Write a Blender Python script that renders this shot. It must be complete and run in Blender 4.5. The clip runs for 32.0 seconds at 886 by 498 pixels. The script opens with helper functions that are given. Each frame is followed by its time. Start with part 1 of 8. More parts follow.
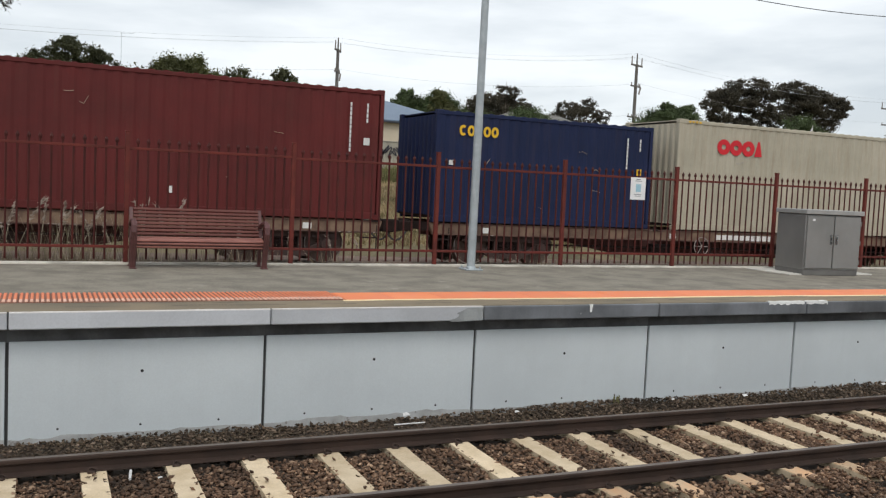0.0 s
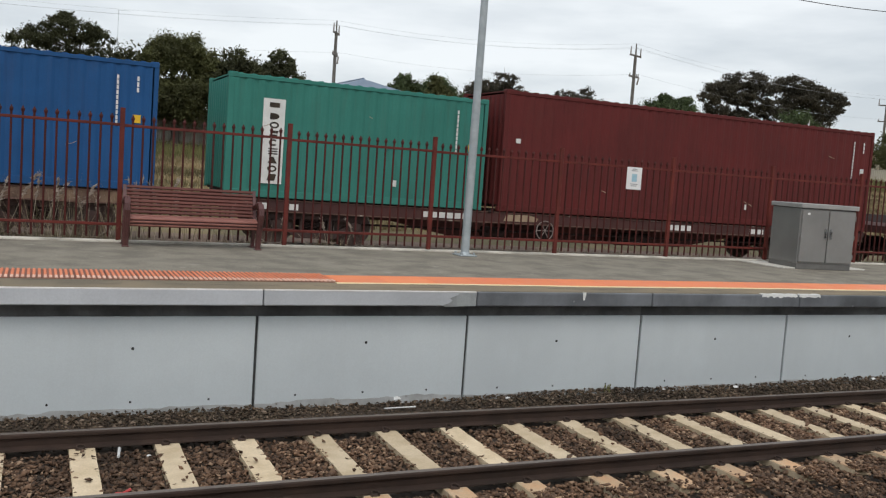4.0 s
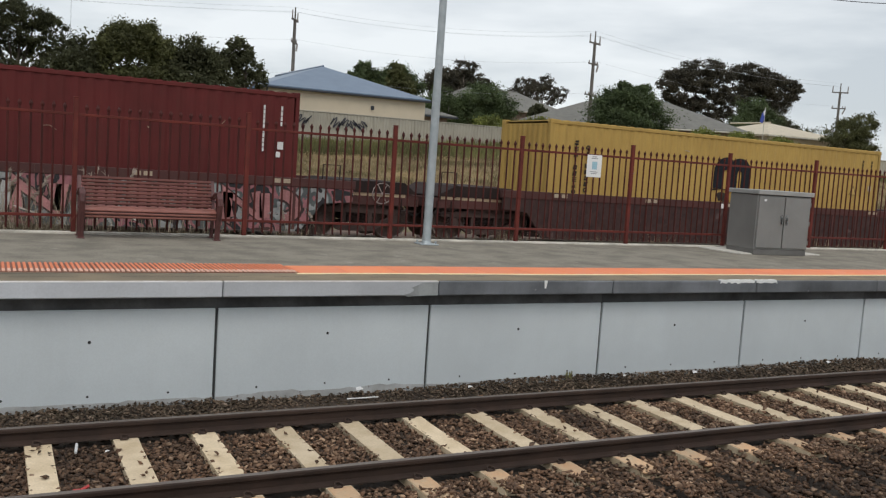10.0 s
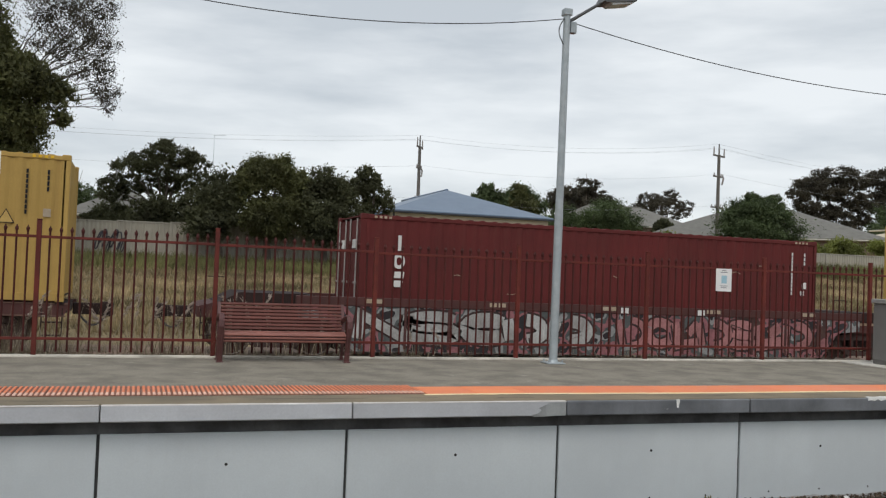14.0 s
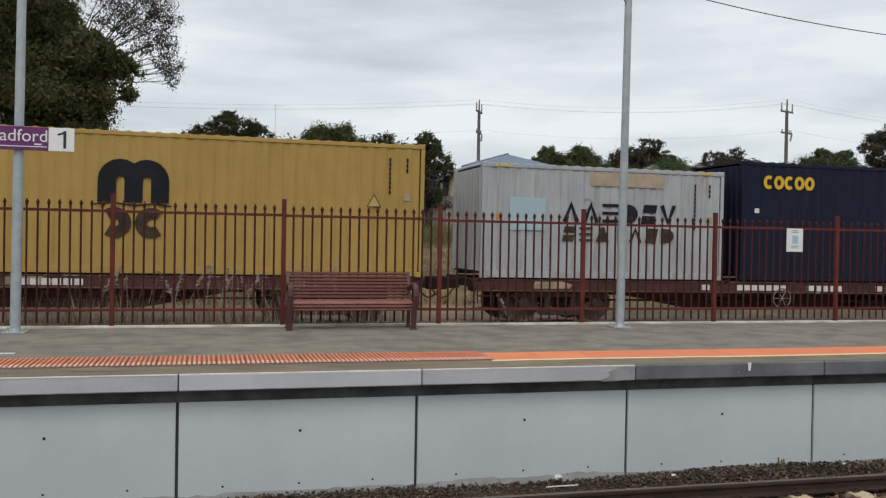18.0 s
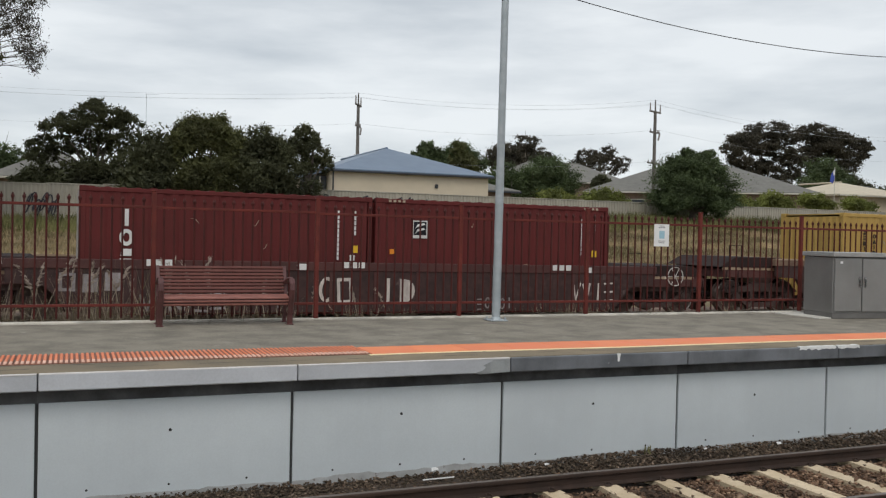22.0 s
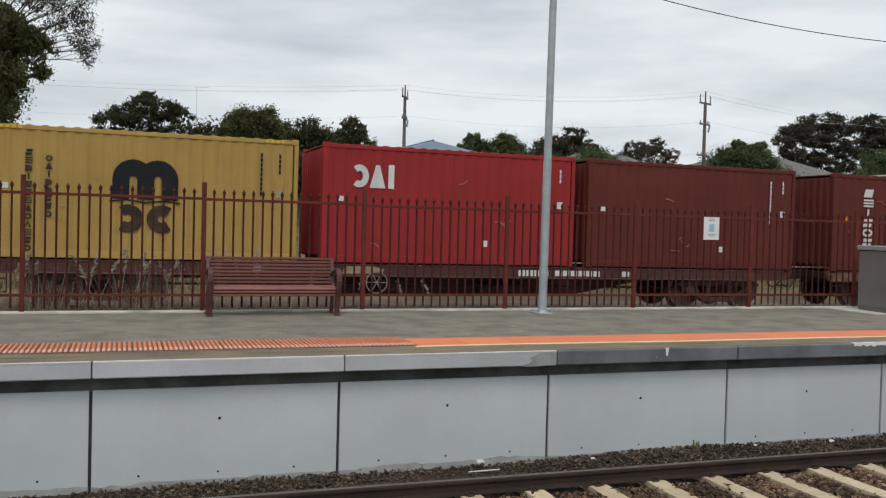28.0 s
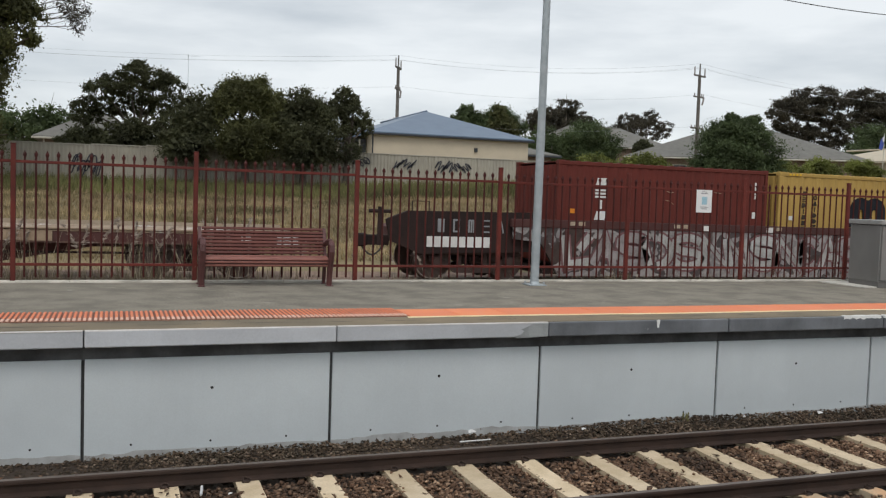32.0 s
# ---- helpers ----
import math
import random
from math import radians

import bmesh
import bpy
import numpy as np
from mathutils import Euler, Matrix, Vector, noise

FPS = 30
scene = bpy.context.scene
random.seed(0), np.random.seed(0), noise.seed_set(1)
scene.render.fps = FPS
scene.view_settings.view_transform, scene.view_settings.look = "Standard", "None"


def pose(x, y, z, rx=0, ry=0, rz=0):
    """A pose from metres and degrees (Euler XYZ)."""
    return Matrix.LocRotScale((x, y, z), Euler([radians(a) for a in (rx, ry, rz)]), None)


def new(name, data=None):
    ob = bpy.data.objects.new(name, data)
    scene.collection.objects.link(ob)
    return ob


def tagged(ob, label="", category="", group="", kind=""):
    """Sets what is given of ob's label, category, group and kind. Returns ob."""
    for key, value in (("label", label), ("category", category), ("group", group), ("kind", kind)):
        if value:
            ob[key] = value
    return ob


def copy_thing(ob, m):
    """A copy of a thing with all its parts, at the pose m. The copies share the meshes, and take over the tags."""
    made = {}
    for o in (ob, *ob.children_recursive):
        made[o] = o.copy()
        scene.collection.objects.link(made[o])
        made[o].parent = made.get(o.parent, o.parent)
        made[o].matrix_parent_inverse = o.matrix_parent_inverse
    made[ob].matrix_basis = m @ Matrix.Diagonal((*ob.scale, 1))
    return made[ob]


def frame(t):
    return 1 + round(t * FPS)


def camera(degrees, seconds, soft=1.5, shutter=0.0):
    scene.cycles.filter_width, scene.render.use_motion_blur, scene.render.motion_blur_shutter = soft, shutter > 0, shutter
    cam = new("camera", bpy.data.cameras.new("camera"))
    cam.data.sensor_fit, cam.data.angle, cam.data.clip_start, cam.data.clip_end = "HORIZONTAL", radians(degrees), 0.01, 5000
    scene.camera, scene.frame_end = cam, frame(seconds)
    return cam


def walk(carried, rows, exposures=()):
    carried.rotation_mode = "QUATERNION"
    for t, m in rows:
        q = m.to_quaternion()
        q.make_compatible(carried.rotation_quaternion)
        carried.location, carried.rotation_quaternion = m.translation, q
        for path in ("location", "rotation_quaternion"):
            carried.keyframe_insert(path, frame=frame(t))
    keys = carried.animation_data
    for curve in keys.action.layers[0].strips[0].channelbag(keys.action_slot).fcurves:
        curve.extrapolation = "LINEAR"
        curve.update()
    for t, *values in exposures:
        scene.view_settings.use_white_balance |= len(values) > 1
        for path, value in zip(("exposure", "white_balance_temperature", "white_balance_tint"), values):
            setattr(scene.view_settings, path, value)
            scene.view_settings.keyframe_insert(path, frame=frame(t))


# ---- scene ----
# Railway platform with a freight train passing behind its fence. Metres; z = 0 is the platform's surface, x runs along the track.
LENS = 52.13
cam = camera(LENS, 32.0, soft=1.25)
PATH = [
    (0.0, 0.012, -0.004, 1.304, -23.74, -4.00, -2.60),
    (0.5, 0.010, -0.000, 1.306, -23.53, -4.42, -3.11),
    (1.0, 0.006, 0.000, 1.294, -23.50, -4.60, -3.89),
    (1.5, 0.006, 0.014, 1.297, -24.94, -4.41, -4.28),
    (2.0, 0.011, 0.024, 1.293, -27.02, -4.51, -4.43),
    (2.5, 0.022, 0.048, 1.295, -25.50, -5.08, -5.47),
    (4.5, 0.021, 0.021, 1.281, -23.75, -4.80, -3.65),
    (5.0, 0.023, 0.025, 1.283, -23.98, -5.02, -3.32),
    (5.5, 0.025, 0.023, 1.280, -24.27, -4.74, -2.79),
    (6.0, 0.017, 0.008, 1.286, -24.49, -4.50, -3.02),
    (6.5, 0.017, 0.013, 1.285, -24.58, -4.62, -3.67),
    (7.0, 0.016, 0.008, 1.281, -25.00, -4.91, -3.98),
    (7.5, 0.007, 0.014, 1.279, -25.76, -4.86, -3.77),
    (8.0, 0.022, 0.032, 1.281, -26.31, -5.05, -3.44),
    (8.5, 0.019, 0.026, 1.283, -26.71, -5.24, -3.10),
    (9.0, 0.019, 0.014, 1.288, -26.56, -4.94, -2.73),
    (9.5, 0.020, 0.011, 1.281, -25.73, -4.72, -2.47),
    (10.0, 0.036, 0.049, 1.297, -26.47, -5.45, -3.69),
    (10.5, 0.021, 0.022, 1.285, -26.41, -4.77, -3.93),
    (11.0, 0.013, -0.026, 1.295, -21.52, -2.60, -1.64),
    (11.5, 0.018, -0.021, 1.317, -16.44, -0.40, -0.33),
    (12.0, 0.017, -0.018, 1.319, -15.31, -0.04, -0.80),
    (12.5, 0.006, -0.029, 1.311, -15.92, 0.10, -1.59),
    (13.0, 0.005, -0.030, 1.311, -17.12, 0.97, -1.85),
    (13.5, 0.008, -0.029, 1.310, -18.27, 1.73, -1.89),
    (15.5, 0.021, -0.021, 1.321, -18.83, 0.86, -2.44),
    (16.0, 0.009, -0.037, 1.329, -14.77, 0.73, -1.52),
    (16.5, -0.040, -0.050, 1.316, -10.78, -0.29, -2.11),
    (17.0, -0.058, -0.041, 1.323, -10.96, -2.27, -2.84),
    (17.5, -0.036, -0.013, 1.331, -10.87, -1.53, -2.20),
    (18.0, -0.039, -0.029, 1.331, -14.73, -0.66, -1.00),
    (18.5, -0.005, -0.025, 1.330, -20.51, 0.36, 1.34),
    (19.0, 0.018, -0.006, 1.335, -23.13, -1.51, 1.17),
    (19.5, -0.007, -0.043, 1.321, -21.69, -1.11, 0.21),
    (20.0, -0.016, -0.041, 1.336, -19.12, -1.19, 0.34),
    (20.5, -0.005, -0.028, 1.330, -19.48, -2.37, 0.73),
    (21.0, -0.001, -0.014, 1.326, -20.93, -1.66, 0.61),
    (21.5, -0.012, -0.011, 1.326, -21.96, -1.37, -0.18),
    (22.0, -0.010, -0.003, 1.328, -22.36, -0.88, -1.25),
    (22.5, -0.013, -0.004, 1.317, -22.44, -1.10, -1.74),
    (23.0, -0.018, -0.005, 1.320, -21.71, -0.92, -1.35),
    (23.5, -0.018, -0.010, 1.317, -21.35, -1.19, -1.42),
    (24.0, -0.022, -0.023, 1.310, -21.48, -1.48, -0.98),
    (24.5, -0.006, -0.007, 1.315, -20.87, -0.99, -0.61),
    (25.0, -0.011, 0.003, 1.319, -20.62, -1.02, -1.71),
    (25.5, -0.015, -0.003, 1.318, -20.42, -1.44, -2.56),
    (27.5, -0.016, 0.004, 1.326, -18.44, -0.90, -1.41),
    (28.0, -0.015, 0.010, 1.324, -19.46, -1.43, -1.48),
    (28.5, -0.018, 0.004, 1.321, -21.05, -1.58, -1.87),
    (29.0, -0.018, 0.014, 1.324, -21.55, -1.96, -2.42),
    (29.5, -0.026, 0.010, 1.322, -21.27, -2.52, -2.61),
    (30.0, -0.016, 0.017, 1.321, -20.57, -2.64, -2.07),
    (30.5, -0.011, 0.025, 1.325, -19.78, -2.51, -1.95),
    (31.0, -0.014, 0.017, 1.324, -19.26, -2.75, -2.26),
    (31.5, -0.018, 0.019, 1.323, -19.36, -3.05, -2.40),
    (32.0, -0.012, 0.016, 1.318, -19.91, -3.21, -1.81),
]
EXPOSURES = [(0.0, 0.22), (1.0, 0.08), (2.0, 0.12), (5.0, 0.06), (6.0, -0.18), (7.0, -0.02), (8.0, 0.08), (10.0, 0.05), (11.0, 0.02), (12.0, -0.20), (13.0, 0.03), (15.5, 0.0), (16.0, -0.04), (17.0, 0.20), (18.0, -0.03), (19.0, -0.08), (20.0, 0.0), (21.0, 0.04), (22.6, -0.08), (23.0, -0.12), (24.0, -0.02), (25.0, -0.05), (31.0, 0.0), (32.0, 0.03)]
walk(cam, [(t, pose(x, y, z, 90 + pitch, roll, yaw)) for t, x, y, z, yaw, pitch, roll in PATH], exposures=EXPOSURES)

# ---------------------------------------------------------------- light
SUN_EL, SUN_AZ = 52, 200
world = bpy.data.worlds.new("sky")
scene.world = world
world.use_nodes = True
wn, wl = world.node_tree.nodes, world.node_tree.links
background = wn["Background"]
sky = wn.new("ShaderNodeTexSky")
sky.sky_type, sky.sun_disc = "NISHITA", False
sky.sun_elevation, sky.sun_rotation = radians(SUN_EL), radians(SUN_AZ)
sky_dim = wn.new("ShaderNodeMix")
sky_dim.data_type, sky_dim.blend_type = "RGBA", "MULTIPLY"
sky_dim.inputs[0].default_value = 1
sky_dim.inputs[7].default_value = (0.12, 0.12, 0.12, 1)
wl.new(sky.outputs[0], sky_dim.inputs[6])
coord = wn.new("ShaderNodeTexCoord")
stretch = wn.new("ShaderNodeMapping")
stretch.inputs["Scale"].default_value = (1.5, 1.5, 7.0)
stretch.inputs["Rotation"].default_value = (0.06, -0.05, 0.3)
wl.new(coord.outputs["Generated"], stretch.inputs[0])
cloud = wn.new("ShaderNodeTexNoise")
cloud.inputs["Scale"].default_value, cloud.inputs["Detail"].default_value, cloud.inputs["Roughness"].default_value = 1.7, 6, 0.52
wl.new(stretch.outputs[0], cloud.inputs["Vector"])
tone = wn.new("ShaderNodeValToRGB")
tone.color_ramp.elements[0].position, tone.color_ramp.elements[0].color = 0.37, (0.585, 0.63, 0.67, 1)
tone.color_ramp.elements[1].position, tone.color_ramp.elements[1].color = 0.60, (0.875, 0.908, 0.928, 1)
wl.new(cloud.outputs[0], tone.inputs[0])
cover = wn.new("ShaderNodeMix")
cover.data_type = "RGBA"
cover.inputs[0].default_value = 0.9
wl.new(sky_dim.outputs[2], cover.inputs[6])
wl.new(tone.outputs[0], cover.inputs[7])
wl.new(cover.outputs[2], background.inputs[0])
background.inputs[1].default_value = 1.0

sun = new("sun", bpy.data.lights.new("sun", "SUN"))
sun.data.energy, sun.data.angle, sun.data.color = 1.05, radians(25), (1.0, 0.945, 0.885)
sun.matrix_world = pose(0, 0, 20, 90 - SUN_EL, 0, 180 - SUN_AZ)


# ---------------------------------------------------------------- materials
def surface(name, a, b=None, rough=0.8, metal=0.0, scale=3.0, fine=40.0, bump=0.15, spread=0.06, streak=0.0, streak_colour=(0.1, 0.06, 0.04), contrast=(0.35, 0.65), grain=0.25, spots=None, gloss=0.5):
    """Two colours mixed by broad and fine noise, with relief, a shift from piece to piece, and, where streak > 0, vertical dirt runs."""
    m = bpy.data.materials.new(name)
    m.use_nodes = True
    n, l = m.node_tree.nodes, m.node_tree.links
    bsdf = n["Principled BSDF"]
    b = b or tuple(c * 0.8 for c in a)
    tc, info = n.new("ShaderNodeTexCoord"), n.new("ShaderNodeObjectInfo")
    shift = n.new("ShaderNodeVectorMath")
    shift.operation = "MULTIPLY_ADD"
    shift.inputs[1].default_value = (37, 23, 11)
    l.new(info.outputs["Random"], shift.inputs[0])
    l.new(tc.outputs["Object"], shift.inputs[2])

    def noise_at(s, detail=5, rough_=0.6, vec=None):
        t = n.new("ShaderNodeTexNoise")
        t.inputs["Scale"].default_value, t.inputs["Detail"].default_value, t.inputs["Roughness"].default_value = s, detail, rough_
        l.new(vec or shift.outputs[0], t.inputs["Vector"])
        return t.outputs[0]

    def ramp(src, lo, hi, ca=(0, 0, 0, 1), cb=(1, 1, 1, 1)):
        r = n.new("ShaderNodeValToRGB")
        r.color_ramp.elements[0].position, r.color_ramp.elements[1].position = lo, hi
        r.color_ramp.elements[0].color, r.color_ramp.elements[1].color = ca, cb
        l.new(src, r.inputs[0])
        return r.outputs[0]

    def mix(fac, x, y, blend="MIX"):
        k = n.new("ShaderNodeMix")
        k.data_type, k.blend_type = "RGBA", blend
        for sock, val in ((k.inputs[0], fac), (k.inputs[6], x), (k.inputs[7], y)):
            if isinstance(val, (int, float)):
                sock.default_value = val
            elif isinstance(val, tuple):
                sock.default_value = (*val[:3], 1)
            else:
                l.new(val, sock)
        return k.outputs[2]

    broad, small = noise_at(scale), noise_at(fine, 3)
    col = mix(ramp(broad, *contrast), tuple(a), tuple(b))
    col = mix(grain, col, mix(1.0, col, ramp(small, 0.25, 0.75, (0.45, 0.45, 0.45, 1), (1.5, 1.5, 1.5, 1)), "MULTIPLY"))
    if streak > 0:
        runs = n.new("ShaderNodeMapping")
        runs.inputs["Scale"].default_value = (1, 1, 0.08)
        l.new(shift.outputs[0], runs.inputs[0])
        fac = n.new("ShaderNodeMath")
        fac.operation = "MULTIPLY"
        fac.inputs[1].default_value = streak
        l.new(ramp(noise_at(7.0, 4, 0.65, runs.outputs[0]), 0.5, 0.75), fac.inputs[0])
        col = mix(fac.outputs[0], col, tuple(streak_colour))
    if spots:
        col = mix(ramp(noise_at(spots[0], 4, 0.7), spots[1], spots[1] + 0.06), col, tuple(spots[2]))
    if spread > 0:
        rng = n.new("ShaderNodeMapRange")
        rng.inputs["To Min"].default_value, rng.inputs["To Max"].default_value = 1 - spread, 1 + spread
        l.new(info.outputs["Random"], rng.inputs[0])
        col = mix(1.0, col, rng.outputs[0], "MULTIPLY")
    l.new(col, bsdf.inputs["Base Color"])
    rr = n.new("ShaderNodeMapRange")
    rr.inputs["To Min"].default_value, rr.inputs["To Max"].default_value = max(0.03, rough - 0.12), min(1, rough + 0.12)
    l.new(small, rr.inputs[0])
    l.new(rr.outputs[0], bsdf.inputs["Roughness"])
    bsdf.inputs["Metallic"].default_value = metal
    bsdf.inputs["Specular IOR Level"].default_value = gloss
    if bump > 0:
        bp = n.new("ShaderNodeBump")
        bp.inputs["Strength"].default_value, bp.inputs["Distance"].default_value = bump, 0.02
        l.new(mix(0.5, broad, small), bp.inputs["Height"])
        l.new(bp.outputs[0], bsdf.inputs["Normal"])
    return m


def shades(name, colours, rough=0.9, spread_scale=0.0, thin=0.0, patch=None):
    """One material whose joined pieces take their colour, each at random, from a row of shades."""
    m = bpy.data.materials.new(name)
    m.use_nodes = True
    n, l = m.node_tree.nodes, m.node_tree.links
    r = n.new("ShaderNodeValToRGB")
    r.color_ramp.interpolation = "LINEAR"
    while len(r.color_ramp.elements) < len(colours):
        r.color_ramp.elements.new(0.5)
    for i, c in enumerate(colours):
        r.color_ramp.elements[i].position = i / (len(colours) - 1)
        r.color_ramp.elements[i].color = (*c, 1)
    l.new(n.new("ShaderNodeNewGeometry").outputs["Random Per Island"], r.inputs[0])
    out = r.outputs[0]
    if patch:
        other = n.new("ShaderNodeValToRGB")
        for i, c in enumerate(patch[1:3]):
            other.color_ramp.elements[i].color = (*c, 1)
        l.new(n.new("ShaderNodeNewGeometry").outputs["Random Per Island"], other.inputs[0])
        where = n.new("ShaderNodeTexNoise")
        where.inputs["Scale"].default_value, where.inputs["Detail"].default_value = patch[0], 4
        spot = n.new("ShaderNodeMapping")
        spot.inputs["Scale"].default_value = (0.45, 1.0, 1.0)
        l.new(n.new("ShaderNodeTexCoord").outputs["Object"], spot.inputs[0])
        l.new(spot.outputs[0], where.inputs["Vector"])
        edge = n.new("ShaderNodeMapRange")
        edge.inputs["From Min"].default_value, edge.inputs["From Max"].default_value = 0.46, 0.56
        l.new(where.outputs[0], edge.inputs[0])
        two = n.new("ShaderNodeMix")
        two.data_type = "RGBA"
        l.new(edge.outputs[0], two.inputs[0])
        l.new(out, two.inputs[6])
        l.new(other.outputs[0], two.inputs[7])
        out = two.outputs[2]
    if spread_scale:
        t = n.new("ShaderNodeTexNoise")
        t.inputs["Scale"].default_value = spread_scale
        l.new(n.new("ShaderNodeTexCoord").outputs["Object"], t.inputs["Vector"])
        q = n.new("ShaderNodeMapRange")
        q.inputs["From Min"].default_value, q.inputs["From Max"].default_value = 0.3, 0.7
        q.inputs["To Min"].default_value, q.inputs["To Max"].default_value = 0.55, 1.5
        l.new(t.outputs[0], q.inputs[0])
        k = n.new("ShaderNodeMix")
        k.data_type, k.blend_type = "RGBA", "MULTIPLY"
        k.inputs[0].default_value = 1
        l.new(out, k.inputs[6])
        l.new(q.outputs[0], k.inputs[7])
        out = k.outputs[2]
    l.new(out, n["Principled BSDF"].inputs["Base Color"])
    n["Principled BSDF"].inputs["Roughness"].default_value = rough
    if thin:
        glow = n.new("ShaderNodeBsdfTranslucent")
        l.new(out, glow.inputs[0])
        both = n.new("ShaderNodeMixShader")
        both.inputs[0].default_value = thin
        l.new(n["Principled BSDF"].outputs[0], both.inputs[1])
        l.new(glow.outputs[0], both.inputs[2])
        l.new(both.outputs[0], n["Material Output"].inputs[0])
    return m


def graffiti(name, ground, colours, scale=0.9, cover=0.5):
    """Rusty wagon side sprayed over with bold patches of paint."""
    m = bpy.data.materials.new(name)
    m.use_nodes = True
    n, l = m.node_tree.nodes, m.node_tree.links
    tc, info = n.new("ShaderNodeTexCoord"), n.new("ShaderNodeObjectInfo")
    shift = n.new("ShaderNodeVectorMath")
    shift.operation = "MULTIPLY_ADD"
    shift.inputs[1].default_value = (91, 53, 17)
    l.new(info.outputs["Random"], shift.inputs[0])
    l.new(tc.outputs["Object"], shift.inputs[2])

    def tex(s, detail, warp):
        t = n.new("ShaderNodeTexNoise")
        t.inputs["Scale"].default_value, t.inputs["Detail"].default_value, t.inputs["Distortion"].default_value = s, detail, warp
        l.new(shift.outputs[0], t.inputs["Vector"])
        return t.outputs[0]

    r = n.new("ShaderNodeValToRGB")
    r.color_ramp.interpolation = "CONSTANT"
    while len(r.color_ramp.elements) < len(colours):
        r.color_ramp.elements.new(0.5)
    for i, c in enumerate(colours):
        r.color_ramp.elements[i].position = 0.0 if i == 0 else 0.30 + 0.42 * i / len(colours)
        r.color_ramp.elements[i].color = (*c, 1)
    l.new(tex(scale * 1.7, 2.0, 0.6), r.inputs[0])
    area = n.new("ShaderNodeMath")
    area.operation = "GREATER_THAN"
    area.inputs[1].default_value = 1 - cover
    l.new(tex(scale * 1.1, 3.0, 0.6), area.inputs[0])
    rust = n.new("ShaderNodeValToRGB")
    rust.color_ramp.elements[0].position, rust.color_ramp.elements[1].position = 0.3, 0.7
    rust.color_ramp.elements[0].color, rust.color_ramp.elements[1].color = (*ground, 1), (*(c * 0.55 for c in ground), 1)
    l.new(tex(5, 6, 0), rust.inputs[0])
    k = n.new("ShaderNodeMix")
    k.data_type = "RGBA"
    l.new(area.outputs[0], k.inputs[0])
    l.new(rust.outputs[0], k.inputs[6])
    l.new(r.outputs[0], k.inputs[7])
    dirt = n.new("ShaderNodeMix")
    dirt.data_type, dirt.blend_type = "RGBA", "MULTIPLY"
    dirt.inputs[0].default_value = 0.75
    l.new(k.outputs[2], dirt.inputs[6])
    l.new(tex(9, 6, 0), dirt.inputs[7])
    l.new(dirt.outputs[2], n["Principled BSDF"].inputs["Base Color"])
    n["Principled BSDF"].inputs["Roughness"].default_value = 0.8
    return m


def glass(name):
    m = bpy.data.materials.new(name)
    m.use_nodes = True
    b = m.node_tree.nodes["Principled BSDF"]
    b.inputs["Base Color"].default_value, b.inputs["Roughness"].default_value = (0.02, 0.025, 0.03, 1), 0.08
    return m


PANEL = surface("panel_concrete", (0.60, 0.648, 0.668), (0.545, 0.588, 0.608), 0.75, scale=0.8, fine=60, bump=0.05, spread=0.03, streak=0.07, streak_colour=(0.42, 0.43, 0.43), grain=0.07, spots=(3.2, 0.735, (0.42, 0.43, 0.42)))
PANEL_FOOT = surface("stained_concrete", (0.46, 0.47, 0.47), (0.33, 0.33, 0.32), 0.9, scale=5, bump=0.2, spots=(6, 0.62, (0.20, 0.18, 0.16)))
COPING = surface("coping_concrete", (0.52, 0.535, 0.56), (0.43, 0.44, 0.46), 0.7, scale=1.1, fine=50, bump=0.08, spread=0.10, grain=0.12, spots=(1.6, 0.66, (0.16, 0.17, 0.18)))
ARRIS = surface("worn_arris", (0.74, 0.72, 0.70), (0.60, 0.56, 0.53), 0.75, scale=3, fine=50, bump=0.05, grain=0.2)
COPING_STAIN = surface("stained_coping", (0.33, 0.345, 0.345), (0.20, 0.21, 0.205), 0.5, scale=3.5, fine=50, bump=0.05, grain=0.15, streak=0.3, streak_colour=(0.12, 0.125, 0.12))
COPING_DARK = surface("blackened_coping", (0.175, 0.185, 0.20), (0.085, 0.090, 0.097), 0.36, scale=1.3, fine=50, bump=0.05, spread=0.15, grain=0.12, contrast=(0.36, 0.66), streak=0.25, streak_colour=(0.05, 0.052, 0.055), spots=(2.6, 0.68, (0.30, 0.31, 0.33)))
# Shade under the coping is put into this darker concrete colour.
RECESS_SHADE = surface("shaded_recess_concrete", (0.12, 0.122, 0.124), (0.045, 0.045, 0.046), 0.9, scale=2.0)
HOLE = surface("hole_dark", (0.015, 0.015, 0.015), None, 0.9, bump=0)
JOINT = surface("joint_seal", (0.06, 0.06, 0.06), None, 0.9)
ASPHALT = surface("platform_asphalt", (0.260, 0.234, 0.189), (0.176, 0.158, 0.128), 0.92, scale=2.1, fine=38, contrast=(0.40, 0.64), gloss=0.3, bump=0.45, spread=0, grain=0.5, spots=(2.4, 0.635, (0.315, 0.29, 0.245)))
EDGE_STRIP = surface("worn_edge_asphalt", (0.25, 0.195, 0.125), (0.17, 0.14, 0.095), 0.9, scale=1.2, fine=80, bump=0.2, spread=0, grain=0.25)
TACTILE = surface("orange_tactile", (0.78, 0.24, 0.11), (0.70, 0.20, 0.09), 0.6, scale=2, fine=60, bump=0.05, spread=0.05, grain=0.1)
TACTILE_PALE = surface("worn_tactile_top", (0.80, 0.52, 0.42), (0.75, 0.42, 0.30), 0.6, scale=3, bump=0.05)
# Dark brown base that shows between the orange ribs.
TACTILE_DARK = surface("dark_tactile_groove", (0.20, 0.10, 0.07), (0.28, 0.12, 0.08), 0.8, scale=3, bump=0.05)
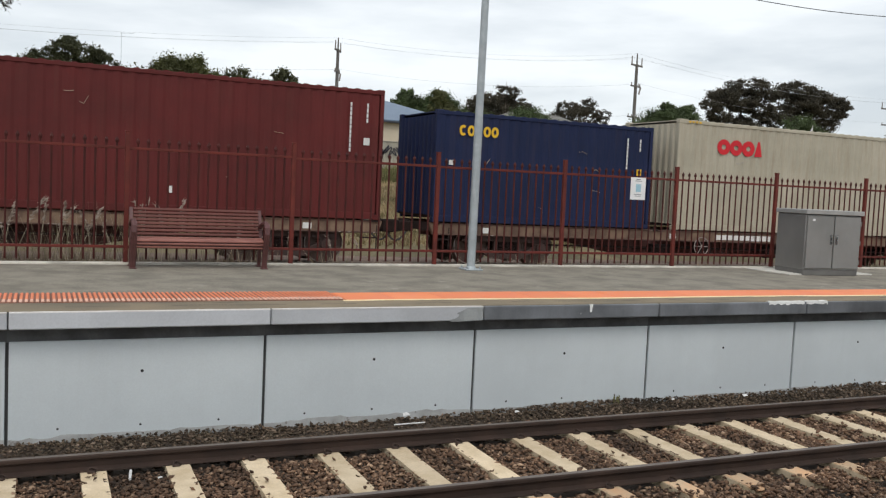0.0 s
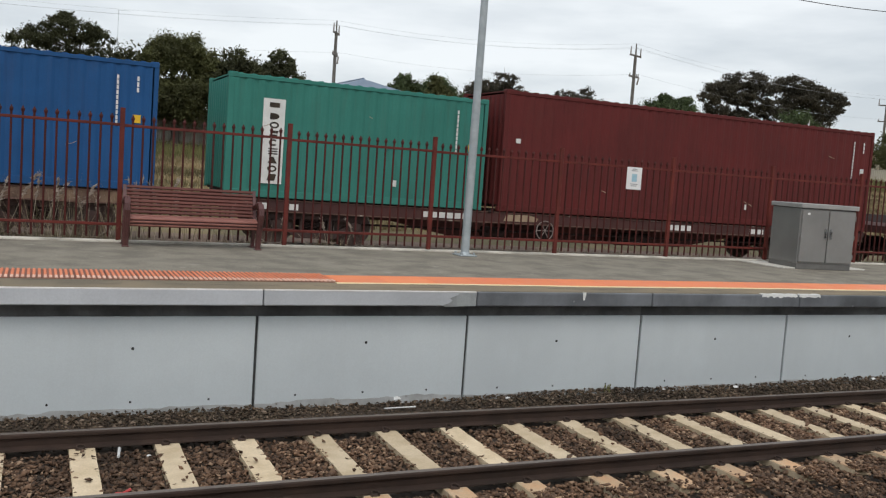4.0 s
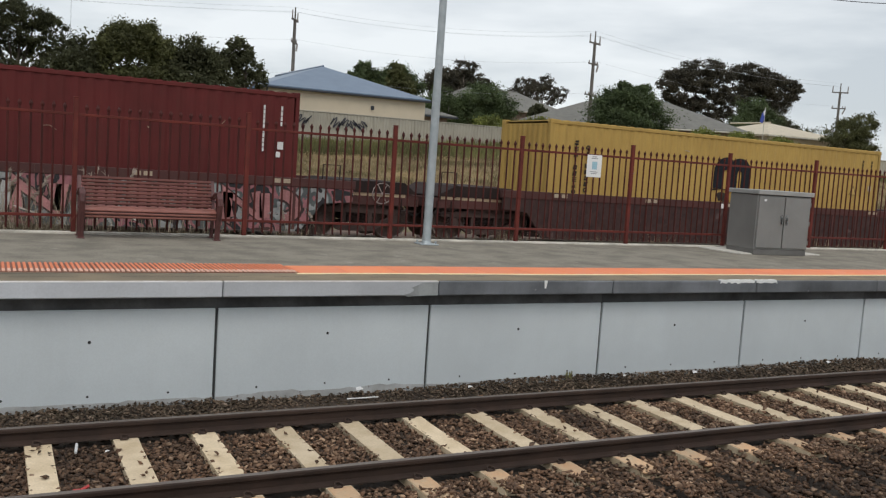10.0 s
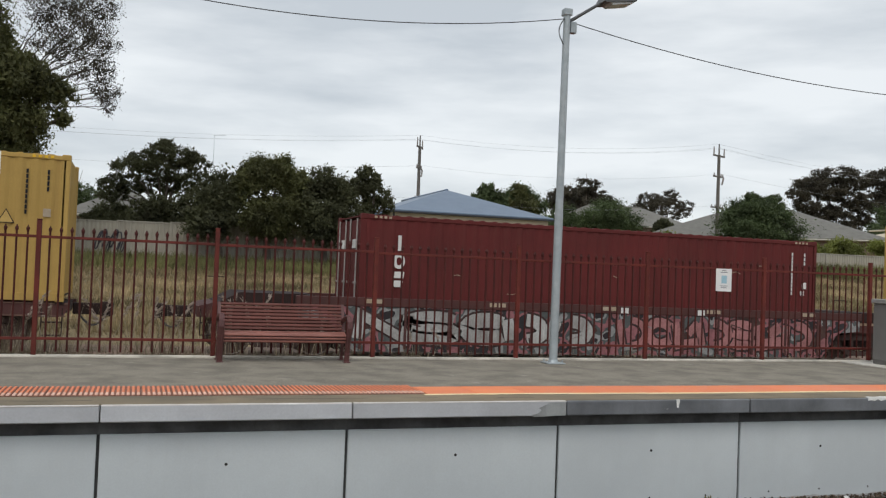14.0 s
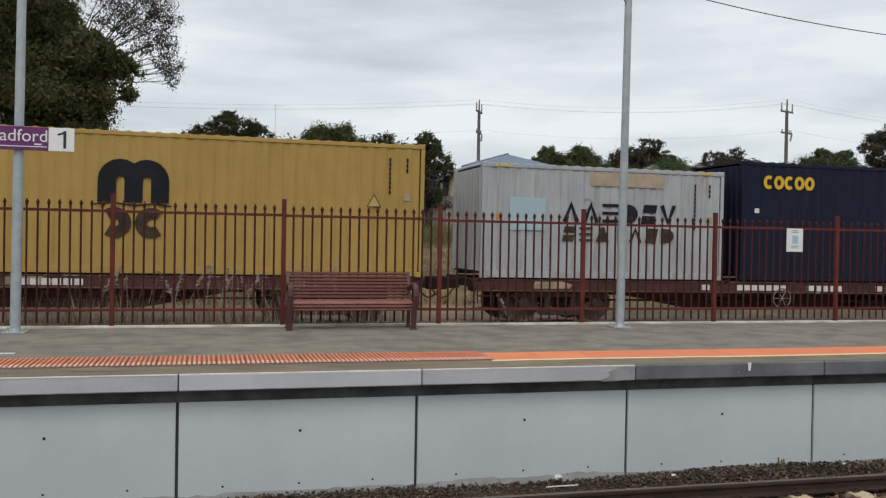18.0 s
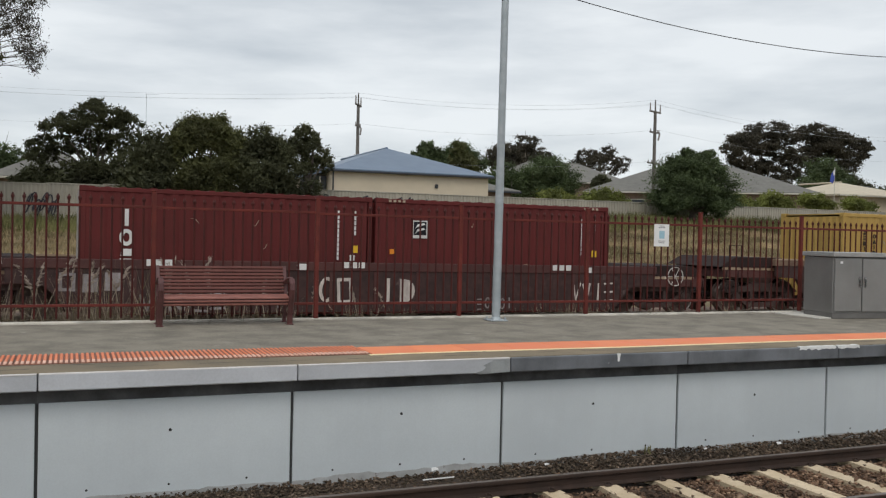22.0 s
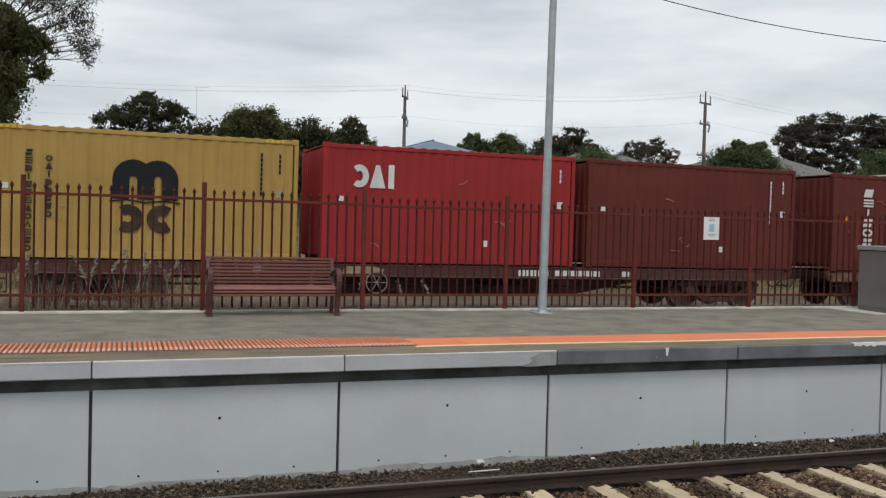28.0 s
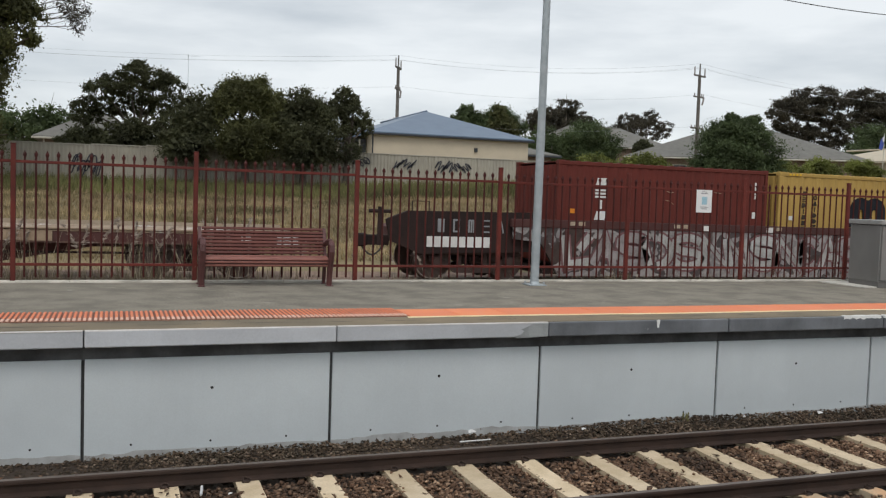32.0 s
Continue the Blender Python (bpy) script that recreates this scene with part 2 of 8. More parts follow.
TACTILE_NEW = surface("fresh_orange_tactile", (0.86, 0.25, 0.085), (0.82, 0.21, 0.08), 0.5, scale=1.5, fine=60, bump=0.05, spread=0.05, grain=0.1)
YELLOW_LINE = surface("yellow_line_paint", (0.90, 0.76, 0.48), (0.86, 0.64, 0.34), 0.6, scale=4, bump=0.05)
WHITE_PAINT = surface("white_paint", (0.80, 0.80, 0.78), (0.68, 0.68, 0.66), 0.7, scale=5, bump=0.05)
RAIL = surface("rusty_rail_side", (0.056, 0.033, 0.024), (0.032, 0.020, 0.015), 0.75, metal=0.2, scale=3, fine=60, bump=0.15)
RAIL_TOP = surface("rail_running_top", (0.15, 0.115, 0.095), (0.20, 0.165, 0.14), 0.4, metal=0.4, scale=2, fine=60, bump=0.03, spread=0)
CLIP = surface("rail_clip", (0.035, 0.022, 0.017), (0.06, 0.036, 0.025), 0.85, scale=20, bump=0.3)
SLEEPER = surface("sleeper_concrete", (0.70, 0.57, 0.40), (0.56, 0.44, 0.285), 0.9, scale=4, fine=60, bump=0.2, spread=0.12, grain=0.25, spots=(2.5, 0.66, (0.30, 0.21, 0.13)))
SLEEPER_END = surface("rusty_sleeper_end", (0.60, 0.36, 0.20), (0.54, 0.40, 0.26), 0.9, scale=5, fine=60, bump=0.2, spread=0.15)
FINES = shades("ballast_fines", [(0.036, 0.024, 0.015), (0.084, 0.055, 0.035), (0.050, 0.038, 0.024), (0.125, 0.085, 0.057), (0.060, 0.047, 0.028), (0.23, 0.17, 0.125)], 0.95, 2.0)
BALLAST = surface("ballast_bed", (0.060, 0.041, 0.028), (0.030, 0.020, 0.013), 0.95, scale=9, fine=35, bump=0.9, spread=0, grain=0.5)
STONES = shades("ballast_stones", [(0.046, 0.026, 0.015), (0.137, 0.075, 0.043), (0.063, 0.037, 0.023), (0.206, 0.120, 0.072), (0.083, 0.045, 0.026), (0.156, 0.095, 0.058), (0.38, 0.255, 0.165)], 0.9, 1.2)
FENCE = surface("maroon_steel", (0.150, 0.028, 0.020), (0.090, 0.020, 0.0155), 0.6, gloss=0.25, scale=3, fine=60, bump=0.04, spread=0.08, grain=0.15)
PICKET = surface("dark_maroon_steel", (0.080, 0.0175, 0.014), (0.050, 0.013, 0.0115), 0.6, gloss=0.2, scale=3, fine=60, bump=0.04, spread=0.12, grain=0.15)
GALV = surface("galvanised_steel", (0.42, 0.46, 0.48), (0.33, 0.37, 0.39), 0.5, metal=0.35, scale=6, fine=50, bump=0.03, grain=0.12)
KERB = surface("fence_kerb", (0.60, 0.56, 0.49), (0.36, 0.335, 0.29), 0.9, scale=2.2, fine=50, bump=0.2, contrast=(0.42, 0.6))
PAD = surface("pale_pad_concrete", (0.66, 0.63, 0.57), (0.52, 0.50, 0.45), 0.9, scale=4, bump=0.15, grain=0.2)
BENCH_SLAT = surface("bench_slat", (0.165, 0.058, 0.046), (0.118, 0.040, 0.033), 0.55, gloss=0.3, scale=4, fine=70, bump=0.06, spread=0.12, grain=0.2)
# Same bench paint, lighter: the light on the seat is in the colour.
BENCH_SEAT_LIT = surface("bench_seat_slat_lit", (0.275, 0.102, 0.076), (0.185, 0.064, 0.048), 0.45, gloss=0.6, scale=4, fine=70, bump=0.06, spread=0.10, grain=0.2)
BENCH_IRON = surface("bench_iron", (0.12, 0.045, 0.043), (0.08, 0.03, 0.028), 0.4, scale=6, bump=0.08)
CABINET = surface("cabinet_grey", (0.275, 0.272, 0.262), (0.225, 0.222, 0.214), 0.34, metal=0.35, scale=1.1, fine=60, bump=0.02, spread=0.06, grain=0.08, streak=0.2, streak_colour=(0.30, 0.30, 0.295))
PLINTH = surface("cabinet_plinth", (0.15, 0.145, 0.135), (0.11, 0.105, 0.10), 0.7, scale=3, bump=0.05)
CABINET_TOP = surface("cabinet_roof", (0.36, 0.35, 0.34), (0.27, 0.275, 0.265), 0.5, metal=0.1, scale=2, bump=0.02)
CHROME = surface("bright_metal", (0.35, 0.35, 0.35), (0.25, 0.25, 0.25), 0.25, metal=0.9, bump=0)
PURPLE = surface("purple_sign", (0.122, 0.021, 0.122), (0.105, 0.018, 0.108), 0.4, scale=3, bump=0, grain=0.03)
SIGN_WHITE = surface("white_sign", (0.78, 0.78, 0.77), (0.72, 0.72, 0.72), 0.4, bump=0, grain=0.04)
SIGN_BLACK = surface("black_print", (0.02, 0.02, 0.022), None, 0.5, bump=0)
NOTICE_BLUE = surface("pale_blue_print", (0.30, 0.50, 0.60), (0.36, 0.55, 0.63), 0.5, bump=0)
EARTH = surface("dry_earth", (0.30, 0.20, 0.15), (0.19, 0.125, 0.092), 0.95, scale=1.6, fine=25, bump=0.5, spread=0, grain=0.45, spots=(0.8, 0.6, (0.13, 0.105, 0.06)))
VERGE = surface("verge_dirt", (0.30, 0.195, 0.14), (0.16, 0.10, 0.075), 0.95, scale=2.2, fine=22, bump=0.6, spread=0, grain=0.6, spots=(1.6, 0.6, (0.10, 0.11, 0.045)))
FIELD = surface("dry_field", (0.26, 0.20, 0.105), (0.15, 0.13, 0.062), 0.95, scale=0.35, fine=14, bump=0.5, spread=0, grain=0.4, spots=(0.2, 0.58, (0.30, 0.23, 0.12)))
GRASS = shades("grass_blades", [(0.25, 0.19, 0.10), (0.40, 0.31, 0.18), (0.31, 0.238, 0.127), (0.46, 0.36, 0.22), (0.21, 0.168, 0.076)], 0.9, 0.5, 0.2, (0.55, (0.105, 0.088, 0.042), (0.225, 0.185, 0.092)))
GRASS_GREEN = shades("green_grass_blades", [(0.09, 0.10, 0.035), (0.19, 0.18, 0.07), (0.13, 0.135, 0.05)], 0.9, 0.3, 0.2)
PLUME = shades("plume_fluff", [(0.330, 0.262, 0.210), (0.465, 0.398, 0.338), (0.240, 0.180, 0.143)], 0.9, 0, 0.3)
UNDERGROWTH = shades("matted_weeds", [(0.10, 0.07, 0.045), (0.16, 0.12, 0.075), (0.06, 0.045, 0.03), (0.24, 0.19, 0.12), (0.08, 0.08, 0.035)], 0.9)
STRAW = shades("dry_stalks", [(0.360, 0.292, 0.195), (0.180, 0.128, 0.083), (0.510, 0.435, 0.330), (0.098, 0.075, 0.045), (0.165, 0.150, 0.068)], 0.9)
LEAF_DARK = shades("dark_leaves", [(0.050, 0.053, 0.024), (0.070, 0.075, 0.032), (0.057, 0.061, 0.028), (0.080, 0.083, 0.036)], 0.75, 0.7, 0.3)
LEAF_GREEN = shades("green_leaves", [(0.058, 0.082, 0.033), (0.082, 0.112, 0.044), (0.068, 0.095, 0.038), (0.096, 0.126, 0.052)], 0.75, 0.7, 0.35)
LEAF_GUM = shades("gum_leaves", [(0.040, 0.036, 0.025), (0.068, 0.059, 0.039), (0.052, 0.046, 0.031), (0.084, 0.072, 0.047)], 0.7, 0.7, 0.3)
LEAF_OLIVE = shades("olive_leaves", [(0.066, 0.070, 0.025), (0.096, 0.100, 0.035), (0.078, 0.083, 0.029), (0.114, 0.116, 0.042)], 0.75, 0.6, 0.35)
LEAF_LIME = shades("lime_leaves", [(0.139, 0.159, 0.036), (0.199, 0.219, 0.054), (0.163, 0.183, 0.043)], 0.7, 0.9, 0.35)
BARK = surface("bark", (0.10, 0.08, 0.065), (0.06, 0.048, 0.04), 0.95, scale=4, fine=30, bump=0.6)
BARK_PALE = surface("gum_bark", (0.24, 0.20, 0.16), (0.13, 0.105, 0.085), 0.9, scale=3, fine=25, bump=0.3)
COLORBOND = surface("steel_sheet_fence", (0.40, 0.37, 0.30), (0.34, 0.315, 0.26), 0.55, scale=1.0, fine=40, bump=0.04, spread=0.06, streak=0.12, streak_colour=(0.22, 0.19, 0.14), grain=0.08)
TAG = surface("sprayed_tag", (0.035, 0.035, 0.05), None, 0.7, bump=0)
CREAM = surface("cream_render", (0.60, 0.52, 0.40), (0.55, 0.48, 0.37), 0.85, scale=1, fine=30, bump=0.08, grain=0.08)
BRICK = surface("brown_brick", (0.24, 0.17, 0.13), (0.17, 0.12, 0.095), 0.9, scale=3, fine=20, bump=0.3)
ROOF_BLUE = surface("blue_steel_roof", (0.145, 0.20, 0.28), (0.12, 0.17, 0.245), 0.4, metal=0.15, scale=1, bump=0.03, grain=0.06)
ROOF_GREY = surface("grey_tile_roof", (0.185, 0.18, 0.16), (0.145, 0.14, 0.125), 0.8, scale=2, fine=18, bump=0.4, spread=0.05)
ROOF_CREAM = surface("cream_roof", (0.55, 0.48, 0.36), (0.48, 0.42, 0.32), 0.7, scale=2, bump=0.1)
TRIM_DARK = surface("dark_trim", (0.03, 0.035, 0.045), None, 0.5, bump=0.02)
TRIM_PALE = surface("pale_trim", (0.55, 0.52, 0.45), None, 0.5, bump=0.02)
WINDOW = glass("window_glass")
POLE_WOOD = surface("weathered_pole", (0.17, 0.155, 0.14), (0.11, 0.10, 0.09), 0.95, scale=3, fine=30, bump=0.4)
WIRE = surface("wire_black", (0.06, 0.06, 0.064), None, 0.6, bump=0)
WIRE_PALE = surface("weathered_wire", (0.34, 0.35, 0.37), None, 0.5, metal=0.3, bump=0)
PORCELAIN = surface("insulator", (0.25, 0.22, 0.20), None, 0.3, bump=0)
FLAG_BLUE = surface("flag_blue", (0.03, 0.06, 0.30), (0.05, 0.08, 0.35), 0.7, bump=0.05)
FLAG_WHITE = surface("flag_white", (0.75, 0.75, 0.75), None, 0.7, bump=0.05)
LAMP_GREY = surface("lamp_housing", (0.10, 0.105, 0.11), (0.08, 0.085, 0.09), 0.5, bump=0.02)
LAMP_GLASS = surface("lamp_lens", (0.55, 0.57, 0.58), None, 0.15, bump=0)
LITTER = surface("white_litter", (0.78, 0.78, 0.76), (0.6, 0.6, 0.6), 0.6, bump=0.1)
SCRAP_RED = surface("red_plastic", (0.55, 0.06, 0.05), (0.45, 0.05, 0.05), 0.5, scale=20, bump=0.1)

WEAR = dict(gloss=0.22, rough=0.65, scale=0.9, fine=45, bump=0.05, spread=0.05, grain=0.14)
PAINT = {
    "maroon": surface("maroon_container", (0.120, 0.0205, 0.0195), (0.094, 0.0185, 0.0175), streak=0.12, **WEAR),
    "brown": surface("oxide_brown_container", (0.132, 0.028, 0.0205), (0.108, 0.0235, 0.0175), streak=0.12, **WEAR),
    "dark_brown": surface("dark_brown_container", (0.084, 0.0172, 0.0165), (0.067, 0.0155, 0.0148), streak=0.15, **WEAR),
    "crimson": surface("crimson_container", (0.188, 0.0245, 0.027), (0.158, 0.0225, 0.0245), streak=0.15, **WEAR),
    "faded_red": surface("faded_red_container", (0.185, 0.062, 0.042), (0.145, 0.045, 0.032), streak=0.35, **WEAR),
    "red": surface("bright_red_container", (0.325, 0.0275, 0.030), (0.275, 0.0245, 0.026), streak=0.10, **WEAR),
    "orange_red": surface("orange_red_container", (0.36, 0.062, 0.046), (0.31, 0.055, 0.042), streak=0.12, **WEAR),
    "yellow": surface("mustard_container", (0.452, 0.300, 0.088), (0.395, 0.258, 0.076), streak=0.26, streak_colour=(0.20, 0.12, 0.045), **WEAR),
    "navy": surface("navy_container", (0.013, 0.021, 0.066), (0.010, 0.017, 0.052), streak=0.12, **WEAR),
    "dark_navy": surface("dark_navy_container", (0.0085, 0.0125, 0.033), (0.007, 0.0105, 0.027), streak=0.12, **WEAR),
    "dark_blue": surface("dark_blue_container", (0.009, 0.021, 0.045), (0.007, 0.017, 0.036), streak=0.15, **WEAR),
    "blue": surface("royal_blue_container", (0.016, 0.085, 0.235), (0.014, 0.072, 0.20), streak=0.12, **WEAR),
    "green": surface("sea_green_container", (0.045, 0.215, 0.175), (0.038, 0.185, 0.150), streak=0.15, **WEAR),
    "cream": surface("pale_beige_container", (0.47, 0.43, 0.34), (0.39, 0.36, 0.28), streak=0.35, streak_colour=(0.24, 0.17, 0.10), **WEAR),
    "drab": surface("drab_beige_container", (0.375, 0.355, 0.285), (0.31, 0.295, 0.235), streak=0.35, streak_colour=(0.18, 0.14, 0.09), **WEAR),
    "grey": surface("pale_grey_container", (0.45, 0.46, 0.44), (0.38, 0.39, 0.37), streak=0.25, streak_colour=(0.22, 0.19, 0.15), **WEAR),
    "white": surface("weathered_white_container", (0.44, 0.465, 0.48), (0.37, 0.39, 0.405), streak=0.6, streak_colour=(0.24, 0.17, 0.13), **WEAR),
}
MARK = {
    "white": surface("white_marking", (0.72, 0.72, 0.70), (0.6, 0.6, 0.58), 0.7, bump=0, grain=0.1, gloss=0.15),
    "black": surface("dark_marking", (0.014, 0.015, 0.019), (0.02, 0.021, 0.026), 0.7, bump=0, grain=0.1, gloss=0.15),
    "red": surface("red_marking", (0.62, 0.035, 0.045), (0.54, 0.03, 0.04), 0.7, bump=0, grain=0.1, gloss=0.15),
    "yellow": surface("yellow_marking", (0.75, 0.47, 0.04), (0.68, 0.42, 0.04), 0.7, bump=0, grain=0.1, gloss=0.15),
    "blue": surface("blue_marking", (0.03, 0.07, 0.26), (0.03, 0.06, 0.22), 0.7, bump=0, grain=0.1, gloss=0.15),
    "teal": surface("teal_marking", (0.10, 0.45, 0.50), (0.13, 0.48, 0.52), 0.7, bump=0, grain=0.1, gloss=0.15),
    "orange": surface("orange_marking", (0.72, 0.26, 0.03), (0.65, 0.22, 0.03), 0.7, bump=0, grain=0.1, gloss=0.15),
    "dull_black": surface("dull_dark_marking", (0.032, 0.026, 0.022), (0.07, 0.052, 0.036), 0.7, scale=4, bump=0, grain=0.2, gloss=0.15),
    "faint_black": surface("faint_dark_marking", (0.045, 0.020, 0.018), (0.085, 0.027, 0.022), 0.7, scale=4, bump=0, grain=0.2, gloss=0.15),
    "navy": surface("navy_marking", (0.022, 0.024, 0.042), (0.035, 0.037, 0.055), 0.7, bump=0, grain=0.1, gloss=0.15),
    "pale_blue": surface("pale_blue_marking", (0.36, 0.52, 0.57), (0.42, 0.52, 0.55), 0.7, bump=0, grain=0.15, gloss=0.15),
    "faded_blue": surface("faded_blue_marking", (0.10, 0.11, 0.20), (0.22, 0.19, 0.22), 0.7, scale=4, bump=0, grain=0.25, gloss=0.15),
    "ochre": surface("faded_ochre_marking", (0.52, 0.36, 0.12), (0.46, 0.31, 0.11), 0.7, bump=0, grain=0.2, gloss=0.15),
    "faded_teal": surface("faded_teal_marking", (0.17, 0.42, 0.44), (0.30, 0.47, 0.48), 0.7, bump=0, grain=0.2, gloss=0.15),
    "tan": surface("tan_patch", (0.36, 0.28, 0.20), (0.42, 0.36, 0.28), 0.8, bump=0, grain=0.25, gloss=0.15),
    "grey": surface("grey_marking", (0.27, 0.28, 0.29), (0.22, 0.23, 0.24), 0.7, bump=0, grain=0.1, gloss=0.15),
}
BARS = surface("lock_rods", (0.40, 0.38, 0.36), (0.3, 0.28, 0.26), 0.5, metal=0.4, bump=0.02)
FADED = surface("faded_green_paint", (0.22, 0.33, 0.31), (0.15, 0.28, 0.25), 0.8, scale=1.5, fine=30, bump=0.05, spread=0.1, streak=0.5, streak_colour=(0.06, 0.22, 0.18))
DECK_PALE = surface("scuffed_deck_edge", (0.40, 0.31, 0.21), (0.24, 0.165, 0.11), 0.8, scale=1.6, fine=30, bump=0.1, spread=0.1, spots=(0.9, 0.58, (0.75, 0.72, 0.68)))
DECK_WORN = surface("worn_flange_steel", (0.15, 0.085, 0.062), (0.07, 0.034, 0.027), 0.75, scale=2.4, fine=30, bump=0.1, spread=0.15, spots=(1.6, 0.62, (0.36, 0.31, 0.27)))
UNDER = surface("wagon_underframe", (0.032, 0.018, 0.016), (0.018, 0.012, 0.011), 0.85, gloss=0.3, scale=2, fine=30, bump=0.2)
WAGON = {
    "maroon": surface("maroon_wagon_steel", (0.080, 0.025, 0.022), (0.055, 0.020, 0.018), 0.75, scale=1.5, fine=30, bump=0.1, spread=0.1, streak=0.2),
    "yellow": surface("dirty_yellow_sill", (0.38, 0.25, 0.075), (0.22, 0.14, 0.06), 0.75, scale=2.5, fine=30, bump=0.1, spread=0.1, streak=0.35),
    "tan": surface("dusty_tan_sill", (0.22, 0.145, 0.095), (0.085, 0.05, 0.037), 0.8, scale=2.0, fine=30, bump=0.1, spread=0.1, streak=0.3),
    "orange": surface("orange_well_beam", (0.50, 0.235, 0.085), (0.34, 0.145, 0.06), 0.7, scale=1.6, fine=30, bump=0.1, spread=0.15, streak=0.45, spots=(1.3, 0.60, (0.52, 0.43, 0.34))),
}
SPRAY = [
    graffiti("sprayed_wagon_side_rose", (0.17, 0.095, 0.085), [(0.26, 0.13, 0.125), (0.09, 0.045, 0.045), (0.30, 0.17, 0.16), (0.05, 0.03, 0.03), (0.28, 0.16, 0.145)], 0.8, 0.6),
    graffiti("sprayed_wagon_side_multicolour", (0.13, 0.09, 0.08), [(0.03, 0.04, 0.12), (0.20, 0.30, 0.28), (0.45, 0.45, 0.42), (0.03, 0.03, 0.04), (0.22, 0.20, 0.08), (0.10, 0.12, 0.22)], 0.9, 0.62),
    graffiti("sprayed_wagon_side_silver", (0.10, 0.065, 0.055), [(0.16, 0.12, 0.11), (0.34, 0.32, 0.32), (0.46, 0.44, 0.43), (0.10, 0.08, 0.08), (0.38, 0.36, 0.36)], 0.9, 0.6),
    graffiti("rusty_wagon_side", (0.085, 0.040, 0.036), [(0.05, 0.028, 0.027), (0.075, 0.040, 0.037), (0.13, 0.085, 0.082)], 0.9, 0.35),
    graffiti("sprayed_wagon_side_pink", (0.12, 0.06, 0.05), [(0.03, 0.025, 0.03), (0.40, 0.42, 0.42), (0.12, 0.14, 0.14), (0.42, 0.17, 0.19), (0.03, 0.03, 0.035), (0.38, 0.16, 0.17)], 0.9, 0.62),
    graffiti("peeling_rusty_side", (0.135, 0.062, 0.046), [(0.085, 0.042, 0.036), (0.30, 0.125, 0.055), (0.17, 0.085, 0.062), (0.10, 0.055, 0.047)], 0.9, 0.5),
]


DIRTY = dict(scale=2.2, fine=25, bump=0.05, spread=0.1, grain=0.4, streak=0.45, streak_colour=(0.10, 0.06, 0.05), gloss=0.2)
SPRAYED = {
    "pale": surface("sprayed_pale_fill", (0.46, 0.47, 0.46), (0.30, 0.30, 0.29), 0.8, **DIRTY),
    "silver": surface("sprayed_silver_fill", (0.33, 0.31, 0.31), (0.22, 0.20, 0.20), 0.7, **DIRTY),
    "rose": surface("sprayed_rose_fill", (0.30, 0.15, 0.14), (0.20, 0.10, 0.095), 0.8, **DIRTY),
    "pink": surface("sprayed_pink_fill", (0.44, 0.21, 0.21), (0.30, 0.14, 0.14), 0.8, **DIRTY),
    "blue": surface("sprayed_grey_blue_fill", (0.27, 0.36, 0.39), (0.36, 0.38, 0.36), 0.8, **DIRTY),
    "lime": surface("sprayed_yellow_green_fill", (0.34, 0.34, 0.20), (0.24, 0.25, 0.17), 0.8, **DIRTY),
    "navy": surface("sprayed_navy_line", (0.030, 0.032, 0.075), (0.05, 0.045, 0.07), 0.8, **DIRTY),
    "black": surface("sprayed_black_line", (0.035, 0.026, 0.026), (0.06, 0.04, 0.038), 0.8, **DIRTY),
    "mauve": surface("sprayed_mauve_fill", (0.19, 0.10, 0.105), (0.14, 0.075, 0.08), 0.8, **DIRTY),
    "dusk": surface("sprayed_dusky_pink_fill", (0.175, 0.098, 0.098), (0.145, 0.082, 0.082), 0.8, **DIRTY),
    "white": surface("sprayed_white_line", (0.62, 0.57, 0.53), (0.45, 0.40, 0.36), 0.8, **DIRTY),
}


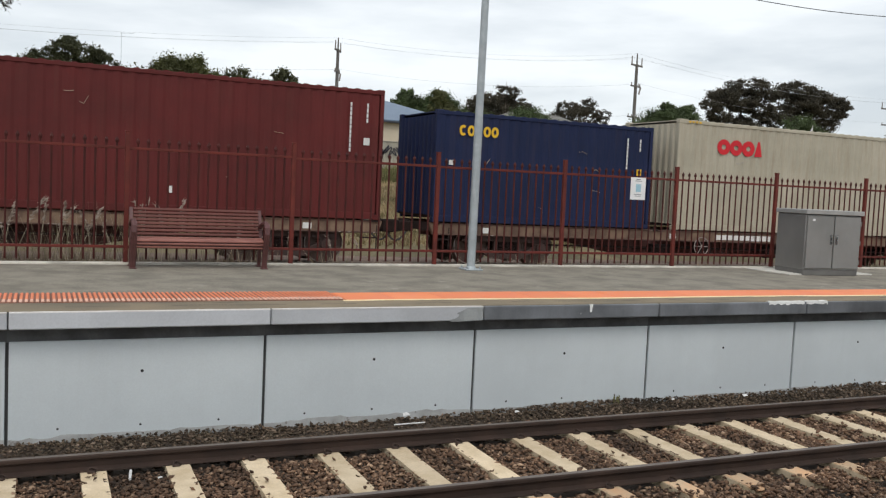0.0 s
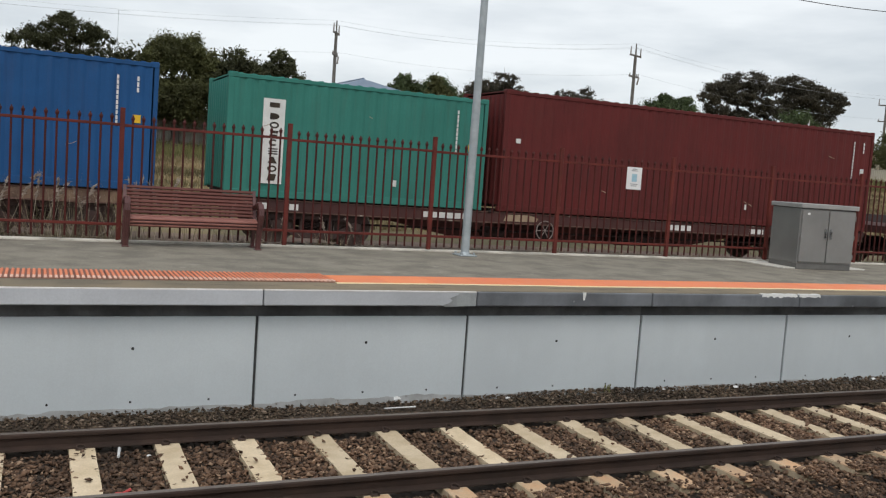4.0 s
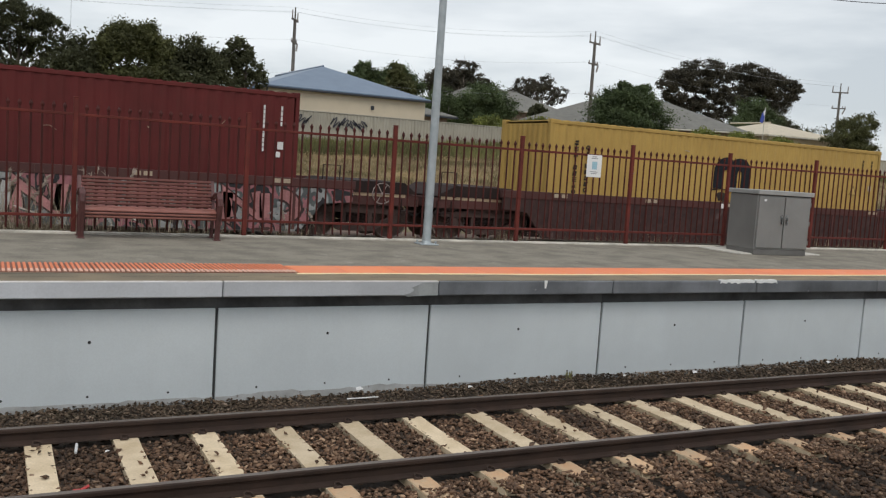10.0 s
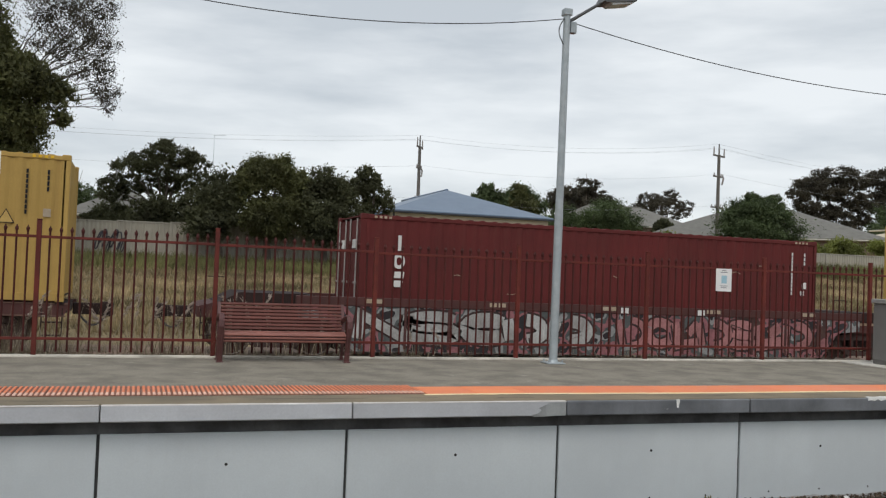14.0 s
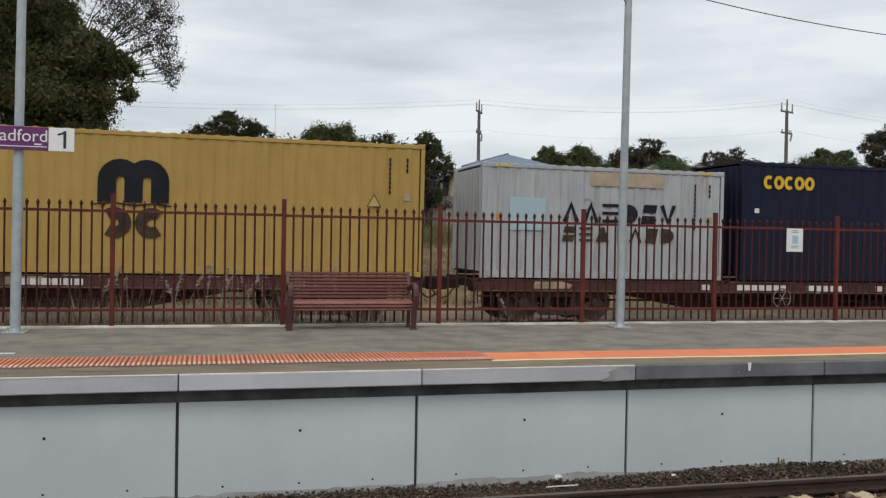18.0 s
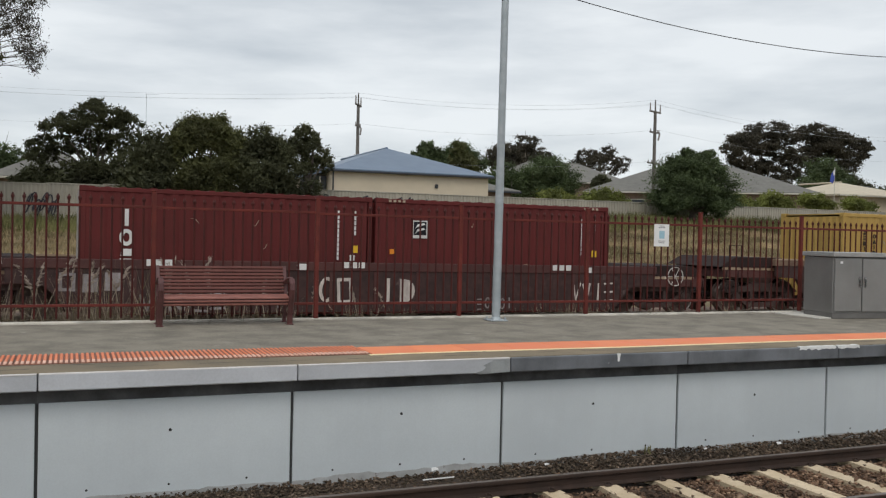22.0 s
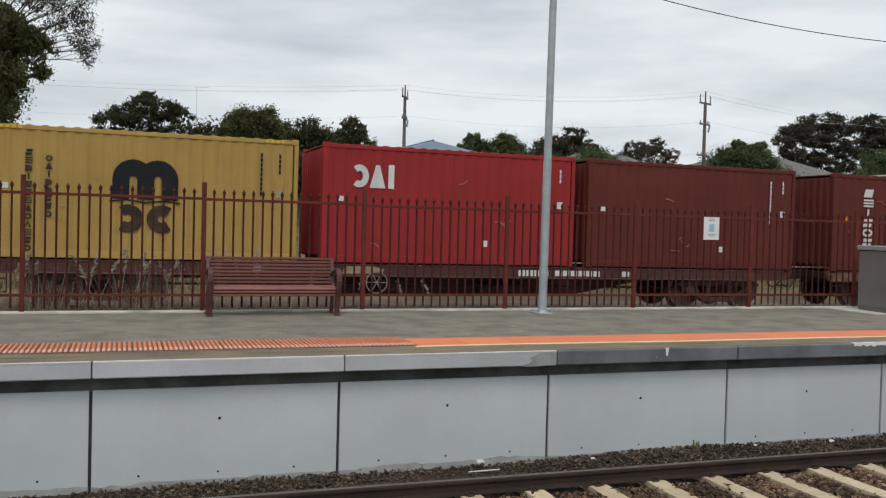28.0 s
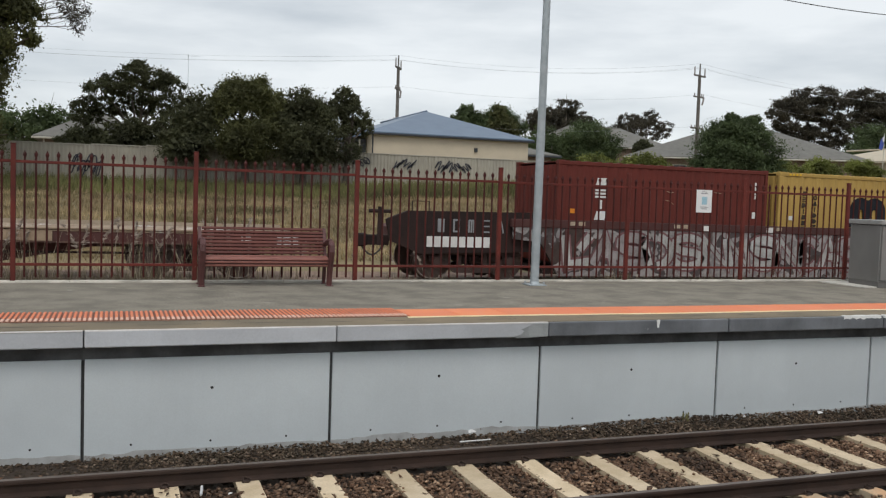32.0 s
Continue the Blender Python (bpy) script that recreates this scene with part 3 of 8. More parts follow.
# ---------------------------------------------------------------- mesh helpers
class Shape:
    """Collects boxes, tubes and prisms into one mesh."""

    def __init__(self):
        self.v, self.f = [], []

    def add(self, verts, faces):
        k = len(self.v)
        self.v += [tuple(p) for p in verts]
        self.f += [tuple(i + k for i in q) for q in faces]
        return self

    def box(self, x0, y0, z0, x1, y1, z1, c=0.0):
        """A box, its edges cut back by c."""
        if c <= 0:
            return self.add([(x, y, z) for x in (x0, x1) for y in (y0, y1) for z in (z0, z1)],
                            [(0, 1, 3, 2), (4, 6, 7, 5), (0, 4, 5, 1), (2, 3, 7, 6), (0, 2, 6, 4), (1, 5, 7, 3)])
        lo, hi = (x0, y0, z0), (x1, y1, z1)
        verts, faces, at = [], [], {}
        for sx in (0, 1):
            for sy in (0, 1):
                for sz in (0, 1):
                    s = (sx, sy, sz)
                    for axis in range(3):
                        p = [(hi[a] - (0 if a == axis else c)) if s[a] else (lo[a] + (0 if a == axis else c)) for a in range(3)]
                        at[s, axis] = len(verts)
                        verts.append(p)
                    tri = [at[s, 0], at[s, 1], at[s, 2]]
                    faces.append(tri if (sx + sy + sz) % 2 else tri[::-1])
        for axis in range(3):
            u, w = (axis + 1) % 3, (axis + 2) % 3
            for side in (0, 1):
                ring = []
                for a, b in ((0, 0), (1, 0), (1, 1), (0, 1)):
                    s = [0, 0, 0]
                    s[axis], s[u], s[w] = side, a, b
                    ring.append(at[tuple(s), axis])
                faces.append(ring if side else ring[::-1])
            for a in (0, 1):
                for b in (0, 1):
                    s0, s1 = [0, 0, 0], [0, 0, 0]
                    s0[u] = s1[u] = a
                    s0[w] = s1[w] = b
                    s1[axis] = 1
                    q = [at[tuple(s0), u], at[tuple(s1), u], at[tuple(s1), w], at[tuple(s0), w]]
                    faces.append(q if a == b else q[::-1])
        return self.add(verts, faces)

    def tube(self, p, q, r, r2=None, n=8, caps=True):
        p, q = Vector(p), Vector(q)
        r2 = r if r2 is None else r2
        d = (q - p).normalized()
        a = d.orthogonal().normalized()
        b = d.cross(a)
        ring = [(math.cos(2 * math.pi * i / n), math.sin(2 * math.pi * i / n)) for i in range(n)]
        verts = [p + r * (a * c + b * s) for c, s in ring] + [q + r2 * (a * c + b * s) for c, s in ring]
        faces = [(i, (i + 1) % n, n + (i + 1) % n, n + i) for i in range(n)]
        if caps:
            faces += [tuple(range(n))[::-1], tuple(range(n, 2 * n))]
        return self.add(verts, faces)

    def pipe(self, pts, r, n=6):
        """One bent tube through all the points."""
        pts = [Vector(p) for p in pts]
        verts, faces = [], []
        for i, p in enumerate(pts):
            d = (pts[min(i + 1, len(pts) - 1)] - pts[max(i - 1, 0)]).normalized()
            a = d.cross(Vector((0.13, 0.97, 0.21))).normalized()
            b = d.cross(a)
            verts += [p + r * (a * math.cos(2 * math.pi * k / n) + b * math.sin(2 * math.pi * k / n)) for k in range(n)]
        for i in range(len(pts) - 1):
            faces += [(i * n + k, i * n + (k + 1) % n, (i + 1) * n + (k + 1) % n, (i + 1) * n + k) for k in range(n)]
        return self.add(verts, faces + [tuple(range(n))[::-1], tuple(range(len(verts) - n, len(verts)))])

    def prism(self, outline, axis, a, b):
        """An outline of two coordinates, drawn out along axis from a to b."""
        n = len(outline)
        put = {"x": lambda p, k: (k, *p), "y": lambda p, k: (p[0], k, p[1]), "z": lambda p, k: (*p, k)}[axis]
        return self.add([put(p, a) for p in outline] + [put(p, b) for p in outline],
                        [(i, (i + 1) % n, n + (i + 1) % n, n + i) for i in range(n)] + [tuple(range(n))[::-1], tuple(range(n, 2 * n))])

    def stroke(self, pts, w, y0=-0.006, y1=0.004, closed=False):
        """A flat band of width w along points (x, z), raised from y1 to y0."""
        pts = [Vector(p) for p in pts]
        n, verts, faces = len(pts), [], []
        for i, p in enumerate(pts):
            a = pts[i - 1] if i or closed else None
            b = pts[(i + 1) % n] if i < n - 1 or closed else None
            d0, d1 = (p - a).normalized() if a is not None else None, (b - p).normalized() if b is not None else None
            d = ((d0 or d1) + (d1 or d0)).normalized() if (d0 or d1).dot(d1 or d0) > -0.95 else d0
            k = min(1.5, 1 / max(0.2, d.dot(d0 or d1)))
            q = Vector((-d.y, d.x)) * 0.5 * w * k
            verts += [(p.x + q.x, y0, p.y + q.y), (p.x - q.x, y0, p.y - q.y), (p.x + q.x, y1, p.y + q.y), (p.x - q.x, y1, p.y - q.y)]
        for i in range(n if closed else n - 1):
            a, b = 4 * i, 4 * ((i + 1) % n)
            faces += [(a, a + 1, b + 1, b), (a, b, b + 2, a + 2), (a + 1, a + 3, b + 3, b + 1)]
        return self.add(verts, faces)

    def mesh(self, name, material, smooth=False):
        me = bpy.data.meshes.new(name)
        me.from_pydata(self.v, [], self.f)
        bm = bmesh.new()
        bm.from_mesh(me)
        bmesh.ops.recalc_face_normals(bm, faces=bm.faces)
        bm.to_mesh(me)
        bm.free()
        me.materials.append(material)
        if smooth:
            me.shade_smooth()
            me.set_sharp_from_angle(angle=radians(40))
        return me


def part(name, shape, material, parent, label="", smooth=False, m=None):
    """One mesh object under a thing or under a part; shape is a Shape or a ready mesh."""
    me = shape if isinstance(shape, bpy.types.Mesh) else shape.mesh(name, material, smooth)
    ob = new(name, me)
    ob.parent = parent
    if m is not None:
        ob.matrix_basis = m
    return tagged(ob, label)


def thing(name, label, category, m=None, group="", kind=""):
    ob = new(name)
    ob.empty_display_size = 0.2
    if m is not None:
        ob.matrix_basis = m
    return tagged(ob, label, category, group, kind)


def solid(name, shape, material, label, category, m=None, group="", kind="", smooth=False):
    ob = new(name, shape if isinstance(shape, bpy.types.Mesh) else shape.mesh(name, material, smooth))
    if m is not None:
        ob.matrix_basis = m
    return tagged(ob, label, category, group, kind)


def flat_mesh(name, verts, faces, material):
    """A mesh out of arrays: verts (n, 3), faces (m, k)."""
    verts, faces = np.asarray(verts, np.float32), np.asarray(faces, np.int32)
    me = bpy.data.meshes.new(name)
    k = faces.shape[1]
    me.vertices.add(len(verts))
    me.vertices.foreach_set("co", verts.ravel())
    me.loops.add(faces.size)
    me.loops.foreach_set("vertex_index", faces.ravel())
    me.polygons.add(len(faces))
    me.polygons.foreach_set("loop_start", np.arange(0, faces.size, k, dtype=np.int32))
    me.update(calc_edges=True)
    me.materials.append(material)
    return me


def lettering(name, text, size, material, parent, m, label=""):
    """Raised print in the built-in font, lying in its own xy plane, centred."""
    curve = bpy.data.curves.new(name, "FONT")
    curve.body, curve.size, curve.extrude, curve.align_x, curve.align_y = text, size, 0.002, "CENTER", "CENTER"
    tmp = bpy.data.objects.new(name, curve)
    me = bpy.data.meshes.new_from_object(tmp)
    bpy.data.objects.remove(tmp)
    me.materials.clear()
    me.materials.append(material)
    return part(name, me, material, parent, label, m=m)


# ---------------------------------------------------------------- ground
def ground_height(x, y):
    """The land: level beside the far track, rising beyond it to the gardens."""
    z = -0.72
    if y > 22.5:
        u = min(1.0, (y - 22.5) / 22.5)
        rise = 1.55 + 1.0 * min(1.0, max(0.0, (x - 8) / 22))
        z += (rise + 0.72) * u ** 0.85
    if y > 45:
        z += min((y - 45) * 0.012, 3.0)
    return z


def sheet(name, xs, ys, height, material, label, category):
    verts = [(x, y, height(x, y)) for y in ys for x in xs]
    w = len(xs)
    faces = [(j * w + i, j * w + i + 1, (j + 1) * w + i + 1, (j + 1) * w + i) for j in range(len(ys) - 1) for i in range(w - 1)]
    ob = new(name, flat_mesh(name, verts, faces, material))
    return tagged(ob, label, category, kind="structure")


def land(x, y):
    """Height of the one sheet of ground: sunk under the near track, behind the platform level with the far track, then rising."""
    if y < 13.7:
        return -1.58
    if y < 14.4:
        return -0.62
    return -0.74 if y < 17.6 else ground_height(x, y)


GROUND_Y = [-600, -120, -30, -8, 0, 4, 8, 9.3, 13.69, 13.71, 14.4, 16, 18, 20, 22.5, 24, 26, 28, 30, 33, 36, 39, 42, 45, 50, 60, 80, 120, 200, 400, 900, 2500]
GROUND_X = [-2500, -600, -200, -100, -60, -40, -30, -20, -15, -10, -5, 0, 5, 10, 15, 20, 25, 30, 35, 40, 50, 60, 80, 100, 150, 250, 600, 2500]
sheet("ground", GROUND_X, GROUND_Y, land, FIELD, "dry grassy ground around the railway", "ground")

X0, X1 = -40.0, 70.0
bed = Shape().prism([(2.5, -1.6), (2.5, -1.325), (5.4, -1.315), (6.0, -1.315), (8.7, -1.315), (9.0, -1.30), (9.155, -1.295), (9.155, -1.6)], "x", X0, X1)
solid("ballast_bed", bed, BALLAST, "dark brown ballast bed under the near track", "ballast", kind="structure")
FAR_BED = [(17.6, -0.9), (18.3, -0.64), (22.6, -0.64), (23.4, -0.9)]
bed = Shape()
for xa, xb, za, zb in ((-80, -35, 0.20, 0.20), (-35, 45, 0.20, -0.18), (45, 120, -0.18, -0.18)):
    bed.add([(xa, y, z + za * (z > -0.8)) for y, z in FAR_BED] + [(xb, y, z + zb * (z > -0.8)) for y, z in FAR_BED], [(i, i + 1, i + 5, i + 4) for i in range(3)])
solid("ballast_bed", bed, EARTH, "dusty ballast bed under the far track", "ballast", kind="structure")
bed = Shape().prism([(13.86, -0.9), (13.86, -0.34), (14.6, -0.42), (15.6, -0.56), (17.7, -0.70), (17.7, -0.9)], "x", -80, 120)
solid("track_verge", bed, VERGE, "reddish-brown dirt verge between the fence and the far track", "verge", kind="structure")
solid("platform_near", Shape().box(X0, -9, -1.29, X1, 2.45, 0.0, 0.02), ASPHALT, "grey asphalt platform under the onlooker", "platform", kind="structure")


# ---------------------------------------------------------------- near track
def rail_profile(head_y, top, h=0.135):
    half = [(0.0, top), (0.030, top), (0.035, top - 0.008), (0.035, top - 0.032), (0.010, top - 0.042), (0.009, top - h + 0.028), (0.072, top - h + 0.012), (0.074, top - h)]
    return [(head_y + a, b) for a, b in half] + [(head_y - a, b) for a, b in half[::-1][:-1]]


RAIL_Z, RAIL_FAR, RAIL_NEAR, SLEEPER_PITCH = -1.113, 8.11, 6.51, 0.685
track = thing("railway_track", "near railway track with dark rusty rails on pale concrete sleepers", "track", kind="structure")
for y in (RAIL_NEAR, RAIL_FAR):
    steel = part("rail", Shape().prism(rail_profile(y, RAIL_Z), "x", X0, X1), RAIL, track)
    part("running_surface", Shape().box(X0, y - 0.027, RAIL_Z + 0.0005, X1, y + 0.027, RAIL_Z + 0.003), RAIL_TOP, steel, "worn dull steel running surface")
sleeper_mesh = Shape().prism([(5.98, -1.50), (6.02, -1.262), (6.30, -1.250), (6.62, -1.250), (6.75, -1.258), (7.82, -1.258), (7.95, -1.250), (8.27, -1.250), (8.60, -1.262), (8.62, -1.50)], "x", 0.020, 0.226).mesh("sleeper", SLEEPER)
clip = Shape().box(-0.045, -0.022, 0, 0.02, 0.018, 0.016, 0.005).pipe([(-0.03, -0.02, 0.014), (-0.035, 0.02, 0.03), (-0.01, 0.04, 0.034), (0.02, 0.03, 0.030), (0.035, 0.0, 0.022), (0.02, -0.02, 0.014)], 0.008, 6)
clip_mesh = clip.mesh("rail_clip", CLIP)
end_mesh = Shape().box(0.024, 5.99, -1.262, 0.222, 6.42, -1.245, 0.006).mesh("sleeper_end", SLEEPER_END)
for k in range(-9, 34):
    x = 0.31 + SLEEPER_PITCH * k + 0.012 * math.sin(k * 2.3)
    s = part("sleeper", sleeper_mesh, SLEEPER, track, m=pose(x, 0, 0))
    part("sleeper_end", end_mesh, SLEEPER_END, s, "rust-stained sleeper end")
    for y in (RAIL_NEAR, RAIL_FAR):
        part("rail_clip", clip_mesh, CLIP, s, m=pose(0.116, y - 0.10, -1.25))
        part("rail_clip", clip_mesh, CLIP, s, m=pose(0.116, y + 0.10, -1.25, 0, 0, 180))


def stones(name, count, area, z_at, size, material, label, seed):
    """Many small broken stones, joined."""
    rng = np.random.default_rng(seed)
    x = rng.uniform(area[0], area[1], count)
    y = rng.uniform(area[2], area[3], count)
    found = [z_at(a, b) for a, b in zip(x, y)]
    keep = np.array([q is not None for q in found])
    x, y, z = x[keep], y[keep], np.array([q for q in found if q is not None])
    n = len(x)
    base = np.array([(1.15, 0.1, 0), (-0.9, 0.4, 0.1), (0.2, 1, 0.05), (-0.1, -0.9, 0.1), (0.25, 0.1, 0.52), (-0.1, -0.1, -0.6)], float)
    v = base[None] * rng.uniform(0.55, 1.3, (n, 6, 1)) + rng.normal(0, 0.17, (n, 6, 3))
    v *= (rng.uniform(size[0], size[1], (n, 1, 1)) * rng.uniform(0.65, 1.2, (n, 1, 3)))
    ang = rng.uniform(0, 2 * np.pi, n)
    tilt = rng.normal(0, 0.42, n)
    cy, sy, ct, st = np.cos(ang), np.sin(ang), np.cos(tilt), np.sin(tilt)
    a = v[:, :, 0] * cy[:, None] - v[:, :, 1] * sy[:, None]
    b = v[:, :, 0] * sy[:, None] + v[:, :, 1] * cy[:, None]
    c = v[:, :, 2]
    v = np.stack([a * ct[:, None] - c * st[:, None], b, a * st[:, None] + c * ct[:, None]], 2)
    v += np.stack([x, y, z], 1)[:, None, :]
    tri = np.array([(0, 2, 4), (2, 1, 4), (1, 3, 4), (3, 0, 4), (2, 0, 5), (1, 2, 5), (3, 1, 5), (0, 3, 5)])
    faces = (tri[None] + 6 * np.arange(n)[:, None, None]).reshape(-1, 3)
    return tagged(new(name, flat_mesh(name, v.reshape(-1, 3), faces, material)), label, "ballast", kind="stuff")


def bed_at(x, y):
    if abs(y - RAIL_FAR) < 0.085 or abs(y - RAIL_NEAR) < 0.085:
        return None
    k = (x - 0.31) / SLEEPER_PITCH
    on = (k - math.floor(k)) * SLEEPER_PITCH
    if 0.02 < on < 0.226 and 6.13 + 0.05 * math.sin(k * 5.1) < y < 8.6:
        side = min(on - 0.02, 0.226 - on)
        if side < 0.022 and random.random() < 0.5:
            return -1.266
        return None if random.random() > 0.012 else -1.240
    if y > 8.72:
        return -1.322 + 0.035 * (y - 8.72) / 0.4 + 0.045 * min(1, max(0, (x - 1) / 7)) * (y - 8.5) / 0.6 + 0.018 * math.sin(x * 1.3) + random.uniform(-0.012, 0.02)
    if y < 6.2 and 0 < on < 0.25:
        return -1.238 + random.uniform(-0.015, 0.02)
    if y < 6.02:
        return -1.300 + random.uniform(-0.01, 0.03)
    return -1.300 + random.uniform(-0.012, 0.02)


stones("ballast_stones", 76000, (-4.5, 17, 5.4, 8.70), bed_at, (0.014, 0.038), STONES, "loose dark brown ballast stones between the sleepers", 3)
stones("ballast_fines", 17000, (-4.5, 17, 8.64, 9.15), bed_at, (0.010, 0.030), FINES, "dark earthy ballast fines along the foot of the platform wall", 5)
stones("ballast_stones", 11000, (1.5, 17, 4.0, 5.4), bed_at, (0.018, 0.046), STONES, "loose dark brown ballast stones beside the near track", 6)
stones("ballast_stones", 12000, (17, 40, 6.0, 9.14), bed_at, (0.025, 0.05), STONES, "loose dark brown ballast stones along the track", 4)

# ---------------------------------------------------------------- far platform
DROP = -0.018
FACE, EDGE, FENCE_Y, JOINT_X, PITCH = 9.16, 8.98, 13.6, 2.125, 2.4
platform = thing("platform_wall", "pale grey precast concrete platform wall with open joints", "platform wall", kind="structure")
panel_mesh = Shape().box(0.015, FACE, -1.55, PITCH - 0.015, FACE + 0.12, -0.318, 0.006).mesh("wall_panel", PANEL)
recess_mesh = Shape().box(0, FACE + 0.02, -0.325, PITCH, FACE + 0.14, -0.12).mesh("recess", RECESS_SHADE)
joint_mesh = Shape().box(-0.015, FACE + 0.03, -1.55, 0.015, FACE + 0.10, -0.318).mesh("joint_seal", JOINT)
hole_mesh = Shape().tube((0, FACE - 0.0015, 0), (0, FACE + 0.01, 0), 0.016, n=8).mesh("hole", HOLE)
small_hole = Shape().tube((0, FACE - 0.0015, 0), (0, FACE + 0.01, 0), 0.012, n=8).mesh("hole", HOLE)
for k in range(-12, 24):
    x = JOINT_X + PITCH * k
    p = part("wall_panel", panel_mesh, PANEL, platform, m=pose(x, 0, 0))
    part("recess", recess_mesh, RECESS_SHADE, p, "recess below the coping, its shade in the colour")
    part("joint_seal", joint_mesh, JOINT, p)
    part("hole", hole_mesh, HOLE, p, m=pose(1.195, 0, -0.622 + {-1: -0.011, 0: 0.015, 2: -0.006}.get(k, 0)))
    for dx in (0.44, 1.19, 1.945):
        part("hole", small_hole, HOLE, p, m=pose(dx, 0, -1.160 + 0.006 * math.sin(k * 3 + dx)))
    foot = Shape()
    segs = 26
    top = [-1.225 + 0.035 * noise.noise(Vector((x + i * PITCH / segs, 3.1, 0)) * 1.4) + 0.022 * noise.noise(Vector((x + i * PITCH / segs, 7.7, 0)) * 9.0) for i in range(segs + 1)]
    foot.prism([(0.014, -1.4)] + [(0.014 + (PITCH - 0.028) * i / segs, top[i]) for i in range(segs + 1)] + [(PITCH - 0.014, -1.4)], "y", FACE - 0.003, FACE + 0.005)
    part("damp_stain", foot, PANEL_FOOT, p, "grey cement slurry stain along the foot")

edge = thing("platform_edge", "smooth grey concrete coping along the platform edge", "coping", kind="structure")
coping_box = Shape().box(0.006, EDGE, -0.178, PITCH - 0.006, EDGE + 0.40, DROP + 0.002, 0.010)
coping_mesh, dark_mesh = coping_box.mesh("coping_stone", COPING), coping_box.mesh("coping_stone", COPING_DARK)
for k in range(-12, 24):
    part("coping_stone", dark_mesh if 1 <= k <= 12 else coping_mesh, COPING, edge, "blackened coping stone" if 1 <= k <= 12 else "", m=pose(JOINT_X + 0.01 + PITCH * k, 0.003 * math.sin(k * 1.9), 0))
for k in range(-6, 1):
    x = JOINT_X + 0.01 + PITCH * k
    # Thin pale strip along the top edge of the lighter coping stones.
    part("worn_arris", Shape().box(x + 0.008, EDGE - 0.002, DROP - 0.009, x + PITCH - 0.008, EDGE + 0.034, DROP + 0.0045, 0.003), ARRIS, edge, "pale line along the top edge")
x = JOINT_X + PITCH
grime_rng = random.Random(31)
grime = [(x - 0.20 - 0.10 * grime_rng.random() - 0.02 * i, DROP - 0.014 - 0.0195 * i) for i in range(9)]
part("dirt_stain", Shape().prism([(x - 0.006, DROP - 0.012)] + grime + [(x - 0.006, -0.170)], "y", EDGE - 0.003, EDGE + 0.004), COPING_STAIN, edge, "grey-green grime on the coping face")
smear_rng = random.Random(12)
for x0, x1 in ((8.67, 9.285), (9.32, 9.70)):
    n = round((x1 - x0) / 0.035)
    rim = [(x0 + (x1 - x0) * i / n, EDGE + 0.055 + smear_rng.uniform(-0.028, 0.028)) for i in range(n + 1)]
    smear = part("paint_mark", Shape().prism([(x0 + 0.02, EDGE - 0.002)] + rim + [(x1 - 0.015, EDGE - 0.002)], "z", DROP - 0.012, DROP + 0.012), WHITE_PAINT, edge, "worn smear of white paint")
    drip = [(x0 + (x1 - x0) * i / n, DROP - 0.018 - smear_rng.uniform(0, 0.022)) for i in range(n + 1)]
    part("paint_run", Shape().prism([(x0 + 0.01, DROP + 0.010)] + drip + [(x1 - 0.01, DROP + 0.010)], "y", EDGE - 0.004, EDGE + 0.003), WHITE_PAINT, smear)
part("paint_mark", Shape().prism([(5.930, DROP - 0.085), (5.950, DROP - 0.088), (5.962, DROP - 0.03), (5.966, DROP + 0.006), (5.922, DROP + 0.006), (5.926, DROP - 0.04)], "y", EDGE - 0.003, EDGE + 0.012), WHITE_PAINT, edge, "small white paint mark")
solid("platform_far", Shape().box(X0, FACE + 0.122, -1.5, X1, FENCE_Y + 0.25, DROP - 0.002), ASPHALT, "worn grey asphalt surface of the far platform", "platform", kind="structure")
solid("edge_strip", Shape().box(X0, EDGE + 0.035, DROP - 0.001, X1, 9.54, DROP + 0.008), EDGE_STRIP, "brownish worn strip beside the coping", "platform surface", kind="structure")
crack = Shape()
crack_rng = random.Random(8)
for y0, gap in ((9.49, 0.25), (9.27, 0.6)):
    cx, cy = -4.0, y0
    while cx < 22:
        nx, ny = cx + crack_rng.uniform(0.12, 0.5), y0 + crack_rng.uniform(-0.035, 0.035)
        if crack_rng.random() > gap:
            cw = crack_rng.uniform(0.005, 0.012)
            crack.add([(cx, cy - cw, 0.0095), (nx, ny - cw, 0.0095), (nx, ny + cw, 0.0095), (cx, cy + cw, 0.0095)], [(0, 1, 2, 3)])
        cx, cy = nx, ny
solid("surface_crack", crack, JOINT, "dark uneven cracks along the worn strip", "crack", pose(0, 0, DROP), kind="structure")
solid("surface_line", Shape().box(-2.75, 10.78, DROP - 0.002, -2.05, 10.86, DROP + 0.004), WHITE_PAINT, "short white painted line on the asphalt", "marking", kind="structure")

tactile = thing("tactile_paving", "orange tactile strip, worn and ribbed, partly newly painted", "tactile paving", pose(0, 0, DROP), kind="structure")
RIB_END, TAC0, TAC1 = 3.10, 9.62, 10.29
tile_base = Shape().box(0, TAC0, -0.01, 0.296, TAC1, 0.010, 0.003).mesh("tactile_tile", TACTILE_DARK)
rib_mesh = Shape().box(-0.014, TAC0 + 0.02, 0.008, 0.014, TAC1 - 0.02, 0.020, 0.005).mesh("rib", TACTILE)
tip_mesh = Shape().box(-0.0145, TAC0 - 0.002, 0.006, 0.0145, TAC0 + 0.14, 0.0215, 0.004).mesh("rib_tip", TACTILE_PALE)
run = Shape()
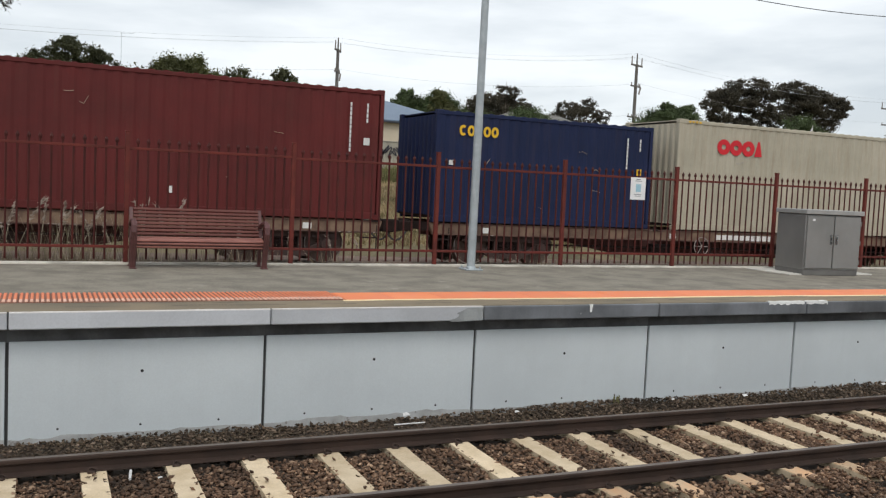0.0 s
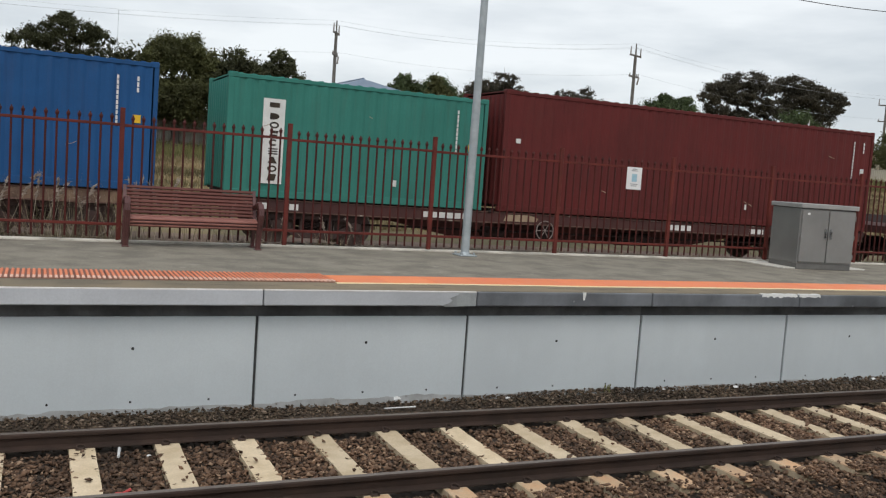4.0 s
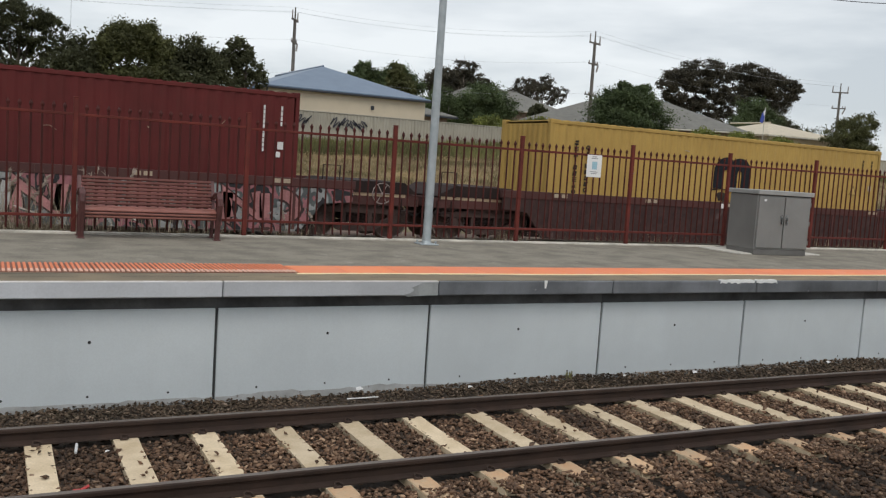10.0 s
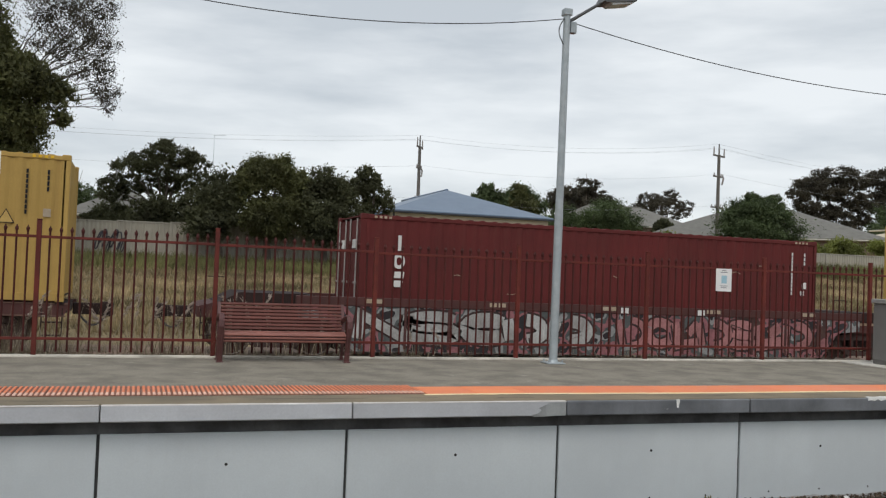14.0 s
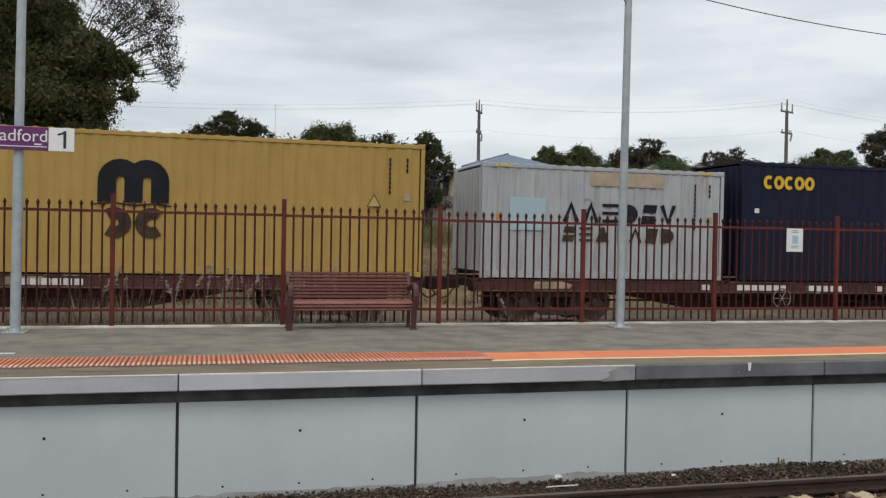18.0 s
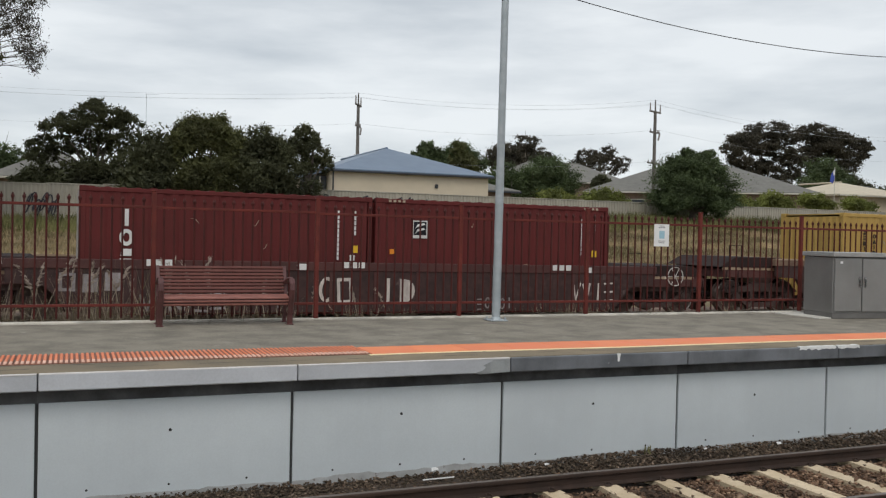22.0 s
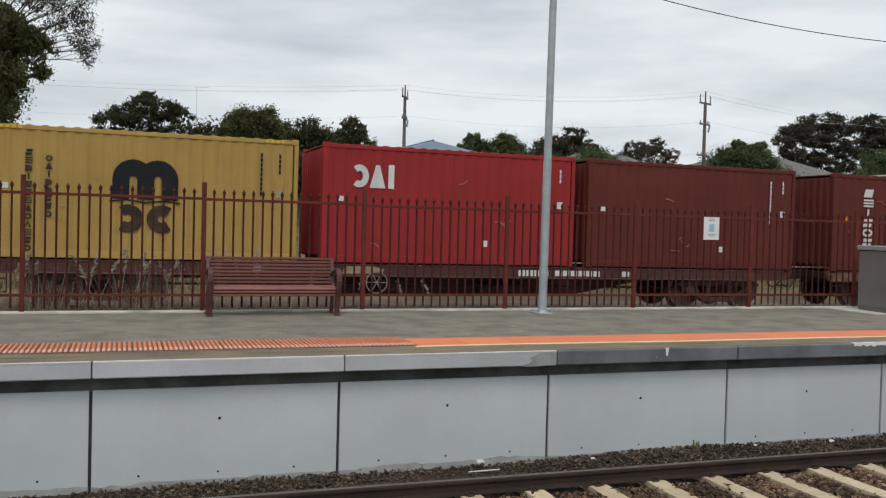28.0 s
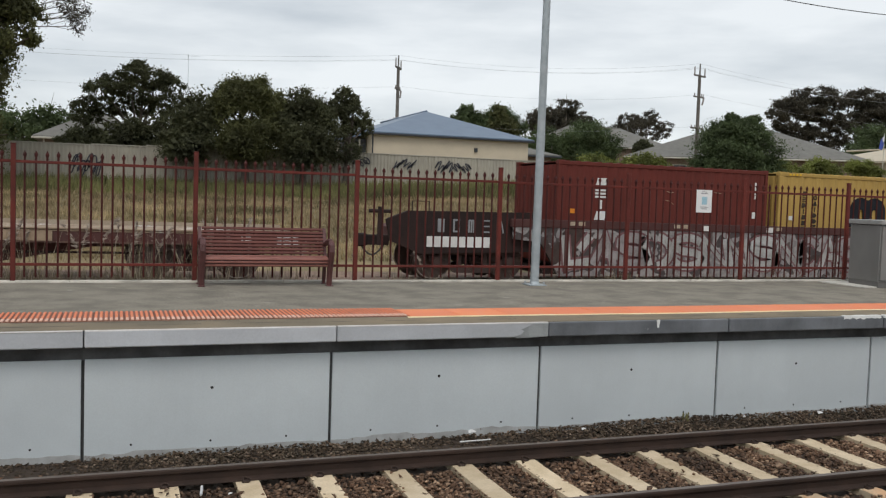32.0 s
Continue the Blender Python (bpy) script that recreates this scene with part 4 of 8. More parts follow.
for k in range(-44 * 6, -26 * 6):
    run.box(RIB_END + 0.011 + 0.05 * k, TAC0 + 0.005, 0.008, RIB_END + 0.039 + 0.05 * k, TAC1 - 0.02, 0.020, 0.005)
tagged(part("rib_run", run, TACTILE, tactile, "worn orange ribs farther along the platform"), kind="stuff")
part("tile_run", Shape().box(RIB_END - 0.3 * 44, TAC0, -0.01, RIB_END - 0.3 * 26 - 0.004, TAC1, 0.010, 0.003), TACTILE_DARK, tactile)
for k in range(-26, 0):
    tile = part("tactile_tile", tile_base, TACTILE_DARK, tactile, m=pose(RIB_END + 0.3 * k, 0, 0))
    for j in range(6):
        part("rib", rib_mesh, TACTILE, tile, m=pose(0.025 + 0.0493 * j, 0, 0))
        part("rib_tip", tip_mesh, TACTILE_PALE, tile, "pale worn rib end", m=pose(0.025 + 0.0493 * j, 0, 0))
new_tile = Shape().box(0.002, TAC0 - 0.08, -0.01, 0.598, TAC1 - 0.12, 0.012, 0.004).mesh("tactile_tile", TACTILE_NEW)
for k in range(0, 52):
    part("tactile_tile", new_tile, TACTILE_NEW, tactile, m=pose(RIB_END + 0.015 + 0.6 * k, 0.012 * math.sin(k * 0.8), 0))
line_pts = [(RIB_END - 0.05 + 0.4 * i, TAC0 - 0.155 + 0.02 * math.sin(i * 0.55) * (i < 40)) for i in range(110)]
line = Shape()
for (xa, ya), (xb, yb) in zip(line_pts, line_pts[1:]):
    line.add([(xa, ya, 0.004), (xb, yb, 0.004), (xb, yb + 0.07, 0.004), (xa, ya + 0.07, 0.004), (xa, ya, 0.013), (xb, yb, 0.013), (xb, yb + 0.07, 0.013), (xa, ya + 0.07, 0.013)], [(4, 5, 6, 7), (0, 1, 5, 4), (2, 3, 7, 6)])
part("edge_line", line, YELLOW_LINE, tactile, "uneven yellow painted line")

# ---------------------------------------------------------------- fence
POST_X, BAY = 1.066, 2.4
solid("fence_kerb", Shape().box(X0, FENCE_Y - 0.06, -0.1, X1, FENCE_Y + 0.09, 0.010, 0.010), KERB, "pale concrete kerb under the fence", "kerb", kind="structure")
post_mesh = Shape().box(-0.032, -0.032, -0.02, 0.032, 0.032, 1.835, 0.006).box(-0.036, -0.036, 1.833, 0.036, 0.036, 1.85, 0.006).mesh("post", FENCE)
finial = [(0.0155, 1.668), (0.0155, 1.676), (0.0225, 1.690), (0.0265, 1.708), (0.0225, 1.726), (0.012, 1.738), (0.007, 1.758)]
picket_shape = Shape().tube((0, 0, 0.07), (0, 0, 1.668), 0.0150, n=6)
for (ra, za), (rb, zb) in zip(finial, finial[1:]):
    picket_shape.tube((0, 0, za), (0, 0, zb), ra, rb, n=6, caps=False)
picket_mesh = picket_shape.mesh("picket", PICKET)
rail_mesh = Shape().box(0.03, -0.019, -0.019, BAY - 0.03, 0.019, 0.019, 0.004).mesh("fence_rail", FENCE)
fence_bay = None
for k in range(-6, 18):
    rise = {-1: 1.028, 0: 1.024, 1: 1.013}.get(k, 1.030 if k < -1 else 1.008)
    m = pose(POST_X + 0.03 + BAY * k, FENCE_Y, DROP) @ Matrix.Diagonal((1, 1, rise, 1))
    if fence_bay is None:
        fence_bay = thing("fence_panel", "maroon tubular steel fence panel on a kerb", "fence", m, "platform fence")
        part("post", post_mesh, FENCE, fence_bay)
        for z in (1.610, 0.245):
            part("fence_rail", rail_mesh, FENCE, fence_bay, m=pose(0, 0, z))
        for j in range(1, 17):
            part("picket", picket_mesh, PICKET, fence_bay, m=pose(BAY * j / 17, 0, 0))
    else:
        copy_thing(fence_bay, pose(POST_X + 0.03 + BAY * k, FENCE_Y, DROP)).scale = (1, 1, rise)

notice = thing("notice", "white laminated notice tied to the fence", "notice", pose(9.66, FENCE_Y - 0.035, 1.21))
part("sheet", Shape().box(0, -0.004, 0, 0.32, 0.004, 0.40), SIGN_WHITE, notice)
part("printed_block", Shape().box(0.11, -0.0065, 0.14, 0.22, -0.003, 0.28), NOTICE_BLUE, notice, "pale blue printed block")
for z, w in ((0.33, 0.14), (0.36, 0.10), (0.09, 0.16), (0.06, 0.12)):
    part("print_bar", Shape().box(0.16 - w / 2, -0.006, z, 0.16 + w / 2, -0.003, z + 0.012), MARK["grey"], notice)

# ---------------------------------------------------------------- bench
bench = thing("bench", "maroon slatted bench with curved cast-iron ends, beside the fence", "bench", pose(1.125, 12.95, DROP - 0.002) @ Matrix.Diagonal((1.0, 1.0, 1.025, 1.0)))
BL = 1.865
end = Shape()
arm = [(0.02, 0.06, 0.0), (0.02, 0.04, 0.14), (0.02, 0.0, 0.28), (0.02, -0.05, 0.40), (0.02, -0.085, 0.50), (0.02, -0.075, 0.58), (0.02, -0.02, 0.635), (0.02, 0.07, 0.65), (0.02, 0.17, 0.635), (0.02, 0.28, 0.605), (0.02, 0.40, 0.575)]
for shift_x in (-0.014, 0.014):
    end.pipe([(p[0] + shift_x, p[1], p[2]) for p in arm], 0.027, 8)
end.prism([(0.42, 0), (0.49, 0), (0.44, 0.20), (0.42, 0.40), (0.47, 0.60), (0.54, 0.80), (0.50, 0.81), (0.42, 0.61), (0.36, 0.40), (0.39, 0.20)], "x", 0, 0.045)
end.prism([(0.05, 0.325), (0.40, 0.325), (0.40, 0.37), (0.05, 0.38)], "x", 0.005, 0.045)
end.box(-0.03, 0.0, 0, 0.07, 0.13, 0.014, 0.004).box(-0.02, 0.40, 0, 0.065, 0.52, 0.014, 0.004)
end_mesh2 = end.mesh("bench_end", BENCH_IRON)
for x in (0.0, BL - 0.05):
    part("bench_end", end_mesh2, BENCH_IRON, bench, "maroon cast-iron end with armrest", m=pose(x, 0, 0))
back_slat = Shape().box(0.05, -0.016, -0.0185, BL - 0.05, 0.016, 0.0185, 0.006).mesh("back_slat", BENCH_SLAT)
seat_slat = Shape().box(0.05, -0.022, -0.013, BL - 0.05, 0.022, 0.013, 0.008).mesh("seat_slat", BENCH_SEAT_LIT)
for j in range(8):
    u = j / 7
    part("back_slat", back_slat, BENCH_SLAT, bench, m=pose(0, 0.375 + 0.125 * u, 0.450 + 0.335 * u, -18))
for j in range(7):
    part("seat_slat", seat_slat, BENCH_SEAT_LIT, bench, m=pose(0, 0.045 + 0.054 * j, 0.380 + 0.016 * min(j, 2) - 0.008 * max(0, j - 3), 35 - 16 * j if j < 3 else 0))
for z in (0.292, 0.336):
    part("front_slat", Shape().box(0.05, 0.016 + 0.2 * (0.336 - z), z - 0.014, BL - 0.05, 0.042, z + 0.014, 0.008), BENCH_SEAT_LIT, bench)
# Dark strip added behind the front slats so their gaps read as shade.
part("seat_rail", Shape().box(0.05, 0.062, 0.28, BL - 0.05, 0.074, 0.368), BENCH_IRON, bench, "dark strip standing for the shade between the front slats")
part("stretcher", Shape().tube((0.03, 0.22, 0.335), (BL - 0.03, 0.22, 0.335), 0.014), BENCH_IRON, bench)

# ---------------------------------------------------------------- cabinet
cab_at = pose(12.63, 12.30, DROP, 0, 0, -7) @ Matrix.Diagonal((1.05, 1.04, 1.01, 1.0))
cabinet = thing("electrical_cabinet", "grey steel trackside cabinet with double doors on a concrete pad", "cabinet", cab_at)
part("body", Shape().box(0, 0.03, 0.10, 1.15, 0.80, 1.09, 0.008), CABINET, cabinet)
part("plinth", Shape().box(0.008, 0.030, 0.0, 1.142, 0.795, 0.105, 0.005), PLINTH, cabinet, "darker grey plinth")
# Black block painting in the shade beneath the roof's overhang.
part("shadow_gap", Shape().box(0.012, 0.02, 1.088, 1.138, 0.79, 1.100), SIGN_BLACK, cabinet, "black strip standing for the shade under the roof")
part("roof", Shape().box(-0.028, -0.022, 1.100, 1.178, 0.83, 1.182, 0.010), CABINET_TOP, cabinet, "flat grey steel roof")
for x0, hx in ((0.02, 0.50), (0.585, 0.045)):
    door = part("door", Shape().box(x0, 0.0, 0.13, x0 + 0.545, 0.032, 1.07, 0.006), CABINET, cabinet)
    part("handle", Shape().box(x0 + hx - 0.02, -0.012, 0.56, x0 + hx + 0.02, 0.004, 0.74, 0.004).tube((x0 + hx, -0.03, 0.58), (x0 + hx, -0.03, 0.70), 0.012).tube((x0 + hx, -0.03, 0.69), (x0 + hx, 0.0, 0.69), 0.01), CHROME, door, "chrome swing handle")
    for z in (0.25, 0.6, 0.95):
        part("hinge", Shape().tube((x0 + (0.0 if hx > 0.3 else 0.545), -0.004, z - 0.04), (x0 + (0.0 if hx > 0.3 else 0.545), -0.004, z + 0.04), 0.009), CABINET, door)
part("label_plate", Shape().box(0.12, -0.003, 0.98, 0.17, 0.001, 1.02), SIGN_WHITE, cabinet, "small white label")
solid("cabinet_pad", Shape().box(12.36, 12.36, DROP - 0.01, 14.42, 13.48, DROP + 0.018, 0.006), PAD, "pale concrete pad under the cabinet", "pad", kind="structure")


# ---------------------------------------------------------------- lamp posts
def lamp_post(x, label):
    post = thing("lamp_post", label, "lamp post", pose(x, 13.03, DROP, 0, 0.45, 0), "platform lamps")
    part("pole", Shape().tube((0, 0, 0), (0, 0, 2.4), 0.068, 0.066, 16).tube((0, 0, 2.4), (0, 0, 5.56), 0.062, 0.056, 16), GALV, post, smooth=True)
    part("base_plate", Shape().box(-0.15, -0.15, 0.0, 0.15, 0.15, 0.02, 0.005).tube((0, 0, 0.02), (0, 0, 0.06), 0.085, 0.07, 12), GALV, post)
    for a, b in ((-1, -1), (1, -1), (1, 1), (-1, 1)):
        part("bolt", Shape().tube((0.11 * a, 0.11 * b, 0.02), (0.11 * a, 0.11 * b, 0.06), 0.014, n=6), GALV, post)
    part("cap", Shape().box(-0.07, -0.07, 5.55, 0.07, 0.07, 5.66, 0.01), GALV, post)
    part("junction_box", Shape().box(0.06, -0.05, 5.28, 0.16, 0.05, 5.46, 0.008), GALV, post, "grey junction box")
    part("arm", Shape().tube((0.02, 0, 5.45), (0.62, -0.12, 5.86), 0.028, 0.024, 10), LAMP_GREY, post)
    head = part("lamp_head", Shape().prism([(0.52, 5.80), (0.60, 5.97), (0.95, 6.02), (1.10, 5.93), (1.10, 5.87), (0.56, 5.78)], "y", -0.28, 0.05), LAMP_GREY, post, "dark lantern housing")
    part("lens", Shape().prism([(0.62, 5.80), (1.08, 5.875), (1.04, 5.83), (0.68, 5.76)], "y", -0.25, 0.02), LAMP_GLASS, head, "clear lens")
    loop = Shape().pipe([(-0.05 - 0.09 * math.sin(math.pi * i / 8), -0.02, 5.50 - 0.42 * i / 8) for i in range(9)], 0.009)
    part("cable_loop", loop, WIRE, post)
    return post


LAMP_X = (-2.46, 6.295, 18.8)
for x in LAMP_X:
    lamp_post(x, "grey galvanised lamp post standing by the platform fence")


def hang(name, a, b, sag, r, label, n=28, material=WIRE):
    a, b = Vector(a), Vector(b)
    pts = [a.lerp(b, i / n) - Vector((0, 0, sag * 4 * (i / n) * (1 - i / n))) for i in range(n + 1)]
    return solid(name, Shape().pipe(pts, r, 5), material, label, "cable")


hang("lamp_cable", (LAMP_X[0], 13.03, 5.45), (LAMP_X[1], 13.03, 5.48), 0.45, 0.008, "black cable hanging between the lamp posts")
hang("lamp_cable", (LAMP_X[1], 13.03, 5.46), (LAMP_X[2], 13.03, 5.45), 0.55, 0.008, "black cable sagging between the lamp posts")
hang("lamp_cable", (LAMP_X[0] - 12, 13.03, 5.45), (LAMP_X[0], 13.03, 5.45), 0.6, 0.008, "black cable hanging from the lamp post")

sign = thing("station_sign", "purple and white station name sign fixed to a lamp post", "sign", pose(-3.16, 12.93, 2.40))
part("name_panel", Shape().box(0, -0.012, 0, 1.10, 0.012, 0.31, 0.003), PURPLE, sign)
part("number_panel", Shape().box(1.102, -0.013, 0, 1.42, 0.012, 0.31, 0.003), SIGN_WHITE, sign, "white platform number panel")
lettering("name_lettering", "Broadford", 0.225, SIGN_WHITE, sign, pose(0.63, -0.0135, 0.185, 90), "white lettering")
part("number_lettering", Shape().prism([(0.050, 0), (0.050, 0.185), (-0.022, 0.168), (-0.022, 0.192), (0.030, 0.206), (0.058, 0.232), (0.086, 0.232), (0.086, 0)], "y", -0.016, -0.0135), SIGN_BLACK, sign, "black numeral", m=pose(1.235, 0, 0.04))
part("route_line", Shape().box(0.03, -0.0135, 0.045, 1.08, -0.010, 0.056), SIGN_WHITE, sign)
part("route_dot", Shape().tube((0.12, -0.0145, 0.05), (0.12, -0.010, 0.05), 0.035, n=14), SIGN_WHITE, sign, "white dot")
part("print_bar", Shape().box(0.93, -0.0135, 0.072, 1.02, -0.010, 0.092), SIGN_WHITE, sign)
part("bracket", Shape().box(0.65, 0.012, 0.05, 0.77, 0.05, 0.27), GALV, sign)

for x, y, s in ((4.95, 8.86, 0.03), (8.3, 8.9, 0.04), (13.9, 8.92, 0.05), (0.93, 7.62, 0.02), (3.67, 9.03, 0.045), (7.2, 8.95, 0.025), (10.9, 9.0, 0.04)):
    scrap = Shape().add([(-s, -s * 0.5, 0), (s, -s * 0.4, 0.01), (s * 0.8, s * 0.6, 0.4 * s), (-s * 0.7, s * 0.5, 0.5 * s), (0, 0, 0.8 * s)], [(0, 1, 4), (1, 2, 4), (2, 3, 4), (3, 0, 4), (0, 3, 2, 1)])
    solid("litter", scrap, LITTER, "crumpled white scrap of litter on the ballast", "litter", pose(x, y, -1.215))
solid("litter", Shape().tube((0, 0, 0), (0.02, 0.16, 0.02), 0.012, n=6), LITTER, "thin white stick lying beside a sleeper", "litter", pose(0.70, 7.72, -1.235))

solid("litter", Shape().tube((0, 0, 0), (0.36, 0.01, 0.0), 0.008, n=6), LITTER, "thin white stick lying at the foot of the platform wall", "litter", pose(3.46, 8.84, -1.255))
solid("litter", Shape().box(-0.05, -0.03, 0, 0.05, 0.03, 0.012, 0.004).tube((0.0, 0.0, 0.01), (0.07, 0.03, 0.025), 0.012, n=6), SCRAP_RED, "torn red scrap of litter lying on the ballast", "litter", pose(0.67, 6.92, -1.268, 6, 8, 20))
weed = thing("small_weed", "small dark weed growing at the foot of the platform wall", "weed", pose(6.45, 9.09, -1.30))
weed_rng = random.Random(5)
for _ in range(9):
    tip = (weed_rng.uniform(-0.045, 0.045), weed_rng.uniform(-0.04, 0.015), weed_rng.uniform(0.05, 0.13))
    part("stem", Shape().pipe([(0, 0, 0), (tip[0] * 0.4, tip[1] * 0.4, tip[2] * 0.6), tip], 0.004, 4), GRASS_GREEN, weed)
    part("leaf", Shape().prism([(tip[0] - 0.012, tip[2] - 0.02), (tip[0] + 0.004, tip[2] - 0.026), (tip[0] + 0.016, tip[2] + 0.01), (tip[0], tip[2] + 0.03)], "y", tip[1] - 0.002, tip[1] + 0.002), GRASS_GREEN, weed)


# ---------------------------------------------------------------- plants
def leaf_cloud(blobs, count, size, rng, hang_down=0.0, airy=1.0, tufted=40):
    """Bent leaf sprays gathered in many soft tufts about the shells of several ellipsoids."""
    tufts = []
    for b in blobs:
        for _ in range(tufted):
            d = rng.normal(0, 1, 3)
            d /= np.linalg.norm(d)
            q = rng.uniform(0.17, 0.40) * airy * (40 / tufted) ** 0.3
            k = rng.uniform(0.55, 0.90)
            tufts.append([b[0] + d[0] * b[3] * k, b[1] + d[1] * b[4] * k, b[2] + d[2] * b[5] * k, b[3] * q, b[4] * q, b[5] * q])
    tufts = np.array(tufts)
    weights = (tufts[:, 3] * tufts[:, 4] * tufts[:, 5]) ** 0.62
    inner = int((0.14 if tufted == 40 else 0.36) * count) if 1 <= airy < 1.5 else 0
    pick = rng.choice(len(tufts), count - inner, p=weights / weights.sum())
    cores = np.array([[*b[:3], 0.72 * b[3], 0.72 * b[4], 0.72 * b[5]] for b in blobs])
    area = (cores[:, 3] * cores[:, 5])
    both = np.concatenate([tufts[pick], cores[rng.choice(len(cores), inner, p=area / area.sum())]])
    c, r = both[:, :3], both[:, 3:]
    d = rng.normal(0, 1, (count, 3))
    d /= np.linalg.norm(d, axis=1)[:, None]
    u = np.minimum(np.abs(rng.normal(0, 0.62, count)) + 0.12, 1.35)
    u[count - inner:] = rng.uniform(0.3, 1, inner)
    p = c + d * r * u[:, None]
    s = rng.uniform(0.5, 1.35, count)[:, None] * size
    s[count - inner:] *= 2.0
    a = rng.normal(0, 1, (count, 3))
    a[:, 2] -= hang_down
    a /= np.linalg.norm(a, axis=1)[:, None]
    b = np.cross(a, d + rng.normal(0, 0.7, (count, 3)))
    b /= np.linalg.norm(b, axis=1)[:, None] + 1e-6
    n = np.cross(a, b)
    v = np.stack([p - a * s, p + b * s * 0.42, p + a * s + n * s * 0.25, p - b * s * 0.42 + n * s * 0.1], 1)
    f = (np.array([(0, 1, 2, 3)])[None] + 4 * np.arange(count)[:, None, None]).reshape(-1, 4)
    return v.reshape(-1, 3), f


def tree(label, x, y, blobs, count, size, leaves, bark, trunk_r, seed, z0=None, category="tree", hang_down=0.0, limbs=True, name="tree", airy=1.0, lift=0.0, tufted=40):
    """A tapered trunk, limbs to every clump of the crown, and leaves. Blobs are in the tree's own space."""
    rng = np.random.default_rng(seed)
    z0 = land(x, y) if z0 is None else z0
    blobs = [(b[0], b[1], b[2] + lift, *b[3:]) for b in blobs]
    t = thing(name, label, category, pose(x, y, z0 - 0.05))
    low = min(b[2] - 0.6 * b[5] for b in blobs)
    fork = max(0.35, 0.75 * low)
    s = Shape()
    bend = rng.uniform(-0.15, 0.15, 2)
    knots = [Vector((0, 0, 0)), Vector((bend[0], bend[1], fork * 0.5)), Vector((bend[0] * 0.5, bend[1], fork))]
    for i, (p, q) in enumerate(zip(knots, knots[1:])):
        s.tube(p, q, trunk_r * (1.25 - 0.25 * i), trunk_r * (1.0 - 0.22 * i), 9)
    part("trunk", s, bark, t, smooth=True)
    if limbs:
        for b in blobs:
            s = Shape()
            p, q = knots[-1], Vector(b[:3])
            mid = p.lerp(q, 0.5) + Vector((rng.uniform(-0.3, 0.3), rng.uniform(-0.3, 0.3), 0.12 * (q - p).length))
            s.tube(p, mid, trunk_r * 0.55, trunk_r * 0.34, 7).tube(mid, q, trunk_r * 0.34, trunk_r * 0.12, 6)
            for k in range(4):
                tip = q + Vector(rng.normal(0, 0.55, 3)) * Vector(b[3:6]).length * 0.45
                s.tube(mid.lerp(q, 0.5 + 0.12 * k), tip, trunk_r * 0.16, trunk_r * 0.05, 5)
            part("limb", s, bark, t, smooth=True)
    v, f = leaf_cloud(blobs, int(1.05 * count), 0.77 * size, rng, hang_down, airy, tufted)
    part("crown", flat_mesh("crown", v, f, leaves), leaves, t)
    return t


def clumps(rng_seed, n, spread, rise, r):
    """Loose clumps about a crown's middle: n blobs in a flattened dome."""
    rng = np.random.default_rng(rng_seed)
    out = []
    for i in range(n):
        a, d = 2.4 * i + rng.uniform(-0.4, 0.4), math.sqrt((i + 0.5) / n)
        k = r * rng.uniform(0.75, 1.2)
        out.append((spread[0] * d * math.cos(a), spread[1] * d * math.sin(a), rise[0] + rise[1] * (1 - d * d) + rng.uniform(-0.15, 0.15) * r, k * 1.15, k * 1.1, k * 0.85))
    return out


# great gum beyond the platform's end
G0, G1 = land(-9.5, 40), land(-6.6, 43)
tree("large eucalyptus with hanging olive foliage beyond the track", -9.5, 40, [(x + 9.5, y, z - G0, r, r, 0.85 * r) for x, y, z, r in ((-6.9, 0, 10.8, 2.2), (-9.6, 0.5, 11.2, 3.0), (-5.1, -0.3, 8.8, 1.7), (-4.45, 0.1, 9.0, 1.05), (-3.65, 0, 8.25, 1.2), (-4.7, 0, 6.9, 1.5), (-6.6, 0, 7.0, 2.5), (-5.3, -0.2, 5.0, 1.65), (-9.8, 0, 7.0, 3.2), (-8.2, -0.4, 3.6, 2.4), (-12.4, 0, 9.0, 3.2), (-5.3, 0.2, 3.1, 1.5), (-7.0, 0.4, 13.0, 2.0), (-7.4, 0.6, 9.0, 2.2), (-3.2, 0, 7.2, 0.55), (-6.2, 0.9, 4.2, 1.6), (-5.7, 0.8, 2.9, 1.6), (-6.9, 0.9, 5.4, 1.9), (-5.6, 0.8, 7.6, 1.5), (-8.4, 0.8, 9.6, 2.4), (-5.9, 0.5, 9.9, 1.4), (-5.0, 0.5, 5.9, 1.4))], 150000, 0.090, LEAF_OLIVE, BARK, 0.42, 11, hang_down=0.6, tufted=24)
tree("airy gum branches with drooping leaves beyond the track", -6.6, 43, [(x + 6.6, 0.2 * math.sin(9 * x), z - G1, r, r, 0.9 * r) for x, z, r in ((-2.3, 10.7, 0.75), (-2.0, 11.6, 0.75), (-2.9, 11.3, 0.85), (-2.6, 12.4, 0.9), (-3.6, 12.0, 1.0), (-3.5, 10.6, 0.75), (-4.4, 12.6, 1.1), (-1.95, 12.7, 0.65), (-1.75, 8.75, 0.45), (-1.6, 8.3, 0.38), (-2.1, 9.2, 0.45), (-2.9, 9.7, 0.55), (-3.0, 13.4, 1.0), (-4.2, 11.0, 0.8), (-1.75, 9.6, 0.55), (-1.5, 9.0, 0.45), (-1.85, 10.2, 0.6), (-2.4, 9.9, 0.5), (-1.5, 11.0, 0.45))], 19000, 0.066, LEAF_GUM, BARK, 0.085, 12, hang_down=1.0, airy=1.75, tufted=22)
